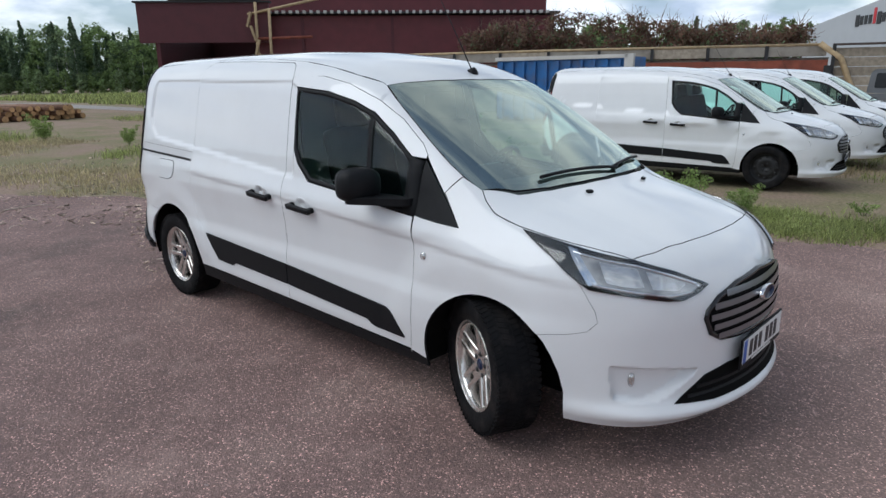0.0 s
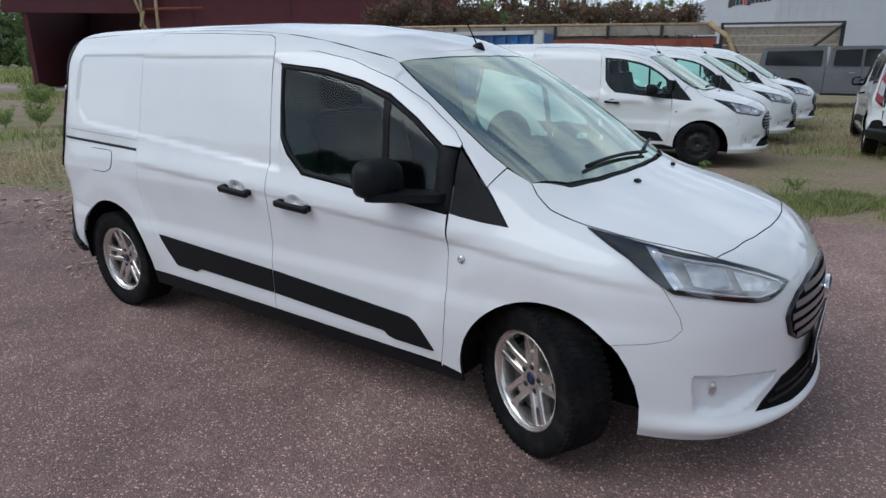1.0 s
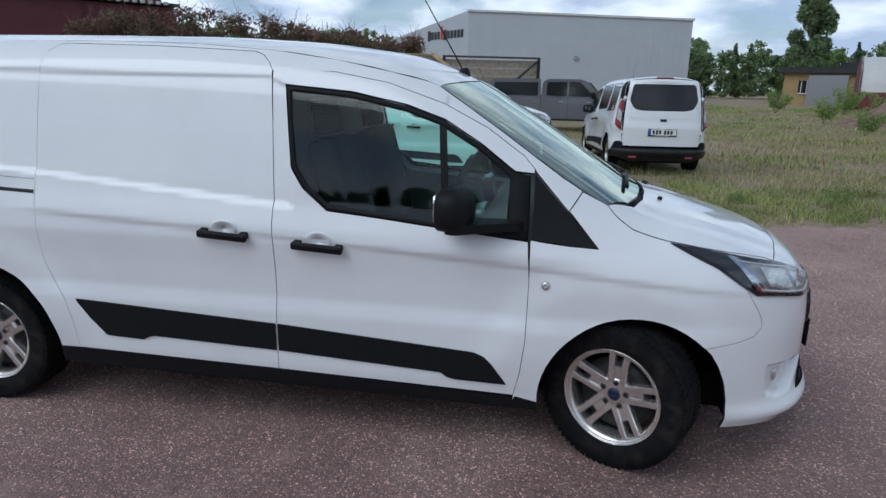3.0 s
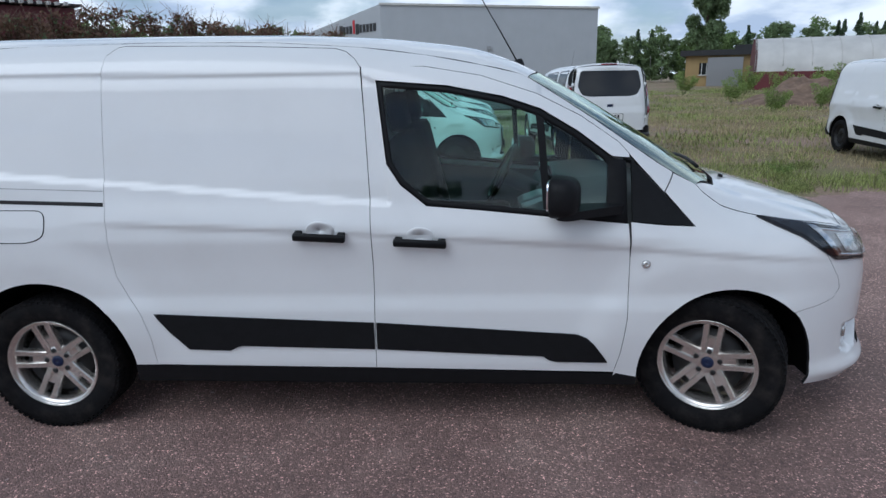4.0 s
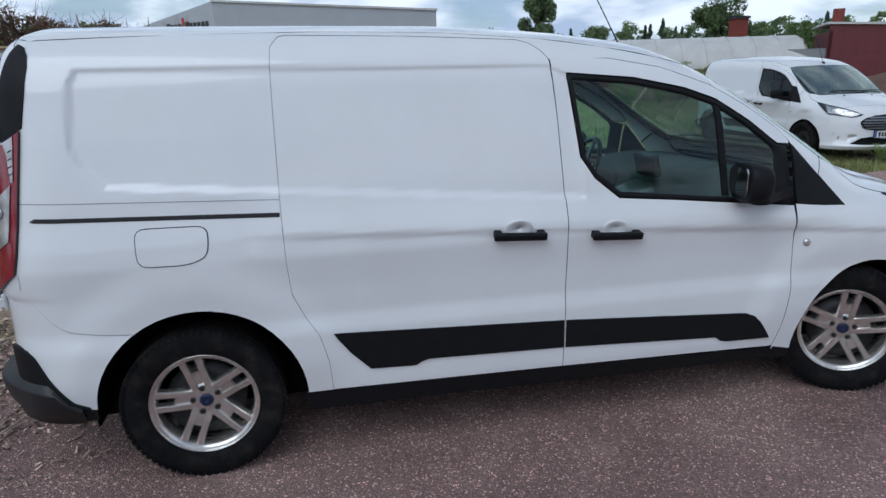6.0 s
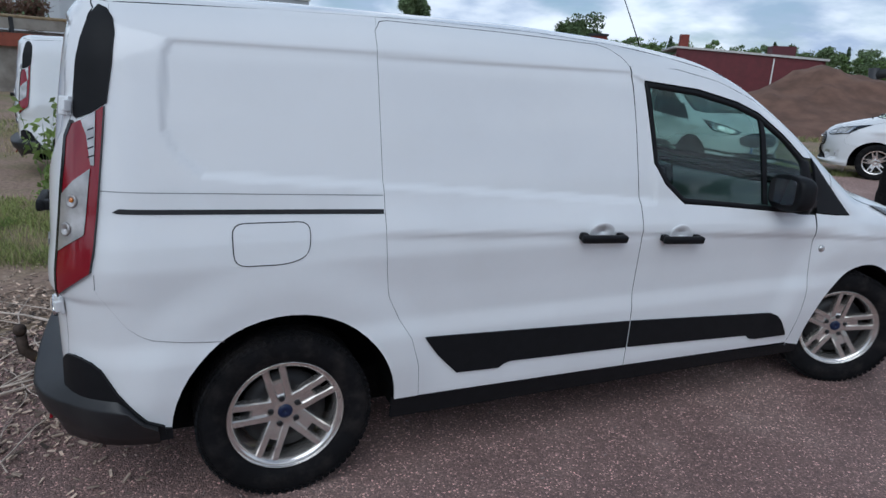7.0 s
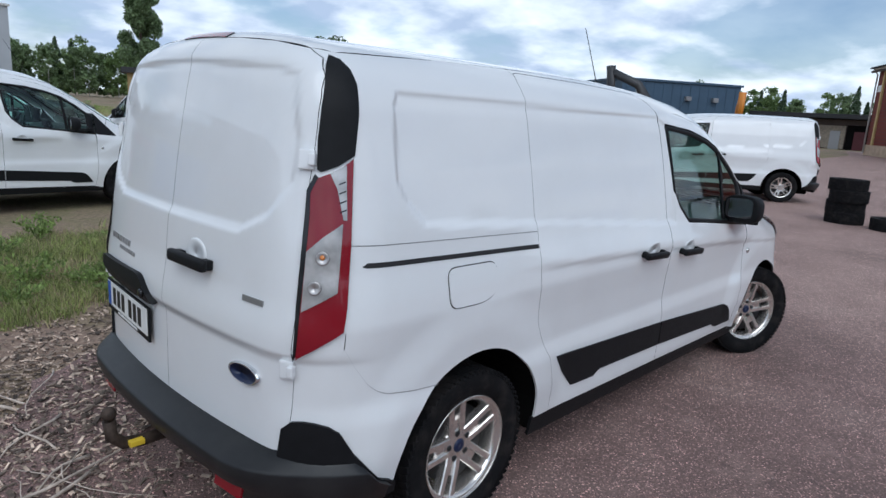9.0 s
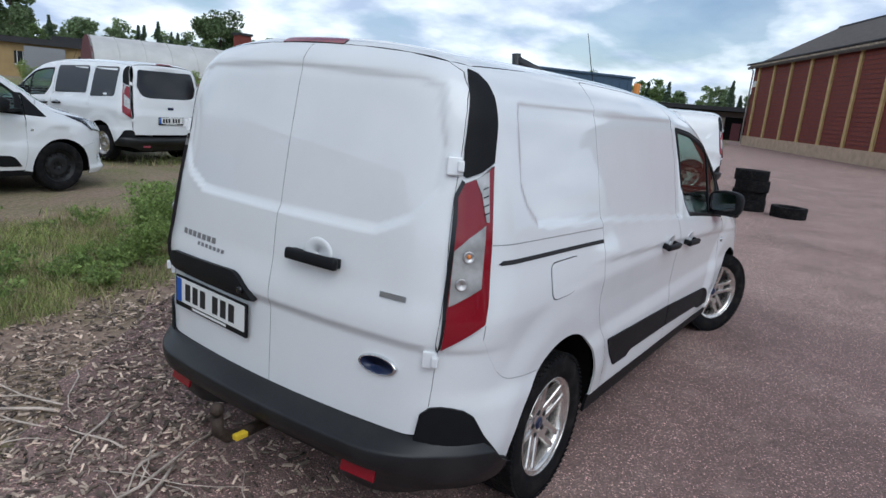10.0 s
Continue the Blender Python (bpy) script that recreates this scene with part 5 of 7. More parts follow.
def woods(name, seed, line, depth, gap, heights, mats, kinds, label, count=260, size=0.55):
    """A belt of far trees along a line as one object."""
    rng = np.random.default_rng(seed)
    pts, faces, mi, n = [], [], [], 0
    line = [Vector((*c, 0)) for c in line]
    for a, b in zip(line, line[1:]):
        m = int((b - a).length / gap) + 1
        side = Vector((-(b - a).y, (b - a).x, 0)).normalized()
        for row in range(depth):
            for k in range(m):
                p = a.lerp(b, (k + rng.random()) / m) + side * (row * gap * 1.4 + rng.random() * gap)
                kind = kinds[int(rng.integers(0, len(kinds)))]
                h = heights[0] + (heights[1] - heights[0]) * rng.random()
                cs, rs = crown(rng, kind, h, h * (0.34 if kind == "spruce" else 0.5))
                q, f = leaf_cloud(rng, cs, rs, count, size)
                pts.append(q + np.array([p.x, p.y, 0]))
                faces.append(f + n)
                mi += [int(rng.integers(0, len(mats) - 1)) if kind != "spruce" else len(mats) - 1] * len(f)
                n += len(q)
                if row == 0:
                    r, hh = 0.006 * h, h * 0.6
                    post = np.array([[p.x + r * c, p.y + r * s, z] for z in (0, hh) for c, s in ((1, 0), (0, 1), (-1, 0), (0, -1))])
                    pts.append(post)
                    faces.append(np.array([[j, (j + 1) % 4, 4 + (j + 1) % 4, 4 + j] for j in range(4)]) + n)
                    mi += [len(mats)] * 4
                    n += 8
    ob = mesh_from(name, np.concatenate(pts), np.concatenate(faces), [*mats, BIRCH_BARK])
    ob.data.polygons.foreach_set("material_index", mi)
    return tagged(ob, label, "woods", kind="stuff")


woods("woodland", 3, [(-175, 25), (-140, 48), (-110, 78), (-80, 110)], 4, 3.0, (9.5, 15), [LEAF, LEAF_FAR, NEEDLE], ["round", "spruce", "round", "spruce", "round"], "mixed birch and spruce wood at the edge of a field", 1700, 0.26)
woods("woodland", 13, [(-170, 22), (-138, 44), (-108, 74), (-78, 106)], 2, 2.2, (2.5, 5.5), [LEAF, LEAF_FAR, NEEDLE], ["round"], "young birches and shrubs along the wood", 500, 0.22)
woods("woodland", 5, [(-120, 190), (-60, 250), (20, 280), (60, 270)], 3, 4.5, (14, 22), [LEAF_FAR, LEAF, NEEDLE], ["spruce", "round", "spruce", "round"], "dark spruce forest on a far hill", 1100, 0.6)
woods("woodland", 7, [(20, 142), (45, 132), (75, 120), (110, 100), (150, 70)], 3, 3.6, (8.5, 12.0), [LEAF_FAR, LEAF, NEEDLE], ["round", "round", "round", "spruce"], "row of leafy trees behind the low buildings", 2300, 0.24)
woods("woodland", 9, [(150, 68), (165, 40), (160, 15), (150, -10)], 3, 4.0, (8, 12.5), [LEAF_FAR, LEAF, NEEDLE], ["round", "round", "spruce"], "leafy trees behind the far yard", 2000, 0.27)
woods("woodland", 11, [(90, -70), (40, -62), (-10, -58), (-60, -60), (-110, -55), (-150, -10)], 2, 4.0, (8, 12), [LEAF_DARK, LEAF_FAR, NEEDLE], ["round", "spruce", "round"], "dark wood along the other side of the yard", 460, 0.7)

tall = tree(21, "poplar", 17.0, 7.5, LEAF_FAR, 24000, 0.20)
tall.matrix_world = pose(36, 98, 0)
tagged(tall, "tall dark poplar tree behind the buildings", "tree")
oak = tree(22, "round", 12.5, 10.0, LEAF_FAR, 22000, 0.22)
oak.matrix_world = pose(64, 92, 0)
tagged(oak, "broad dark leafy tree behind the arched hall", "tree", "broad trees")
copy_thing(oak, pose(72, 88, -1.5, 0, 0, 70))
copy_thing(oak, pose(69, 72, -3.5, 0, 0, 140))
for x, y, z, a in ((92, 64, -2.0, 10), (100, 60, -1.5, 80), (106, 52, -3, 150), (96, 45, -4.5, 33), (93, 54, -3.2, 210), (90, 59, -2.4, 260), (86, 66, -3.0, 300), (82, 71, -2.6, 115)):
    copy_thing(oak, pose(x, y, z, 0, 0, a))

# ---- ground ----
def asphalt_material():
    m = bpy.data.materials.new("red_asphalt")
    m.use_nodes = True
    nt = m.node_tree
    p = nt.nodes["Principled BSDF"]
    co = nt.nodes.new("ShaderNodeTexCoord")

    def noise_at(scale, detail=4.0, rough=0.6):
        n = nt.nodes.new("ShaderNodeTexNoise")
        n.inputs["Scale"].default_value, n.inputs["Detail"].default_value, n.inputs["Roughness"].default_value = scale, detail, rough
        nt.links.new(co.outputs["Object"], n.inputs["Vector"])
        return n.outputs[0]

    def ramp(src, stops):
        r = nt.nodes.new("ShaderNodeValToRGB")
        while len(r.color_ramp.elements) < len(stops):
            r.color_ramp.elements.new(0.5)
        for e, (pos, c) in zip(r.color_ramp.elements, stops):
            e.position, e.color = pos, (*c, 1)
        nt.links.new(src, r.inputs[0])
        return r.outputs[0]

    def mix(fac, a, b, kind="MIX"):
        x = nt.nodes.new("ShaderNodeMix")
        x.data_type, x.blend_type = "RGBA", kind
        for slot, val in ((0, fac), (6, a), (7, b)):
            if isinstance(val, (int, float)):
                x.inputs[slot].default_value = val
            else:
                nt.links.new(val, x.inputs[slot])
        return x.outputs[2]

    base = ramp(noise_at(0.55, 8.0, 0.65), [(0.30, (0.140, 0.103, 0.092)), (0.46, (0.238, 0.155, 0.138)), (0.56, (0.290, 0.191, 0.171)), (0.72, (0.420, 0.300, 0.260))])
    vor = nt.nodes.new("ShaderNodeTexVoronoi")
    vor.inputs["Scale"].default_value = 140.0
    nt.links.new(co.outputs["Object"], vor.inputs["Vector"])
    sep = nt.nodes.new("ShaderNodeSeparateColor")
    nt.links.new(vor.outputs["Color"], sep.inputs[0])
    stone = ramp(sep.outputs[0], [(0.0, (0.42, 0.42, 0.43)), (0.60, (0.78, 0.76, 0.76)), (0.86, (1.12, 1.06, 1.03)), (0.945, (1.9, 1.82, 1.8)), (0.985, (3.3, 3.1, 3.0))])
    col = mix(0.85, base, stone, "MULTIPLY")
    dust = ramp(noise_at(1.7, 9.0, 0.7), [(0.55, (0, 0, 0)), (0.74, (0.55, 0.55, 0.55))])
    soil = nt.nodes.new("ShaderNodeRGB")
    soil.outputs[0].default_value = (0.46, 0.322, 0.278, 1)
    col = mix(dust, col, soil.outputs[0])
    place = nt.nodes.new("ShaderNodeSeparateXYZ")
    nt.links.new(co.outputs["Object"], place.inputs[0])
    # paler towards +x: dust, plus the brighter light on open ground put into the colour
    pale_ground = nt.nodes.new("ShaderNodeMapRange")
    pale_ground.interpolation_type = "SMOOTHSTEP"
    pale_ground.inputs["From Min"].default_value, pale_ground.inputs["From Max"].default_value, pale_ground.inputs["To Max"].default_value = 2.8, 5.6, 0.85
    nt.links.new(place.outputs[0], pale_ground.inputs["Value"])
    # noise breaks this painted brightening into patches
    worn = nt.nodes.new("ShaderNodeMath")
    worn.operation = "MULTIPLY"
    nt.links.new(pale_ground.outputs[0], worn.inputs[0])
    nt.links.new(ramp(noise_at(0.9, 7.0, 0.65), [(0.30, (0.25, 0.25, 0.25)), (0.62, (1, 1, 1))]), worn.inputs[1])
    col = mix(worn.outputs[0], col, mix(0.75, soil.outputs[0], stone, "MULTIPLY"))
    nt.links.new(col, p.inputs["Base Color"])
    p.inputs["Roughness"].default_value = 0.82
    b = nt.nodes.new("ShaderNodeBump")
    b.inputs["Strength"].default_value, b.inputs["Distance"].default_value = 0.8, 0.006
    inv = nt.nodes.new("ShaderNodeMath")
    inv.operation = "SUBTRACT"
    inv.inputs[0].default_value = 1.0
    nt.links.new(vor.outputs["Distance"], inv.inputs[1])
    nt.links.new(inv.outputs[0], b.inputs["Height"])
    nt.links.new(b.outputs[0], p.inputs["Normal"])
    return m


def verge_material():
    m = bpy.data.materials.new("verge_soil")
    m.use_nodes = True
    nt = m.node_tree
    p = nt.nodes["Principled BSDF"]
    co = nt.nodes.new("ShaderNodeTexCoord")
    outs = []
    for scale, detail in ((0.10, 6.0), (0.7, 8.0), (18.0, 6.0)):
        n = nt.nodes.new("ShaderNodeTexNoise")
        n.inputs["Scale"].default_value, n.inputs["Detail"].default_value, n.inputs["Roughness"].default_value = scale, detail, 0.65
        nt.links.new(co.outputs["Object"], n.inputs["Vector"])
        outs.append(n.outputs[0])
    soil, grass, mask = (nt.nodes.new("ShaderNodeValToRGB") for _ in range(3))
    for r, stops in ((soil, [(0.3, (0.20, 0.133, 0.100)), (0.55, (0.34, 0.24, 0.18)), (0.75, (0.46, 0.355, 0.27))]), (grass, [(0.3, (0.11, 0.12, 0.05)), (0.5, (0.20, 0.19, 0.08)), (0.7, (0.31, 0.25, 0.14))])):
        r.color_ramp.elements.new(0.5)
        for e, (pos, c) in zip(r.color_ramp.elements, stops):
            e.position, e.color = pos, (*c, 1)
        nt.links.new(outs[2], r.inputs[0])
    add = nt.nodes.new("ShaderNodeMath")
    nt.links.new(outs[0], add.inputs[0])
    nt.links.new(outs[1], add.inputs[1])
    half = nt.nodes.new("ShaderNodeMath")
    half.operation, half.inputs[1].default_value = "MULTIPLY", 0.5
    nt.links.new(add.outputs[0], half.inputs[0])
    mask.color_ramp.elements[0].position, mask.color_ramp.elements[1].position = 0.44, 0.58
    nt.links.new(half.outputs[0], mask.inputs[0])
    x = nt.nodes.new("ShaderNodeMix")
    x.data_type = "RGBA"
    nt.links.new(mask.outputs[0], x.inputs[0])
    nt.links.new(soil.outputs[0], x.inputs[6])
    nt.links.new(grass.outputs[0], x.inputs[7])
    nt.links.new(x.outputs[2], p.inputs["Base Color"])
    p.inputs["Roughness"].default_value = 0.95
    b = nt.nodes.new("ShaderNodeBump")
    b.inputs["Strength"].default_value, b.inputs["Distance"].default_value = 0.9, 0.03
    nt.links.new(outs[2], b.inputs["Height"])
    nt.links.new(b.outputs[0], p.inputs["Normal"])
    return m


ASPHALT, VERGE = asphalt_material(), verge_material()
bm = bmesh.new()
bmesh.ops.create_grid(bm, x_segments=12, y_segments=12, size=1600)
ground = part("ground", bm, VERGE)
ground.location = (0, 0, -0.03)
tagged(ground, "bare reddish soil with patches of grass", "ground", kind="structure")
EDGE = [(9.0, 4.9), (7.6, 5.2), (6.2, 5.0), (4.5, 4.5), (3.0, 4.0), (1.8, 3.4), (0.6, 2.7), (-0.4, 1.9), (-1.2, 1.1), (-2.2, 0.7), (-3.6, 0.9), (-5.0, 0.9), (-6.0, 0.1), (-7.5, -0.8), (-12, -3.0), (-20, -7.0)]
rng = np.random.default_rng(4)
rough_edge = [(x + rng.normal(0, 0.05), y + rng.normal(0, 0.07)) for x, y in fine(EDGE, 0.22)]
bm = prism([(-40, -45), (70, -45), (110, -10), (78, 14), (60, 10), (30, 8.0), (17, 6.2), (12.5, 5.6), *rough_edge], 0.03, (0, 0, -0.03), "xy")
road = part("road", bm, ASPHALT)
tagged(road, "worn reddish asphalt yard with loose grit", "yard", kind="structure")
GRAVEL = material("grey_gravel", (0.32, 0.29, 0.27), 0.9, vary=0.2, vary_scale=4)
pale_ground = part("field_track", prism([(-70, 14), (-20, 15.5), (-20, 17.0), (-70, 18)], 0.012, (0, 0, -0.03), "xy"), GRAVEL)
tagged(pale_ground, "pale gravel track across the field", "track", kind="structure")


# ---- grass, weeds and litter ----
def blades(name, seed, spots, mat, label, height=(0.05, 0.16), width=0.004, lean=0.5):
    """Grass blades at spots of (x, y, radius, count)."""
    rng = np.random.default_rng(seed)
    pos, hs = [], []
    for x, y, r, n in spots:
        a, d = rng.random(n) * 6.283, np.sqrt(rng.random(n)) * r
        pos.append(np.stack([x + d * np.cos(a), y + d * np.sin(a), np.full(n, -0.03)], 1))
        hs.append(height[0] + (height[1] - height[0]) * rng.random(n) ** 1.5)
    c, h = np.concatenate(pos), np.concatenate(hs)[:, None]
    n = len(c)
    a = rng.random(n) * 6.283
    side = np.stack([np.cos(a), np.sin(a), np.zeros(n)], 1) * width
    tip = np.stack([rng.normal(0, lean, n), rng.normal(0, lean, n), np.ones(n)], 1)
    mid = c + tip * h * np.array([0.25, 0.25, 0.55])
    end = c + tip * h * np.array([0.8, 0.8, 0.95])
    pts = np.concatenate([c - side, c + side, mid + side * 0.8, mid - side * 0.8, end], 1).reshape(-1, 3)
    k = np.arange(n)[:, None] * 5
    faces = [list(f) for f in (k + np.array([[0, 1, 2, 3]]))] + [list(f) for f in (k + np.array([[3, 2, 4]]))]
    ob = mesh_from(name, pts, faces, mat)
    return tagged(ob, label, "grass", kind="stuff")


GRASS = leaf_material("grass_green", (0.32, 0.36, 0.13), 0.65)
DRY = leaf_material("dry_grass", (0.46, 0.39, 0.23), 0.4)
rng = np.random.default_rng(8)


def scatter(box_xy, n, r, count, keep=None):
    x0, y0, x1, y1 = box_xy
    out = []
    while len(out) < n:
        x, y = x0 + (x1 - x0) * rng.random(), y0 + (y1 - y0) * rng.random()
        if keep is None or keep(x, y):
            out.append((x, y, r * (0.5 + rng.random()), int(count * (0.5 + rng.random()))))
    return out


def patchy(x, y, s=0.45, cut=0.0, z=0.0):
    return noise.noise(Vector((x * s, y * s, z))) > cut


edge_y = lambda x: float(np.interp(x, [c[0] for c in EDGE[::-1]], [c[1] for c in EDGE[::-1]]))
off_road = lambda x, y: y > edge_y(x) + 0.25 and not (5.7 + 0.1 * x < y < 9.5 and x < 5)
blades("grass", 31, scatter((-3.0, 2.7, 2.4, 5.6), 320, 0.20, 110, lambda x, y: off_road(x, y) and y > 2.75 + 0.15 * x and patchy(x, y, 0.6, -0.25)), GRASS, "fresh green grass along the edge of the asphalt", (0.02, 0.13), 0.0032, 0.8)
blades("dry_grass", 39, scatter((-3.0, 2.7, 2.4, 6.2), 120, 0.25, 60, lambda x, y: off_road(x, y)), DRY, "dry straw among the roadside grass", (0.03, 0.16), 0.003)
blades("grass", 32, scatter((-4, 4.0, 16, 26), 560, 0.45, 50, lambda x, y: off_road(x, y) and patchy(x, y, 0.25, -0.02)), GRASS, "patchy green grass between the parked vans", (0.03, 0.15), 0.006)
blades("dry_grass", 33, scatter((-4, 3.0, 16, 26), 620, 0.5, 60, lambda x, y: off_road(x, y) and patchy(x, y, 0.3, -0.1, 4.0)), DRY, "dry yellow grass on bare soil", (0.03, 0.16), 0.005)
blades("grass", 34, scatter((-30, 2.5, -9, 22), 420, 0.5, 50, lambda x, y: off_road(x, y) and patchy(x, y, 0.2, 0.05, 2.0)), GRASS, "tufts of green weeds on the bare field", (0.05, 0.26), 0.008)
blades("dry_grass", 35, scatter((-28, -1, -5, 20), 800, 0.6, 55, lambda x, y: off_road(x, y) and patchy(x, y, 0.25, 0.0, 7.0)), DRY, "dry straw on the bare field", (0.03, 0.14), 0.008)
blades("grass", 36, scatter((7, 12, 48, 70), 1200, 1.1, 55, lambda x, y: patchy(x, y, 0.2, -0.15)), GRASS, "wide grass field by the low buildings", (0.05, 0.22), 0.014)
blades("dry_grass", 40, scatter((5, 9.5, 40, 50), 900, 0.9, 50, lambda x, y: patchy(x, y, 0.25, -0.15, 3.0)), DRY, "yellowed grass on the wide field", (0.04, 0.18), 0.012)
blades("grass", 37, scatter((4.5, 4.4, 13, 8.5), 230, 0.28, 80, lambda x, y: off_road(x, y) and patchy(x, y, 0.5, -0.1)), GRASS, "short green grass along the yard", (0.03, 0.15), 0.005)
blades("grass", 41, scatter((1.8, 4.2, 7.0, 6.1), 230, 0.22, 110, lambda x, y: y > edge_y(x) + 0.35 and patchy(x, y, 0.9, 0.0, 6.0)), GRASS, "short green turf along the broken asphalt edge", (0.02, 0.12), 0.0035, 0.8)
blades("grass", 38, scatter((-90, 20, -40, 45), 700, 1.5, 40), GRASS, "tall grass at the edge of the wood", (0.3, 0.9), 0.05)


def weed(seed, h, w, mat=LEAF_LIGHT, leaves=260, size=0.035):
    rg = np.random.default_rng(seed)
    top = empty("weed")
    bm, tips = bmesh.new(), []
    for k in range(7):
        a, q = rg.random() * 6.28, w * (0.2 + 0.8 * rg.random())
        z = h * (0.6 + 0.4 * rg.random())
        e = Vector((q * 0.5 * math.cos(a), q * 0.5 * math.sin(a), z))
        tube([(0, 0, -0.03), e * 0.5 + Vector((0, 0, 0.1 * h)), e], 0.005, 4, bm=bm, taper=0.4)
        tips += [(e * t)[:] for t in (0.35, 0.5, 0.65, 0.8, 0.95)]
    tagged(part("stem", bm, LEAF, top), "thin green stems", kind="stuff")
    pts, faces = leaf_cloud(rg, tips, [(w * 0.16, w * 0.16, h * 0.09)] * len(tips), leaves, size)
    mesh_from("leaves", pts, faces, mat, top)
    return top


bush = weed(41, 0.75, 0.8, LEAF_LIGHT, 2600, 0.018)
bush.matrix_world = pose(1.15, 3.9, -0.03)
tagged(bush, "tall leafy green weeds beside the asphalt", "weed", "tall weeds")
for x, y, s, a in ((0.75, 3.5, 0.7, 40), (1.7, 4.6, 0.9, 100), (1.4, 4.1, 0.8, 200), (0.3, 3.7, 0.35, 77), (2.3, 5.1, 0.6, 160), (10.2, 5.7, 0.55, 12), (-17.5, 3.3, 1.2, 20), (-13.6, 5.0, 1.0, 90), (-12.9, 5.8, 0.9, 140), (-14.0, 4.4, 0.8, 200), (-20, 8.0, 1.5, 60), (-18.5, 12, 1.4, 8), (-9, 6.5, 0.8, 33), (5.6, 30, 1.6, 8), (9, 31, 1.5, 50), (20, 50, 2.6, 0), (24, 48, 3.0, 30), (30, 46, 2.6, 60), (15, 24, 1.6, 10), (18, 26, 1.8, 70), (21, 29, 2.2, 80), (24, 33, 2.4, 120), (21, 36, 2.6, 45), (25.5, 40, 3.0, 95), (28, 38, 2.6, 130), (17.5, 34.5, 2.0, 15), (30, 44, 3.2, 70), (34, 44, 3.0, 20), (38, 42, 2.8, 55)):
    copy_thing(bush, pose(x, y, -0.03, 0, 0, a)).scale = (s, s, s)
low = weed(47, 0.20, 0.38, LEAF_LIGHT, 420, 0.014)
low.matrix_world = pose(0.0, 3.4, -0.03)
tagged(low, "low clump of feathery green weeds", "weed", "low weeds")
rg = np.random.default_rng(48)
for k in range(34):
    x, y = -2.4 + 4.4 * rg.random(), 2.9 + 2.6 * rg.random()
    if off_road(x, y) and y > 2.8 + 0.15 * x:
        sc = 0.6 + 0.8 * rg.random()
        copy_thing(low, pose(x, y, -0.03, 0, 0, 360 * rg.random())).scale = (sc, sc, sc * (0.7 + 0.5 * rg.random()))
for x, y, sc in ((-6.2, 5.4, 1.0), (-8.5, 7.5, 1.6), (-11, 4.4, 1.5), (-14, 7.0, 2.2), (-16, 9.0, 2.4), (5.6, 6.6, 0.9), (7.2, 7.0, 1.1), (8.6, 6.4, 0.9), (3.4, 6.2, 0.9)):
    copy_thing(low, pose(x, y, -0.03, 0, 0, 40 * x)).scale = (sc, sc, sc)
spindly = weed(43, 1.25, 0.5, LEAF_LIGHT, 130, 0.05)
spindly.matrix_world = pose(-1.35, 4.4, -0.03)
tagged(spindly, "tall spindly weed with sparse leaves", "weed", "spindly weeds")
copy_thing(spindly, pose(-1.1, 4.9, -0.03, 0, 0, 120)).scale = (0.7, 0.7, 0.7)

CHIP = material("bark_chip", (0.43, 0.335, 0.265), 0.95, vary=0.5, vary_scale=30, rnd=0.8, island=True)
TWIG = material("dead_twig", (0.55, 0.46, 0.39), 0.9, vary=0.35, vary_scale=20, rnd=0.35, island=True)


def chips(name, seed, spots, size, mat, label):
    """Flat broken bits lying on the ground, as boxes."""
    rg = np.random.default_rng(seed)
    cube = np.array([[x, y, z] for z in (-0.5, 0.5) for y in (-0.5, 0.5) for x in (-0.5, 0.5)])
    quad = np.array([[0, 2, 3, 1], [4, 5, 7, 6], [0, 1, 5, 4], [2, 6, 7, 3], [0, 4, 6, 2], [1, 3, 7, 5]])
    pts, faces, n = [], [], 0
    for x, y, r, count in spots:
        for _ in range(count):
            a, d = rg.random() * 6.283, math.sqrt(rg.random()) * r
            l = size * (0.35 + 1.3 * rg.random() ** 2)
            dims = np.array([l, l * (0.12 + 0.3 * rg.random()), l * 0.10 + 0.002])
            m = np.array(Euler((rg.normal(0, 0.25), rg.normal(0, 0.25), rg.random() * 6.283)).to_matrix())
            px, py = x + d * math.cos(a), y + d * math.sin(a)
            z0 = 0.0 if py < edge_y(px) else -0.03
            pts.append((cube * dims) @ m.T + np.array([px, py, z0 + dims[2] * 0.6 + 0.012 * rg.random()]))
            faces.append(quad + n)
            n += 8
    ob = mesh_from(name, np.concatenate(pts), np.concatenate(faces), mat)
    return tagged(ob, label, "litter", kind="stuff")


litter = [(x, y, r, int(0.8 * c)) for x, y, r, c in ((-1.1, 0.3, 0.7, 900), (-1.4, 0.9, 0.8, 1300), (-0.9, 1.4, 0.8, 1500), (-0.3, 1.9, 0.8, 1300), (0.4, 2.4, 0.7, 900), (-1.8, 0.1, 0.6, 500), (-2.4, 0.4, 0.7, 500), (-1.9, 1.6, 0.9, 900), (-1.2, 2.2, 0.7, 600), (-0.9, -0.3, 0.5, 250))]
chips("bark_litter", 51, litter, 0.030, CHIP, "brown bark chips and leaf litter on the ground")
chips("leaf_mould", 54, [(x, y, r, c // 2) for x, y, r, c in litter[:5]], 0.034, material("dark_leaf_mould", (0.13, 0.098, 0.08), 0.95, vary=0.4, vary_scale=30, rnd=0.6, island=True), "dark rotted leaves and soil crumbs")
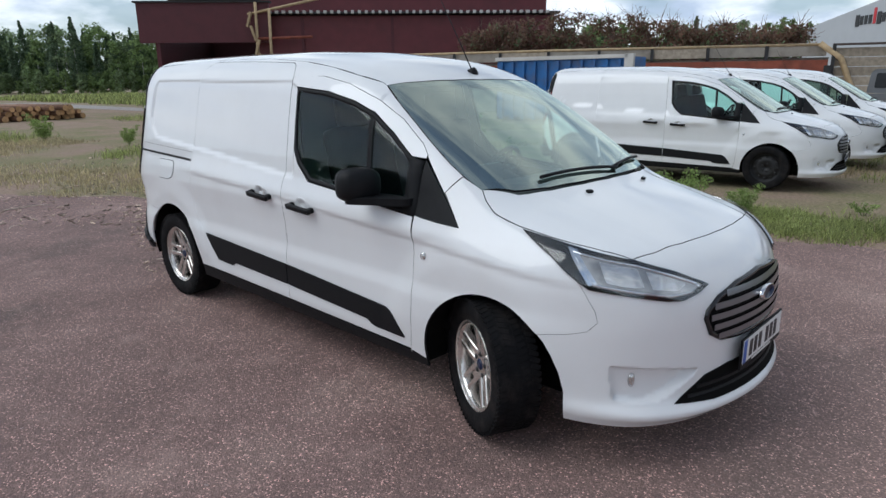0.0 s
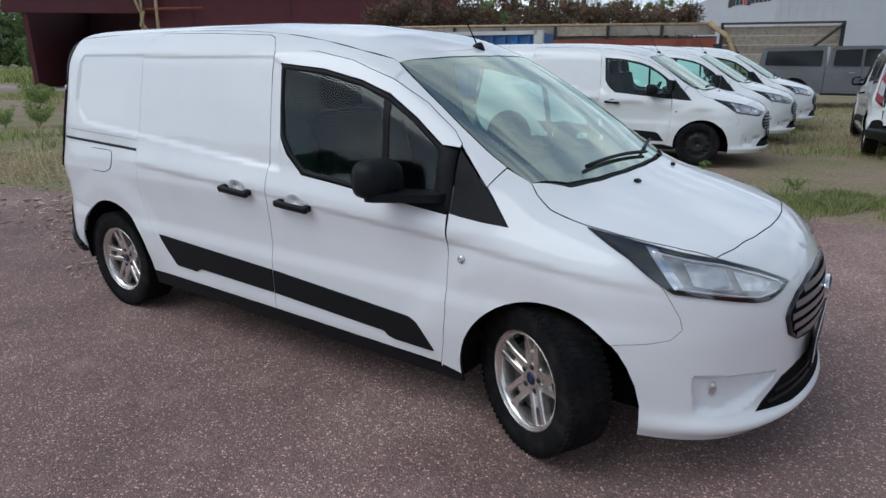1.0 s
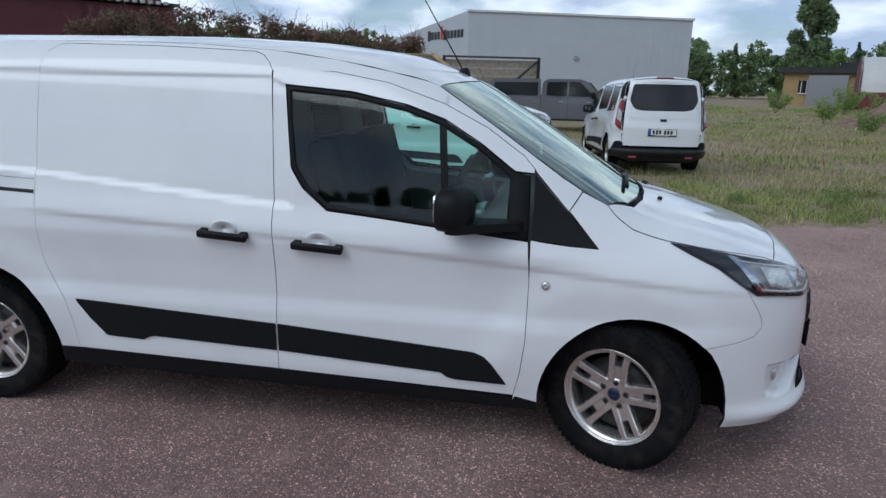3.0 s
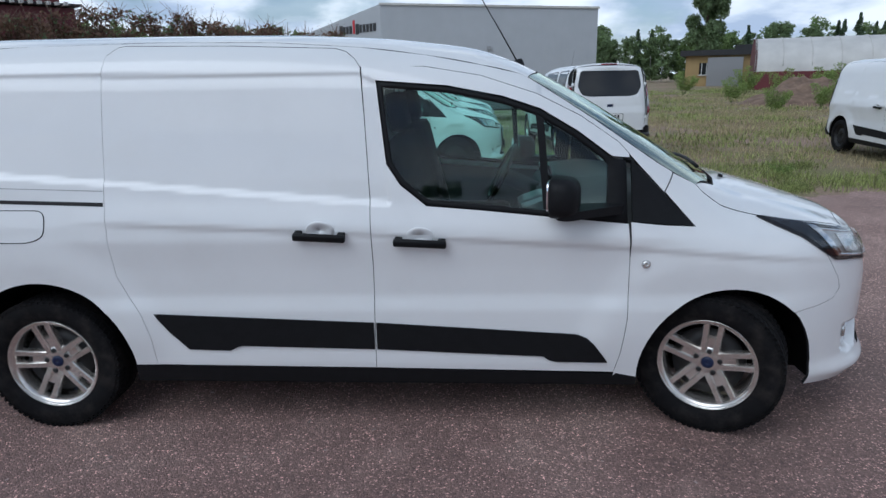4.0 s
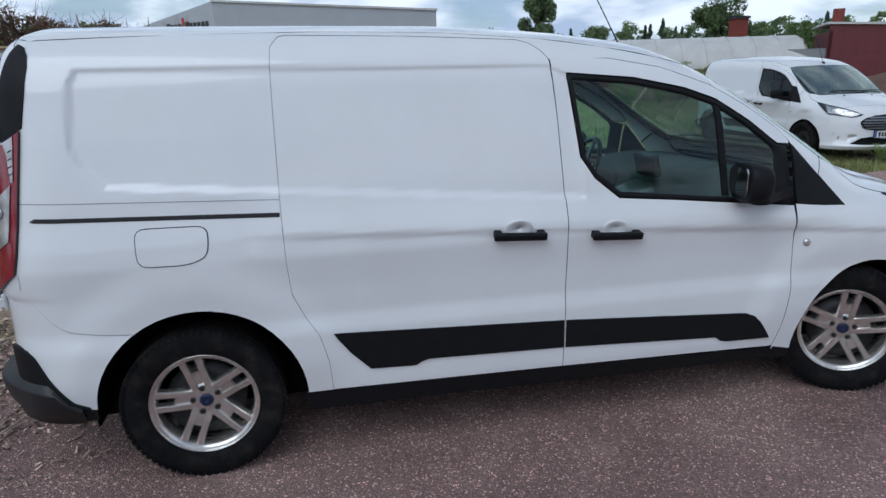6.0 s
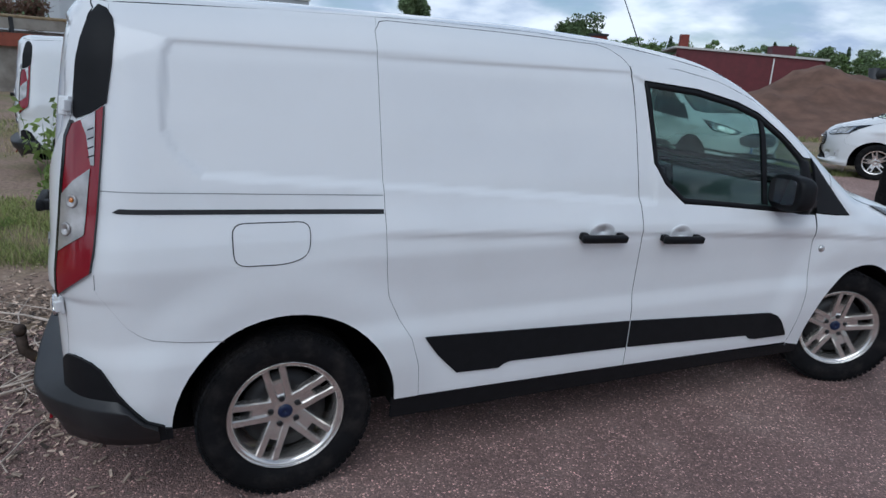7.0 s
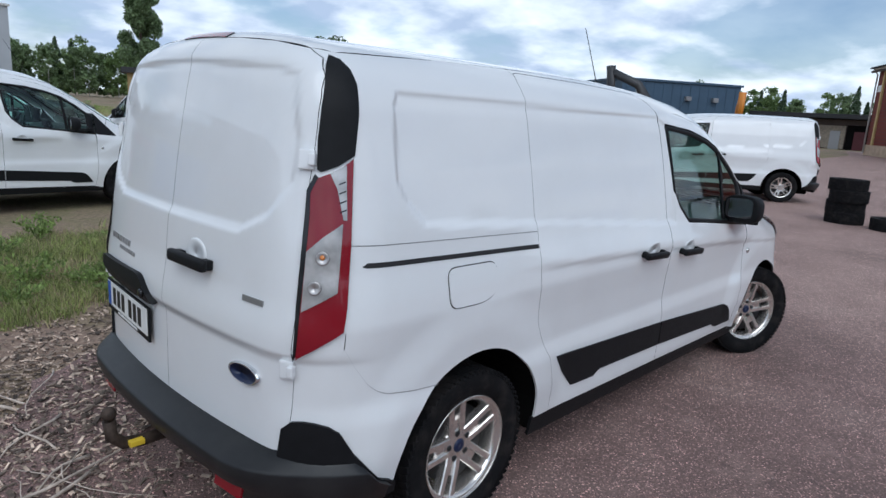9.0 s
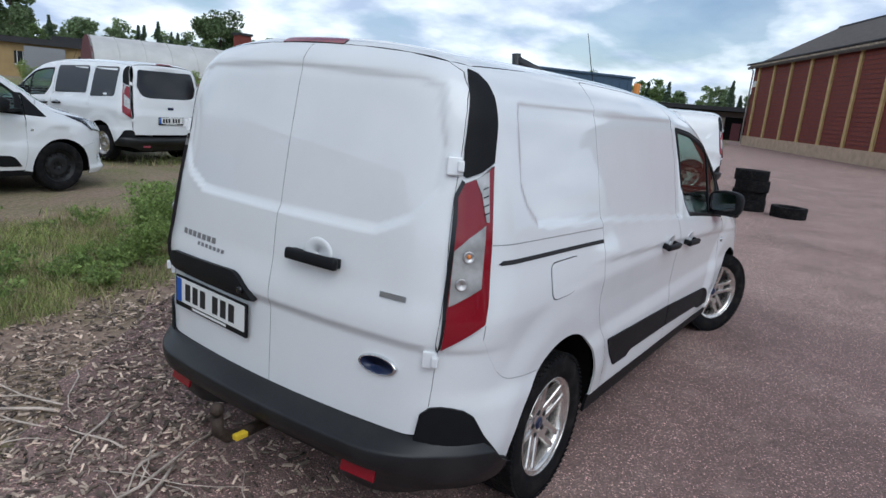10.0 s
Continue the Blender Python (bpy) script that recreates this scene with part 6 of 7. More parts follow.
chips("bark_litter", 52, [(-5, 1.0, 2.2, 900), (-9, 2.5, 3.0, 700), (-3.2, 1.2, 1.2, 600)], 0.05, CHIP, "scattered bark and straw on the reddish soil")
chips("grit", 53, [(x, y, 1.4, 110) for x in (-3, -1, 1, 3, 5) for y in (-3.2, -1.4)] + [(7, -1, 2.5, 400), (9, 2, 2.5, 400), (5, 2.6, 1.6, 300)], 0.011, material("loose_grit", (0.34, 0.27, 0.25), 0.9, vary=0.2, rnd=0.5, island=True), "loose pale grit on the asphalt")
rg = np.random.default_rng(61)
for k in range(26):
    x, y = -1.25 + rg.normal(0, 0.55), 0.75 + rg.normal(0, 0.75)
    if k > 19:
        x, y = -4.5 + rg.normal(0, 1.6), 0.6 + rg.normal(0, 0.9)
    if x > -0.95 and y < 1.0:
        x = -1.05
    a, l = rg.random() * 6.28, 0.25 + 0.75 * rg.random() ** 2
    d = Vector((math.cos(a), math.sin(a), 0))
    s = Vector((-d.y, d.x, 0))
    z = 0.012 if y < edge_y(x) else -0.015
    pts = [Vector((x, y, z)) + d * l * (t - 0.5) + s * 0.06 * l * math.sin(5 * t + k) + Vector((0, 0, 0.02 * math.sin(3.1 * t))) for t in np.linspace(0, 1, 6)]
    bm = tube(pts, 0.003 + 0.007 * rg.random() ** 2, 5, taper=0.4)
    if k % 3 == 0:
        tube([pts[2], pts[2] + (d + s * 0.8) * l * 0.15, pts[2] + (d + s * 0.9) * l * 0.3 + Vector((0, 0, 0.01))], 0.005, 4, bm=bm, taper=0.4)
    tagged(part("twig", bm, TWIG), "dry grey-brown fallen twig on the ground", "twig", "fallen twigs")

# ---- tyres lying about ----
tyre_top = part("loose_tyre", tyre_mesh(0.33, 0.21, 0.205), RUBBER)
tagged(part("tread", tread_mesh(0.33, 0.21), RUBBER, tyre_top), "blocks of the tyre tread", "", kind="stuff")
tyre_top.matrix_world = pose(12.2, 0.38, 0.105, 90)
tagged(tyre_top, "worn black car tyre in a stack on the asphalt", "tyre", "stacked tyres")
for k in range(1, 4):
    copy_thing(tyre_top, pose(12.2 + (0.03, -0.03, 0.02)[k - 1], 0.38 + (0.02, -0.02, 0.03)[k - 1], 0.105 + 0.203 * k, 90, 0, 40 * k))
t2 = copy_thing(tyre_top, pose(11.9, -0.42, 0.105, 90, 0, 15))
t2["label"] = "single worn tyre lying flat on asphalt"
for k in range(3):
    copy_thing(tyre_top, pose(9.75 + 0.02 * k, 2.75, 0.105 + 0.203 * k, 90, 0, 25 * k))
copy_thing(tyre_top, pose(9.25, 2.15, 0.105, 90, 0, 75))
copy_thing(tyre_top, pose(10.4, 2.2, 0.105, 90, 0, 130))


# ---- buildings ----
def along(a, b, inward=None):
    """A frame with x along a to b, y away from the yard, z up, and its length."""
    a, b = Vector((*a, 0)), Vector((*b, 0))
    d = (b - a).normalized()
    n = Vector((-d.y, d.x, 0))
    if n.dot((a + b) / 2 - Vector((1, 0, 0))) < 0:
        a, b, d, n = b, a, -d, -n
    return Matrix.Translation(a + Vector((0, 0, -0.03))) @ Matrix((d, n, Vector((0, 0, 1)))).transposed().to_4x4(), (b - a).length


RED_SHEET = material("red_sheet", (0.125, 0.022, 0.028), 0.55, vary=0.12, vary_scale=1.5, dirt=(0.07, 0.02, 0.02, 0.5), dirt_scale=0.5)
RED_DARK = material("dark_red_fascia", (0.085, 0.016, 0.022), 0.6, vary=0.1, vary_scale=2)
CONCRETE = material("weathered_concrete", (0.33, 0.30, 0.26), 0.9, vary=0.2, vary_scale=2, dirt=(0.12, 0.10, 0.08, 0.6), dirt_scale=0.9, bump=0.3, bump_scale=20)
RUST = material("rusty_beam", (0.27, 0.075, 0.045), 0.8, vary=0.25, vary_scale=2.5, dirt=(0.10, 0.04, 0.03, 0.6), dirt_scale=1.5)
TIMBER = material("grey_timber", (0.34, 0.29, 0.23), 0.85, vary=0.25, vary_scale=6, rnd=0.2)
WOOD_POLE = material("pale_pole", (0.42, 0.31, 0.18), 0.8, vary=0.2, vary_scale=5)
HALL = material("hall_cladding", (0.42, 0.44, 0.47), 0.5, vary=0.04, vary_scale=0.4)
ROOF_PALE = material("pale_roof_sheet", (0.55, 0.54, 0.52), 0.6, vary=0.1, vary_scale=0.7)
ROOF_BLACK = material("black_roof_felt", (0.03, 0.03, 0.033), 0.8, vary=0.2, vary_scale=1)
YELLOW = material("yellow_render", (0.34, 0.24, 0.11), 0.85, vary=0.1, vary_scale=1)
BRICK_RED = material("red_brick", (0.20, 0.045, 0.032), 0.85, vary=0.2, vary_scale=5, bump=0.4, bump_scale=14, dirt=(0.12, 0.03, 0.025, 0.5), dirt_scale=0.7)
PILASTER = material("yellow_pilaster", (0.55, 0.40, 0.17), 0.8, vary=0.1, vary_scale=3)
PLINTH = material("plinth_render", (0.50, 0.38, 0.27), 0.85, vary=0.15, vary_scale=2)
BLUE_SHEET = material("blue_sheet", (0.045, 0.085, 0.14), 0.55, vary=0.08, vary_scale=1)
BLUE_STEEL = material("blue_container_paint", (0.022, 0.13, 0.37), 0.5, vary=0.15, vary_scale=2, dirt=(0.10, 0.07, 0.05, 0.6), dirt_scale=1.6)
PANE_DARK = material("dark_pane", (0.02, 0.022, 0.025), 0.1)
BROWN_SHEET = material("brown_sheet", (0.075, 0.055, 0.048), 0.7, vary=0.15, vary_scale=1)


def piece(name, size, at, mat, parent, bevel=0.0, turn=None, label=""):
    return part(name, box(size, at, bevel, turn), mat, parent, label)


def red_shed():
    m, n = along((-36.5, 15.6), (-19.3, 33.8))
    top = empty("red_shed", m)
    w0 = 6.2
    piece("wall", (n - w0, 0.3, 5.7), (w0 + (n - w0) / 2, 0.15, 2.85), RED_SHEET, top)
    piece("side_wall", (0.3, 12, 5.7), (n - 0.15, 6.3, 2.85), RED_SHEET, top)
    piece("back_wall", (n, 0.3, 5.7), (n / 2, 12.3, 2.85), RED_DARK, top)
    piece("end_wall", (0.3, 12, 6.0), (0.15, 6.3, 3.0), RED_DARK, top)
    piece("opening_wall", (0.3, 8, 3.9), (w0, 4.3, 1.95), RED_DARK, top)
    piece("fascia", (w0 + 1.6, 0.35, 2.3), (w0 / 2 + 0.2, -0.6, 5.25), RED_DARK, top)
    piece("fascia_cap", (w0 + 1.9, 0.6, 0.10), (w0 / 2 + 0.2, -0.6, 6.45), ROOF_BLACK, top)
    piece("upper_wall", (n - w0, 0.3, 1.6), (w0 + (n - w0) / 2, 2.6, 6.3), RED_SHEET, top)
    roof = piece("roof", (n - w0 + 0.5, 3.2, 0.12), (w0 + (n - w0) / 2, 1.2, 5.85), ROOF_BLACK, top)
    piece("roof", (n, 10, 0.2), (n / 2, 7.6, 7.1), ROOF_BLACK, top)
    for k in range(int((n - w0) / 0.42)):
        piece("roof_rib", (0.16, 0.5, 0.16), (w0 + 0.2 + k * 0.42, -0.5, 5.86), ROOF_PALE, roof)
    for x in np.arange(w0 + 2.9, n, 5.6):
        piece("wall_post", (0.18, 0.06, 5.6), (x, -0.03, 2.8), RED_DARK, top)
    piece("post", (0.25, 0.25, 4.2), (0.4, -0.5, 2.1), RED_DARK, top)
    tagged(top, "dark red sheet-metal sawmill shed with an open bay", "shed")
    sc = empty("timber_scaffold", m)
    for x, z in ((w0 + 0.2, 6.4), (w0 + 1.0, 6.0)):
        part("pole", tube([(x, -1.0, 0), (x + 0.1, -1.0, z)], 0.09, 8), WOOD_POLE, sc)
    part("pole", tube([(w0 - 0.2, -1.0, 5.7), (w0 + 4.6, -0.9, 6.7)], 0.08, 8), WOOD_POLE, sc)
    part("pole", tube([(w0 + 0.2, -1.0, 4.3), (w0 + 3.6, -0.9, 4.4)], 0.08, 8), RUST, sc)
    for k in range(4):
        piece("board", (0.12, 0.3, 0.9), (w0 - 0.1 + 0.2 * k, -1.15, 5.4 - 0.8 * k), WOOD_POLE, sc, turn=Euler((0, 0.3 * (-1) ** k, 0)))
    tagged(sc, "rickety timber scaffold against the red shed", "scaffold")


def loading_ledge():
    m, n = along((-24.5, 22.6), (-3.0, 32.1))
    top = empty("loading_ledge", m)
    piece("base_wall", (n, 0.5, 2.2), (n / 2, 0.25, 1.1), CONCRETE, top)
    piece("deck", (n, 9, 0.25), (n / 2, 4.75, 2.45), CONCRETE, top)
    piece("rust_beam", (n * 0.99, 0.3, 0.55), (n / 2, -0.12, 2.18), RUST, top)
    k = 0
    for x in np.arange(0, n - 2.0, 2.6):
        piece("kerb_panel", (2.5, 0.18, 0.46), (x + 1.27, 0.0, 2.86), CONCRETE if k % 3 else TIMBER, top)
        piece("kerb_post", (0.14, 0.24, 0.62), (x, -0.05, 2.80), ROOF_BLACK, top)
        k += 1
    for x in np.arange(2.6, n, 5.2):
        piece("column", (0.3, 0.3, 2.2), (x, -0.2, 1.1), ROOF_BLACK, top)
    part("coping_pipe", tube([(0, -0.06, 3.12), (n * 0.5, -0.06, 3.16), (n - 0.4, -0.06, 3.14)], 0.07, 8), WOOD_POLE, top)
    part("broken_pipe", tube([(n - 0.5, -0.1, 3.2), (n + 0.4, -0.3, 2.5), (n + 0.9, -0.4, 1.3), (n + 1.5, -0.5, 0.6)], 0.13, 8), WOOD_POLE, top)
    tagged(top, "weathered concrete loading ledge with a rusty beam", "ledge")
    hut, q = along((-2.9, 32.0), (2.2, 33.6))
    wall = empty("plank_wall", hut)
    for k in range(7):
        piece("plank", (q, 0.06, 0.40), (q / 2, 0.03, 0.22 + 0.425 * k), TIMBER, wall)
    for x in (0.05, q - 0.05):
        piece("post", (0.14, 0.14, 3.15), (x, -0.1, 1.57), ROOF_BLACK, wall)
    piece("rail", (q, 0.12, 0.10), (q / 2, -0.1, 3.12), BROWN_SHEET, wall)
    part("brace", tube([(q - 0.1, -0.2, 3.0), (q - 3.2, -0.6, 0.4)], 0.06, 6), ROOF_BLACK, wall)
    tagged(wall, "grey plank wall in a dark steel frame", "wall")
    rgn = np.random.default_rng(71)
    cs, rs, sticks = [], [], bmesh.new()
    for k in range(150):
        t = rgn.random()
        hgt = 2.8 + 2.2 * rgn.random() * (1 - abs(t - 0.35) * 0.8)
        cs.append(m @ Vector((5.5 + t * (n - 6.0), 0.9 + 3.2 * rgn.random(), hgt)))
        rs.append((0.7, 0.7, 0.38))
    for k in range(1100):
        c = cs[int(rgn.integers(0, len(cs)))]
        d = Vector((rgn.normal(), rgn.normal(), 0.3 + abs(rgn.normal()) * 0.8)).normalized()
        tube([c - d * 0.5, c + d * 0.2 + Vector((0, 0, 0.05)), c + d * (0.6 + 0.6 * rgn.random())], 0.022, 3, bm=sticks, taper=0.3)
    heap = part("brush_heap", sticks, material("brown_sticks", (0.16, 0.10, 0.075), 0.9, rnd=0.4, island=True))
    tagged(heap, "heap of brown cut branches on the ledge", "brushwood", kind="stuff")
    for nm, mat, cnt, sd, lab in (("dead_leaves", leaf_material("dead_leaves", (0.18, 0.105, 0.07)), 15000, 3, "rust-brown dead leaves on the brushwood"), ("shrub_leaves", LEAF_DARK, 2400, 4, "green shoots growing through the brushwood")):
        pts, faces = leaf_cloud(np.random.default_rng(sd), [tuple(c) for c in cs], rs, cnt, 0.085)
        tagged(mesh_from(nm, pts, faces, mat), lab, "leaves", kind="stuff")


def skip_container():
    m, n = along((-12.4, 19.1), (-7.0, 20.0))
    top = empty("blue_container", m)
    piece("front_wall", (n, 0.08, 2.45), (n / 2, 0.04, 1.3), BLUE_STEEL, top)
    piece("back_wall", (n, 0.08, 2.45), (n / 2, 2.36, 1.3), BLUE_STEEL, top)
    for x in (0.04, n - 0.04):
        piece("end_wall", (0.08, 2.3, 2.45), (x, 1.2, 1.3), BLUE_STEEL, top)
    piece("floor", (n, 2.4, 0.14), (n / 2, 1.2, 0.14), ROOF_BLACK, top)
    for k in range(11):
        piece("rib", (0.10, 0.10, 2.3), (0.25 + k * (n - 0.5) / 10, -0.05, 1.25), BLUE_STEEL, top)
    piece("rim", (n + 0.1, 0.16, 0.14), (n / 2, -0.02, 2.52), ROOF_PALE, top)
    piece("corner_post", (0.34, 0.2, 2.6), (n + 0.1, 0.0, 1.3), ROOF_PALE, top)
    tagged(top, "blue ribbed steel open container", "container")


def grey_hall():
    top = empty("grey_hall")
    h = 13.3
    m, n = along((-10.5, 106), (24.5, 106.5))
    m2, n2 = along((-29, 128), (-10.5, 106))
    wall = part("wall", prism([(0, 0), (n, 0), (n, h - 1.2), (0, h)], 0.3), HALL, top)
    wall.matrix_world = m
    side = part("gable_wall", prism([(0, 0), (n2, 0), (n2, h), (0, h - 3.4)], 0.3), HALL, top)
    side.matrix_world = m2
    for k in range(int(n / 1.1)):
        s = piece("cladding_seam", (0.05, 0.04, h - 0.6 - 1.1 * k * 1.1 / n), (0.6 + 1.1 * k, -0.02, (h - 0.6 - 1.1 * k * 1.1 / n) / 2), HALL, wall)
    cap = piece("eaves_cap", (n + 0.4, 0.5, 0.3), (n / 2, 0.0, 0), ROOF_PALE, wall, turn=Euler((0, math.atan2(1.2, n), 0)))
    cap.location = (0, 0, h - 0.6)
    far = part("rear_wall", prism([(0, 0), (n, 0), (n, h - 1.2), (0, h)], 0.3), HALL, top)
    far.matrix_world = m @ pose(0, 30, 0)
    vent = piece("wall_vent", (0.6, 0.4, 0.6), (17.5, -0.2, 6.2), BADGE_GREY, wall)
    for k in range(11):
        if k == 4:
            continue
        piece("sign_bar", (0.75 if k not in (0, 5) else 0.95, 0.10, 1.25 if k not in (0, 5) else 1.7), (n2 - 12.6 + 1.08 * k, -0.05, h - 3.4), INK, side)
    piece("sign_mark", (0.6, 0.10, 2.2), (n2 - 12.6 + 1.08 * 4, -0.05, h - 3.0), material("sign_red", (0.5, 0.02, 0.03), 0.5), side)
    tagged(top, "large grey metal-clad hall with dark sign lettering", "hall")


def yellow_building():
    m, n = along((29.6, 86.1), (43, 81))
    top = empty("yellow_building", m)
    piece("wall", (n, 8, 3.9), (n / 2, 4, 1.95), YELLOW, top)
    roof = piece("roof", (n + 1.4, 9.4, 0.7), (n / 2, 4, 4.2), ROOF_BLACK, top)
    piece("upper_roof", (n * 0.55, 7, 0.6), (n * 0.68, 4.5, 4.85), ROOF_BLACK, top)
    piece("grey_annex", (4.2, 0.5, 3.6), (4.8, -0.3, 1.8), BADGE_GREY, top)
    for x in (2.6, 9.2, 11.8, 14.5):
        wdw = piece("window", (1.8, 0.12, 1.5), (x, -0.06, 2.2), PANE_DARK, top)
        for k in range(3):
            piece("glazing_bar", (0.06, 0.06, 1.5), (x - 0.6 + 0.6 * k, -0.14, 2.2), PLATE_WHITE, wdw)
        piece("window_sill", (1.9, 0.2, 0.08), (x, -0.12, 1.42), PLATE_WHITE, wdw)
    tagged(top, "low yellow workshop with a flat black roof", "building")


def arched_hall():
    m, n = along((28.5, 61.5), (49, 54.5))
    top = empty("arched_hall", m)
    span, h = 9.0, 4.9
    arc = [(span / 2 - span / 2 * math.cos(a), 1.6 + (h - 1.6) * math.sin(a)) for a in np.linspace(0, math.pi, 19)]
    bm = bmesh.new()
    rows = [[bm.verts.new((x, a, b)) for a, b in arc] for x in np.linspace(0, n, 22)]
    for r, s in zip(rows, rows[1:]):
        for k in range(len(arc) - 1):
            bm.faces.new((r[k], s[k], s[k + 1], r[k + 1])).smooth = True
    part("arched_roof", bm, ROOF_PALE, top, "pale arched sheet roof")
    for x in (0.0, n - 0.2):
        part("end_wall", prism([(0, 0), *arc, (span, 0)], 0.2, (x, 0, 0), "yz"), RED_SHEET, top)
    for y in (0.0, span - 0.2):
        piece("side_wall", (n, 0.2, 1.7), (n / 2, y + 0.1, 0.85), RED_SHEET, top)
    for k in range(1, 9):
        a2 = [(y, z + 0.03) for y, z in arc[1:-1]]
        part("roof_seam", tube([(k * n / 9, y, z) for y, z in a2], 0.05, 5), ROOF_PALE, top)
    tagged(top, "low hall with a pale arched roof and red end wall", "hall")
    ch = empty("chimney", pose(53, 72, 0))
    piece("stack", (1.6, 1.6, 7.6), (0, 0, 3.8), BRICK_RED, ch, 0.03)
    piece("cap", (1.9, 1.9, 0.3), (0, 0, 7.7), ROOF_BLACK, ch)
    tagged(ch, "square red brick chimney behind the arched hall", "chimney")


def red_hut():
    m, n = along((50.0, 53.5), (62.5, 45.5))
    top = empty("red_building", m)
    part("front_wall", prism([(0, 0), (n, 0), (n, 4.9), (0, 5.6)], 0.3), RED_SHEET, top)
    piece("rear_wall", (n, 0.3, 5.0), (n / 2, 9, 2.5), RED_SHEET, top)
    for x in (0.15, n - 0.15):
        piece("end_wall", (0.3, 9, 5.0), (x, 4.5, 2.5), RED_SHEET, top)
    piece("roof", (n + 0.6, 9.6, 0.2), (n / 2, 4.6, 5.35), ROOF_PALE, top, turn=Euler((0, math.atan2(0.7, n), 0)))
    piece("chimney", (0.9, 0.9, 1.8), (0.9, 2.0, 6.2), BRICK_RED, top)
    piece("lean_to", (3.4, 3, 3.4), (-1.7, 2.0, 1.7), BADGE_GREY, top)
    piece("downpipe", (0.12, 0.12, 4.9), (n * 0.66, -0.08, 2.45), PLATE_WHITE, top)
    piece("ridge_tower", (2.4, 2.0, 1.1), (n * 0.8, 5, 5.9), RED_DARK, top)
    tagged(top, "red sheet-clad building with a pale low roof", "building")


def barn():
    m, n = along((66.5, 12.0), (36.5, -4.75))
    top = empty("brick_barn", m)
    h = 7.6
    piece("wall", (n, 0.4, h - 0.9), (n / 2, 0.2, 0.9 + (h - 0.9) / 2), BRICK_RED, top)
    piece("plinth", (n + 0.1, 0.5, 0.95), (n / 2, 0.16, 0.475), PLINTH, top)
    piece("end_wall", (0.4, 14, h), (0.2, 7.2, h / 2), BRICK_RED, top)
    piece("end_wall", (0.4, 14, h), (n - 0.2, 7.2, h / 2), BRICK_RED, top)
    piece("back_wall", (n, 0.4, h), (n / 2, 14, h / 2), BRICK_RED, top)
    for x in np.arange(1.6, n, 3.75):
        piece("pilaster", (0.34, 0.16, h - 1.1), (x, -0.06, 0.95 + (h - 1.1) / 2), PILASTER, top)
    for z in np.arange(1.2, h - 0.2, 0.30):
        piece("brick_course", (n, 0.03, 0.035), (n / 2, -0.012, z), RED_DARK, top)
    slope = math.atan2(4.2, 7.4)
    for side in (0, 1):
        r = part("roof", box((n + 1.4, 8.9, 0.18), (0, 0, 0)), ROOF_BLACK if side else material("tile_roof", (0.10, 0.085, 0.075), 0.85, vary=0.25, vary_scale=3, bump=0.5, bump_scale=9), top)
        r.matrix_local = Matrix.Translation((n / 2, 3.4 if side == 0 else 10.8, h + 1.85)) @ pose(0, 0, 0, math.degrees(slope) * (1 if side == 0 else -1))
    for k in range(int(n / 0.6)):
        piece("rafter_end", (0.14, 0.5, 0.16), (0.3 + k * 0.6, -0.32, h - 0.1), TIMBER, top)
    part("gutter", tube([(-0.4, -0.62, h - 0.02), (n + 0.4, -0.62, h - 0.02)], 0.09, 8), ROOF_BLACK, top)
    part("downpipe", tube([(0.15, -0.55, h - 0.1), (0.15, -0.2, h - 0.6), (0.15, -0.2, 0.2)], 0.07, 8), ROOF_PALE, top)
    piece("wall_sign", (1.3, 0.06, 0.55), (1.05, -0.05, 5.8), PLATE_WHITE, top)
    tagged(top, "long red brick barn with yellow pilasters", "barn")


def blue_hall():
    m, n = along((70.5, 39.4), (83, 30.0))
    top = empty("blue_hall", m)
    piece("wall", (n, 12, 6.7), (n / 2, 6, 3.35), BLUE_SHEET, top)
    piece("eaves", (n + 0.5, 12.4, 0.25), (n / 2, 6, 6.8), BLUE_SHEET, top)
    for k in range(int(n / 1.2)):
        piece("cladding_rib", (0.08, 0.05, 6.5), (0.6 + 1.2 * k, -0.03, 3.3), BLUE_SHEET, top)
    for x in (n * 0.55, n * 0.78):
        lampo = piece("wall_lamp", (0.7, 0.5, 0.5), (x, -0.3, 4.9), BADGE_GREY, top)
    for x in (3.5, 8, 12.5):
        piece("window", (1.8, 0.1, 1.0), (x, -0.06, 2.6), PANE_DARK, top)
    tagged(top, "dark blue sheet-metal hall across the yard", "hall")


def long_store():
    m, n = along((86, 28), (84, 14))
    top = empty("long_store", m)
    piece("wall", (n, 8, 3.4), (n / 2, 4, 1.7), BROWN_SHEET, top)
    piece("light_wall", (5.4, 0.1, 2.6), (n * 0.52, -0.06, 1.4), TIMBER, top)
    piece("dark_bay", (2.8, 0.12, 2.8), (n * 0.82, -0.06, 1.4), DARK, top)
    roof = piece("roof", (n + 2, 10, 0.5), (n / 2, 3.6, 3.75), ROOF_BLACK, top)
    for x in np.arange(1.2, n, 2.6):
        piece("door", (1.1, 0.12, 2.1), (x, -0.1, 1.05), RED_DARK if int(x) % 2 else BADGE_GREY, top)
    tagged(top, "low dark store building with a flat roof", "building")


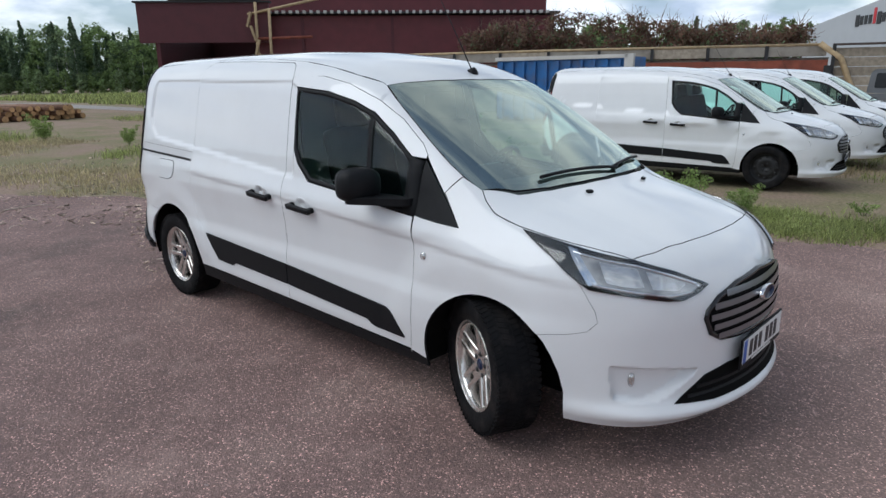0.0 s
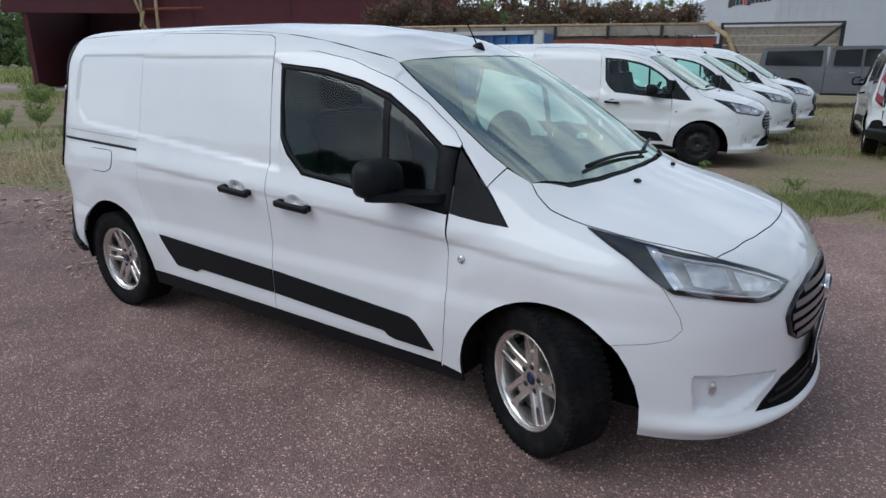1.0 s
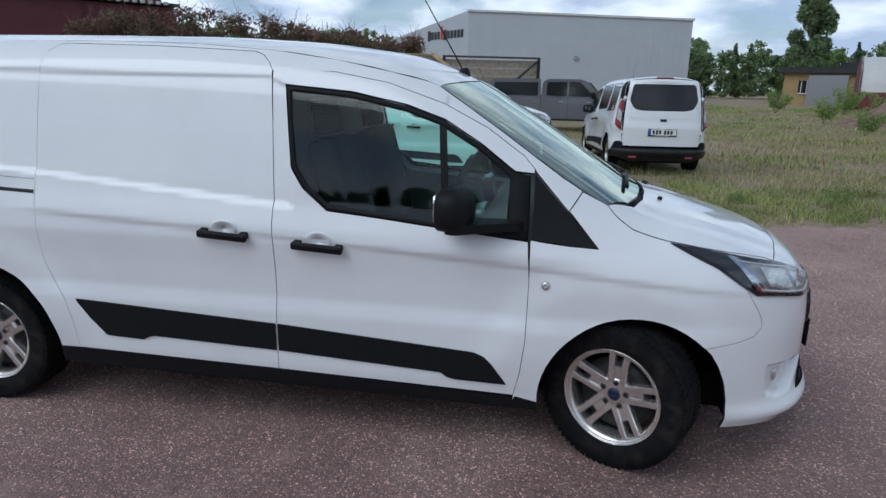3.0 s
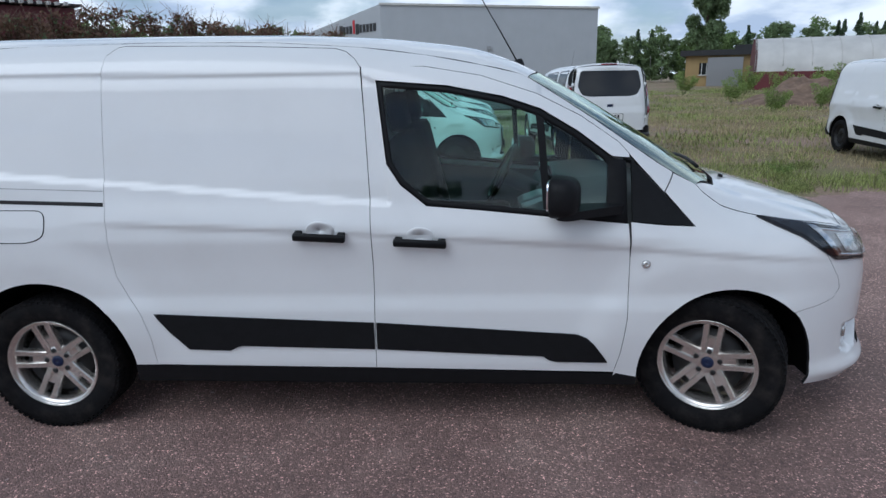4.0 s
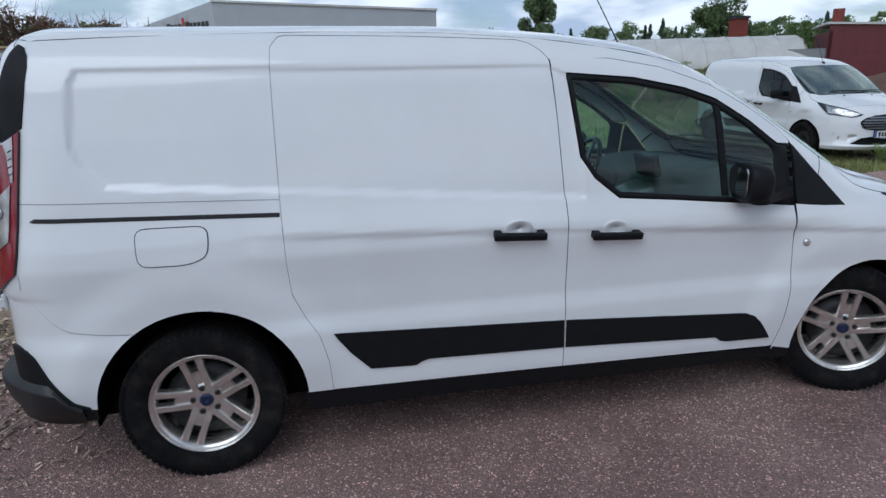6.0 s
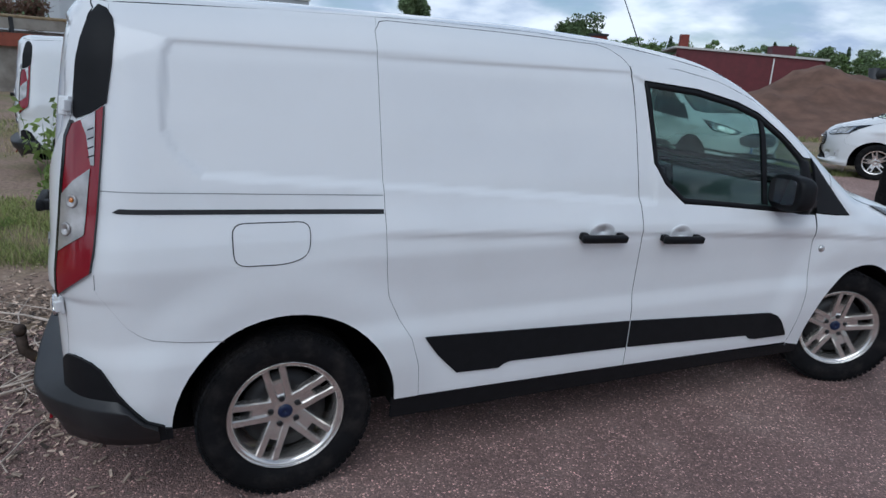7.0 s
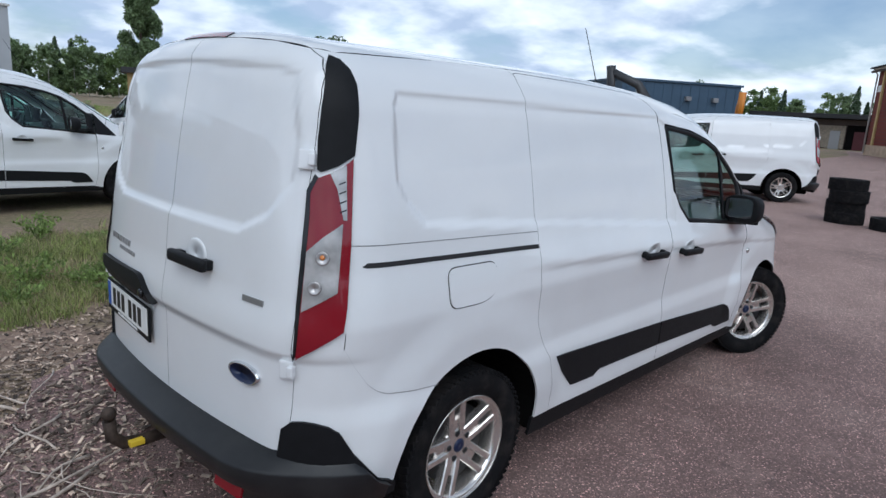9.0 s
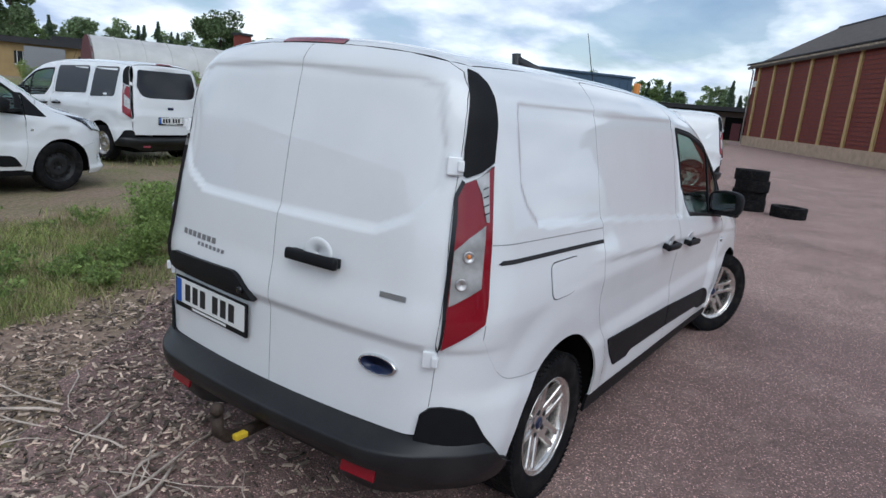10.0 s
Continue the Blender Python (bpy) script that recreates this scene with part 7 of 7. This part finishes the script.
def soil_heap(name, x, y, r, h, mat, seed, label):
    bm = bmesh.new()
    n = 46
    grid = {}
    for i in range(n + 1):
        for j in range(n + 1):
            u, v = (i / n - 0.5) * 2, (j / n - 0.5) * 2
            d = math.hypot(u, v)
            nz = noise.fractal(Vector((u * 2.2, v * 2.2, seed)), 1.0, 2.0, 4)
            fine_n = noise.fractal(Vector((u * 11, v * 11, seed)), 1.0, 2.0, 3)
            z = h * max(0.0, 1 - d ** 1.35) * (1 + 0.45 * nz) + 0.06 * h * fine_n * max(0.0, 1.05 - d) - 0.05
            grid[i, j] = bm.verts.new((x + u * r, y + v * r * 0.7, z))
    for i in range(n):
        for j in range(n):
            bm.faces.new((grid[i, j], grid[i + 1, j], grid[i + 1, j + 1], grid[i, j + 1])).smooth = True
    tagged(part(name, bm, mat), label, "heap")


SOIL = material("brown_soil", (0.15, 0.085, 0.06), 0.95, vary=0.3, vary_scale=1.5, bump=0.8, bump_scale=5, dirt=(0.10, 0.06, 0.045, 0.6), dirt_scale=0.6)


def log_pile():
    top = empty("log_pile", pose(-33, 7.0, -0.03, 0, 0, 12))
    rgn = np.random.default_rng(81)
    bark = material("log_bark", (0.22, 0.12, 0.075), 0.9, vary=0.3, vary_scale=4, rnd=0.3)
    cut = material("cut_wood", (0.50, 0.30, 0.14), 0.8, vary=0.2, vary_scale=8, rnd=0.25)
    for k in range(44):
        row = 0 if k < 16 else 1 if k < 31 else 2 if k < 44 else 3 if k < 55 else 4 if k < 64 else 5
        first = (0, 16, 31, 44, 55, 64)[row]
        y = -2.4 + (k - first) * 0.30 + row * 0.15 + rgn.normal(0, 0.07)
        z = 0.14 + row * 0.22
        x0 = 1.6 + rgn.normal(0, 0.35)
        r = 0.11 + 0.05 * rgn.random()
        lg = part("log", tube([(x0, y, z), (x0 - 2.5, y + 0.05, z), (x0 - 5.0, y + rgn.normal(0, 0.1), z)], r, 9), [bark, cut], top)
        for f in lg.data.polygons:
            if abs(f.normal.x) > 0.9:
                f.material_index = 1
    tagged(top, "pile of cut pine logs with pale ends", "logs")


def excavator(at, arm_up, cab_col, arm_col):
    top = empty("excavator", at)
    black = STEEL_BLACK
    for y in (-1.2, 1.2):
        part("track", prism([(-1.9, 0.15), (-1.6, 0), (1.6, 0), (1.9, 0.15), (2.0, 0.5), (1.7, 0.85), (-1.7, 0.85), (-2.0, 0.5)], 0.6, (0, y - 0.3, 0)), black, top)
    piece("house", (2.6, 2.6, 1.1), (-0.6, 0, 1.75), cab_col, top, 0.08)
    piece("counterweight", (0.8, 2.5, 1.2), (-2.1, 0, 1.75), black, top, 0.15)
    cab = piece("cab", (1.3, 1.0, 1.7), (0.7, 0.75, 2.2), cab_col, top, 0.08)
    piece("cab_window", (1.1, 1.04, 0.9), (0.72, 0.75, 2.45), PANE_DARK, cab, 0.03)
    boom = [(0.7, -0.2, 1.7), (0.9, -0.2, 3.3), (1.8, -0.2, 4.6), (3.9, -0.2, 5.5)] if arm_up else [(0.9, -0.2, 1.7), (2.2, -0.2, 3.3), (3.6, -0.2, 3.6), (5.2, -0.2, 3.2)]
    part("boom", tube(boom, 0.48, 6, taper=0.75), arm_col, top)
    tip = boom[-1]
    part("stick", tube([(tip[0] + 0.2, -0.2, tip[2] + 0.5), (tip[0], -0.2, tip[2] - 1.6), (tip[0] - 0.5, -0.2, tip[2] - 3.0 if arm_up else 1.3)], 0.40, 6, taper=0.7), arm_col, top)
    part("ram", tube([(1.3, -0.2, 1.9), tuple(Vector(boom[2]) + Vector((0.1, 0, -0.3)))], 0.09, 6), CHROME, top)
    part("bucket", prism([(-0.7, -1.2), (0.3, -1.2), (0.4, -0.3), (-0.2, 0.0), (-0.6, -0.5)], 1.2, (tip[0] - 0.4, -0.8, tip[2] - 2.8 if arm_up else 1.2)), black, top)
    return top


def pickup():
    """A crew-cab pickup with a canopy: x ahead from the rear."""
    top = empty("pickup_truck", pose(0.5, 21.4, 0, 0, 0, 1))
    body_line = [(0.0, 0.60), (0.02, 1.12), (2.05, 1.16), (4.05, 1.18), (4.35, 1.17), (5.55, 1.08), (5.78, 0.98), (5.85, 0.62), (5.6, 0.42), (0.2, 0.45)]
    bm = prism(rounded(body_line, 0.07), 1.94, (0, 0, 0))
    part("body", bm, GREY_PAINT, top)
    cab = [(2.02, 1.14), (2.08, 1.80), (2.25, 1.90), (3.45, 1.90), (3.70, 1.82), (4.35, 1.17)]
    bm = prism(rounded(cab, 0.06), 1.66, (0, 0.14, 0))
    part("cab", bm, GREY_PAINT, top)
    canopy = [(0.02, 1.14), (0.10, 1.80), (0.22, 1.87), (1.98, 1.90), (2.0, 1.14)]
    part("canopy", prism(rounded(canopy, 0.06), 1.70, (0, 0.12, 0)), GREY_PAINT, top)
    for a, b in (((0.22, 1.75), 1.88), ((2.20, 1.78), 2.95)):
        w = part("side_window", prism(rounded([(a[0], 1.30), (a[0] + 0.03, a[1]), (b, a[1] + 0.02), (b, 1.28)], 0.05), 0.02, (0, 0.105, 0)), PANE_DARK, top)
    part("side_window", prism(rounded([(3.03, 1.28), (3.03, 1.80), (3.42, 1.80), (3.98, 1.27)], 0.05), 0.02, (0, 0.125, 0)), PANE_DARK, top)
    part("windscreen", prism([(3.78, 1.78), (4.30, 1.22), (4.34, 1.22), (3.82, 1.79)], 1.4, (0, 0.27, 0)), PANE_DARK, top)
    for x in (2.0, 3.0, 4.05):
        piece("door_seam", (0.012, 0.012, 0.95), (x, -0.003, 0.85), SEAL_SHADE, top)
    for x in (2.75, 3.78):
        piece("door_handle", (0.16, 0.03, 0.035), (x, -0.012, 1.08), BADGE_GREY, top, 0.005)
    piece("door_mirror", (0.14, 0.26, 0.24), (3.92, -0.10, 1.32), TRIM, top, 0.03)
    piece("running_board", (2.1, 0.2, 0.06), (3.0, 0.02, 0.42), TRIM, top, 0.01)
    for x in (1.15, 4.85):
        part("wheel_arch", prism(arch(x, 0, 180, 14, 0.50, 0.42), 0.03, (0, -0.012, 0)), DARK, top)
        for s, y in ((-1, 0.12), (1, 1.82)):
            wh = steel_wheel(top, (x, y, 0.39), 0.0, s, True)
            wh.scale = (1.2, 1.15, 1.2)
    piece("tail_lamp", (0.05, 0.12, 0.42), (0.02, 0.05, 0.92), LAMP_RED, top)
    tagged(top, "dark grey crew-cab pickup with a matching canopy", "pickup")


red_shed()
loading_ledge()
skip_container()
grey_hall()
yellow_building()
arched_hall()
red_hut()
barn()
blue_hall()
long_store()
soil_heap("soil_mound", 28.9, 17.9, 10.5, 2.5, SOIL, 1.3, "large heap of brown soil across the yard")
soil_heap("rubble_mound", 20.0, 31.2, 3.4, 1.35, material("rubble", (0.19, 0.13, 0.095), 0.95, vary=0.35, vary_scale=3, bump=0.9, bump_scale=9), 5.1, "small grey-brown rubble heap in the grass")
log_pile()
ORANGE_PAINT = material("machine_orange", (0.62, 0.22, 0.02), 0.45, vary=0.1)
MACHINE_YELLOW = material("machine_yellow", (0.60, 0.30, 0.03), 0.45, vary=0.1)
MACHINE_GREY = material("machine_grey", (0.045, 0.046, 0.05), 0.5, vary=0.2, vary_scale=3)
digger = excavator(pose(47.7, 22.7, -0.03, 0, 0, 117), True, MACHINE_YELLOW, MACHINE_GREY)
tagged(digger, "yellow tracked excavator with a raised dark boom", "excavator")
third = excavator(pose(51.5, 26.2, -0.03, 0, 0, 119), False, MACHINE_YELLOW, MACHINE_GREY)
tagged(third, "tracked excavator with a low grey boom behind soil", "excavator")
other = excavator(pose(56.4, 19.6, -0.03, 0, 0, 203) @ Matrix.Diagonal((0.76, 0.76, 0.76, 1)), True, ORANGE_PAINT, ORANGE_PAINT)
tagged(other, "orange tracked excavator by the blue hall", "excavator")
pickup()

# the far side of the yard stands a little round to the right of its survey lines
for ob in list(bpy.data.objects):
    c = ob.matrix_world.translation
    if ob.parent is None and ob.type in ("EMPTY", "MESH") and math.hypot(c.x, c.y + 3) > 25 and math.degrees(math.atan2(c.y + 3, c.x)) < 74:
        ob.matrix_world = pose(0, -3, 0, 0, 0, -1.5) @ pose(0, 3, 0) @ ob.matrix_world
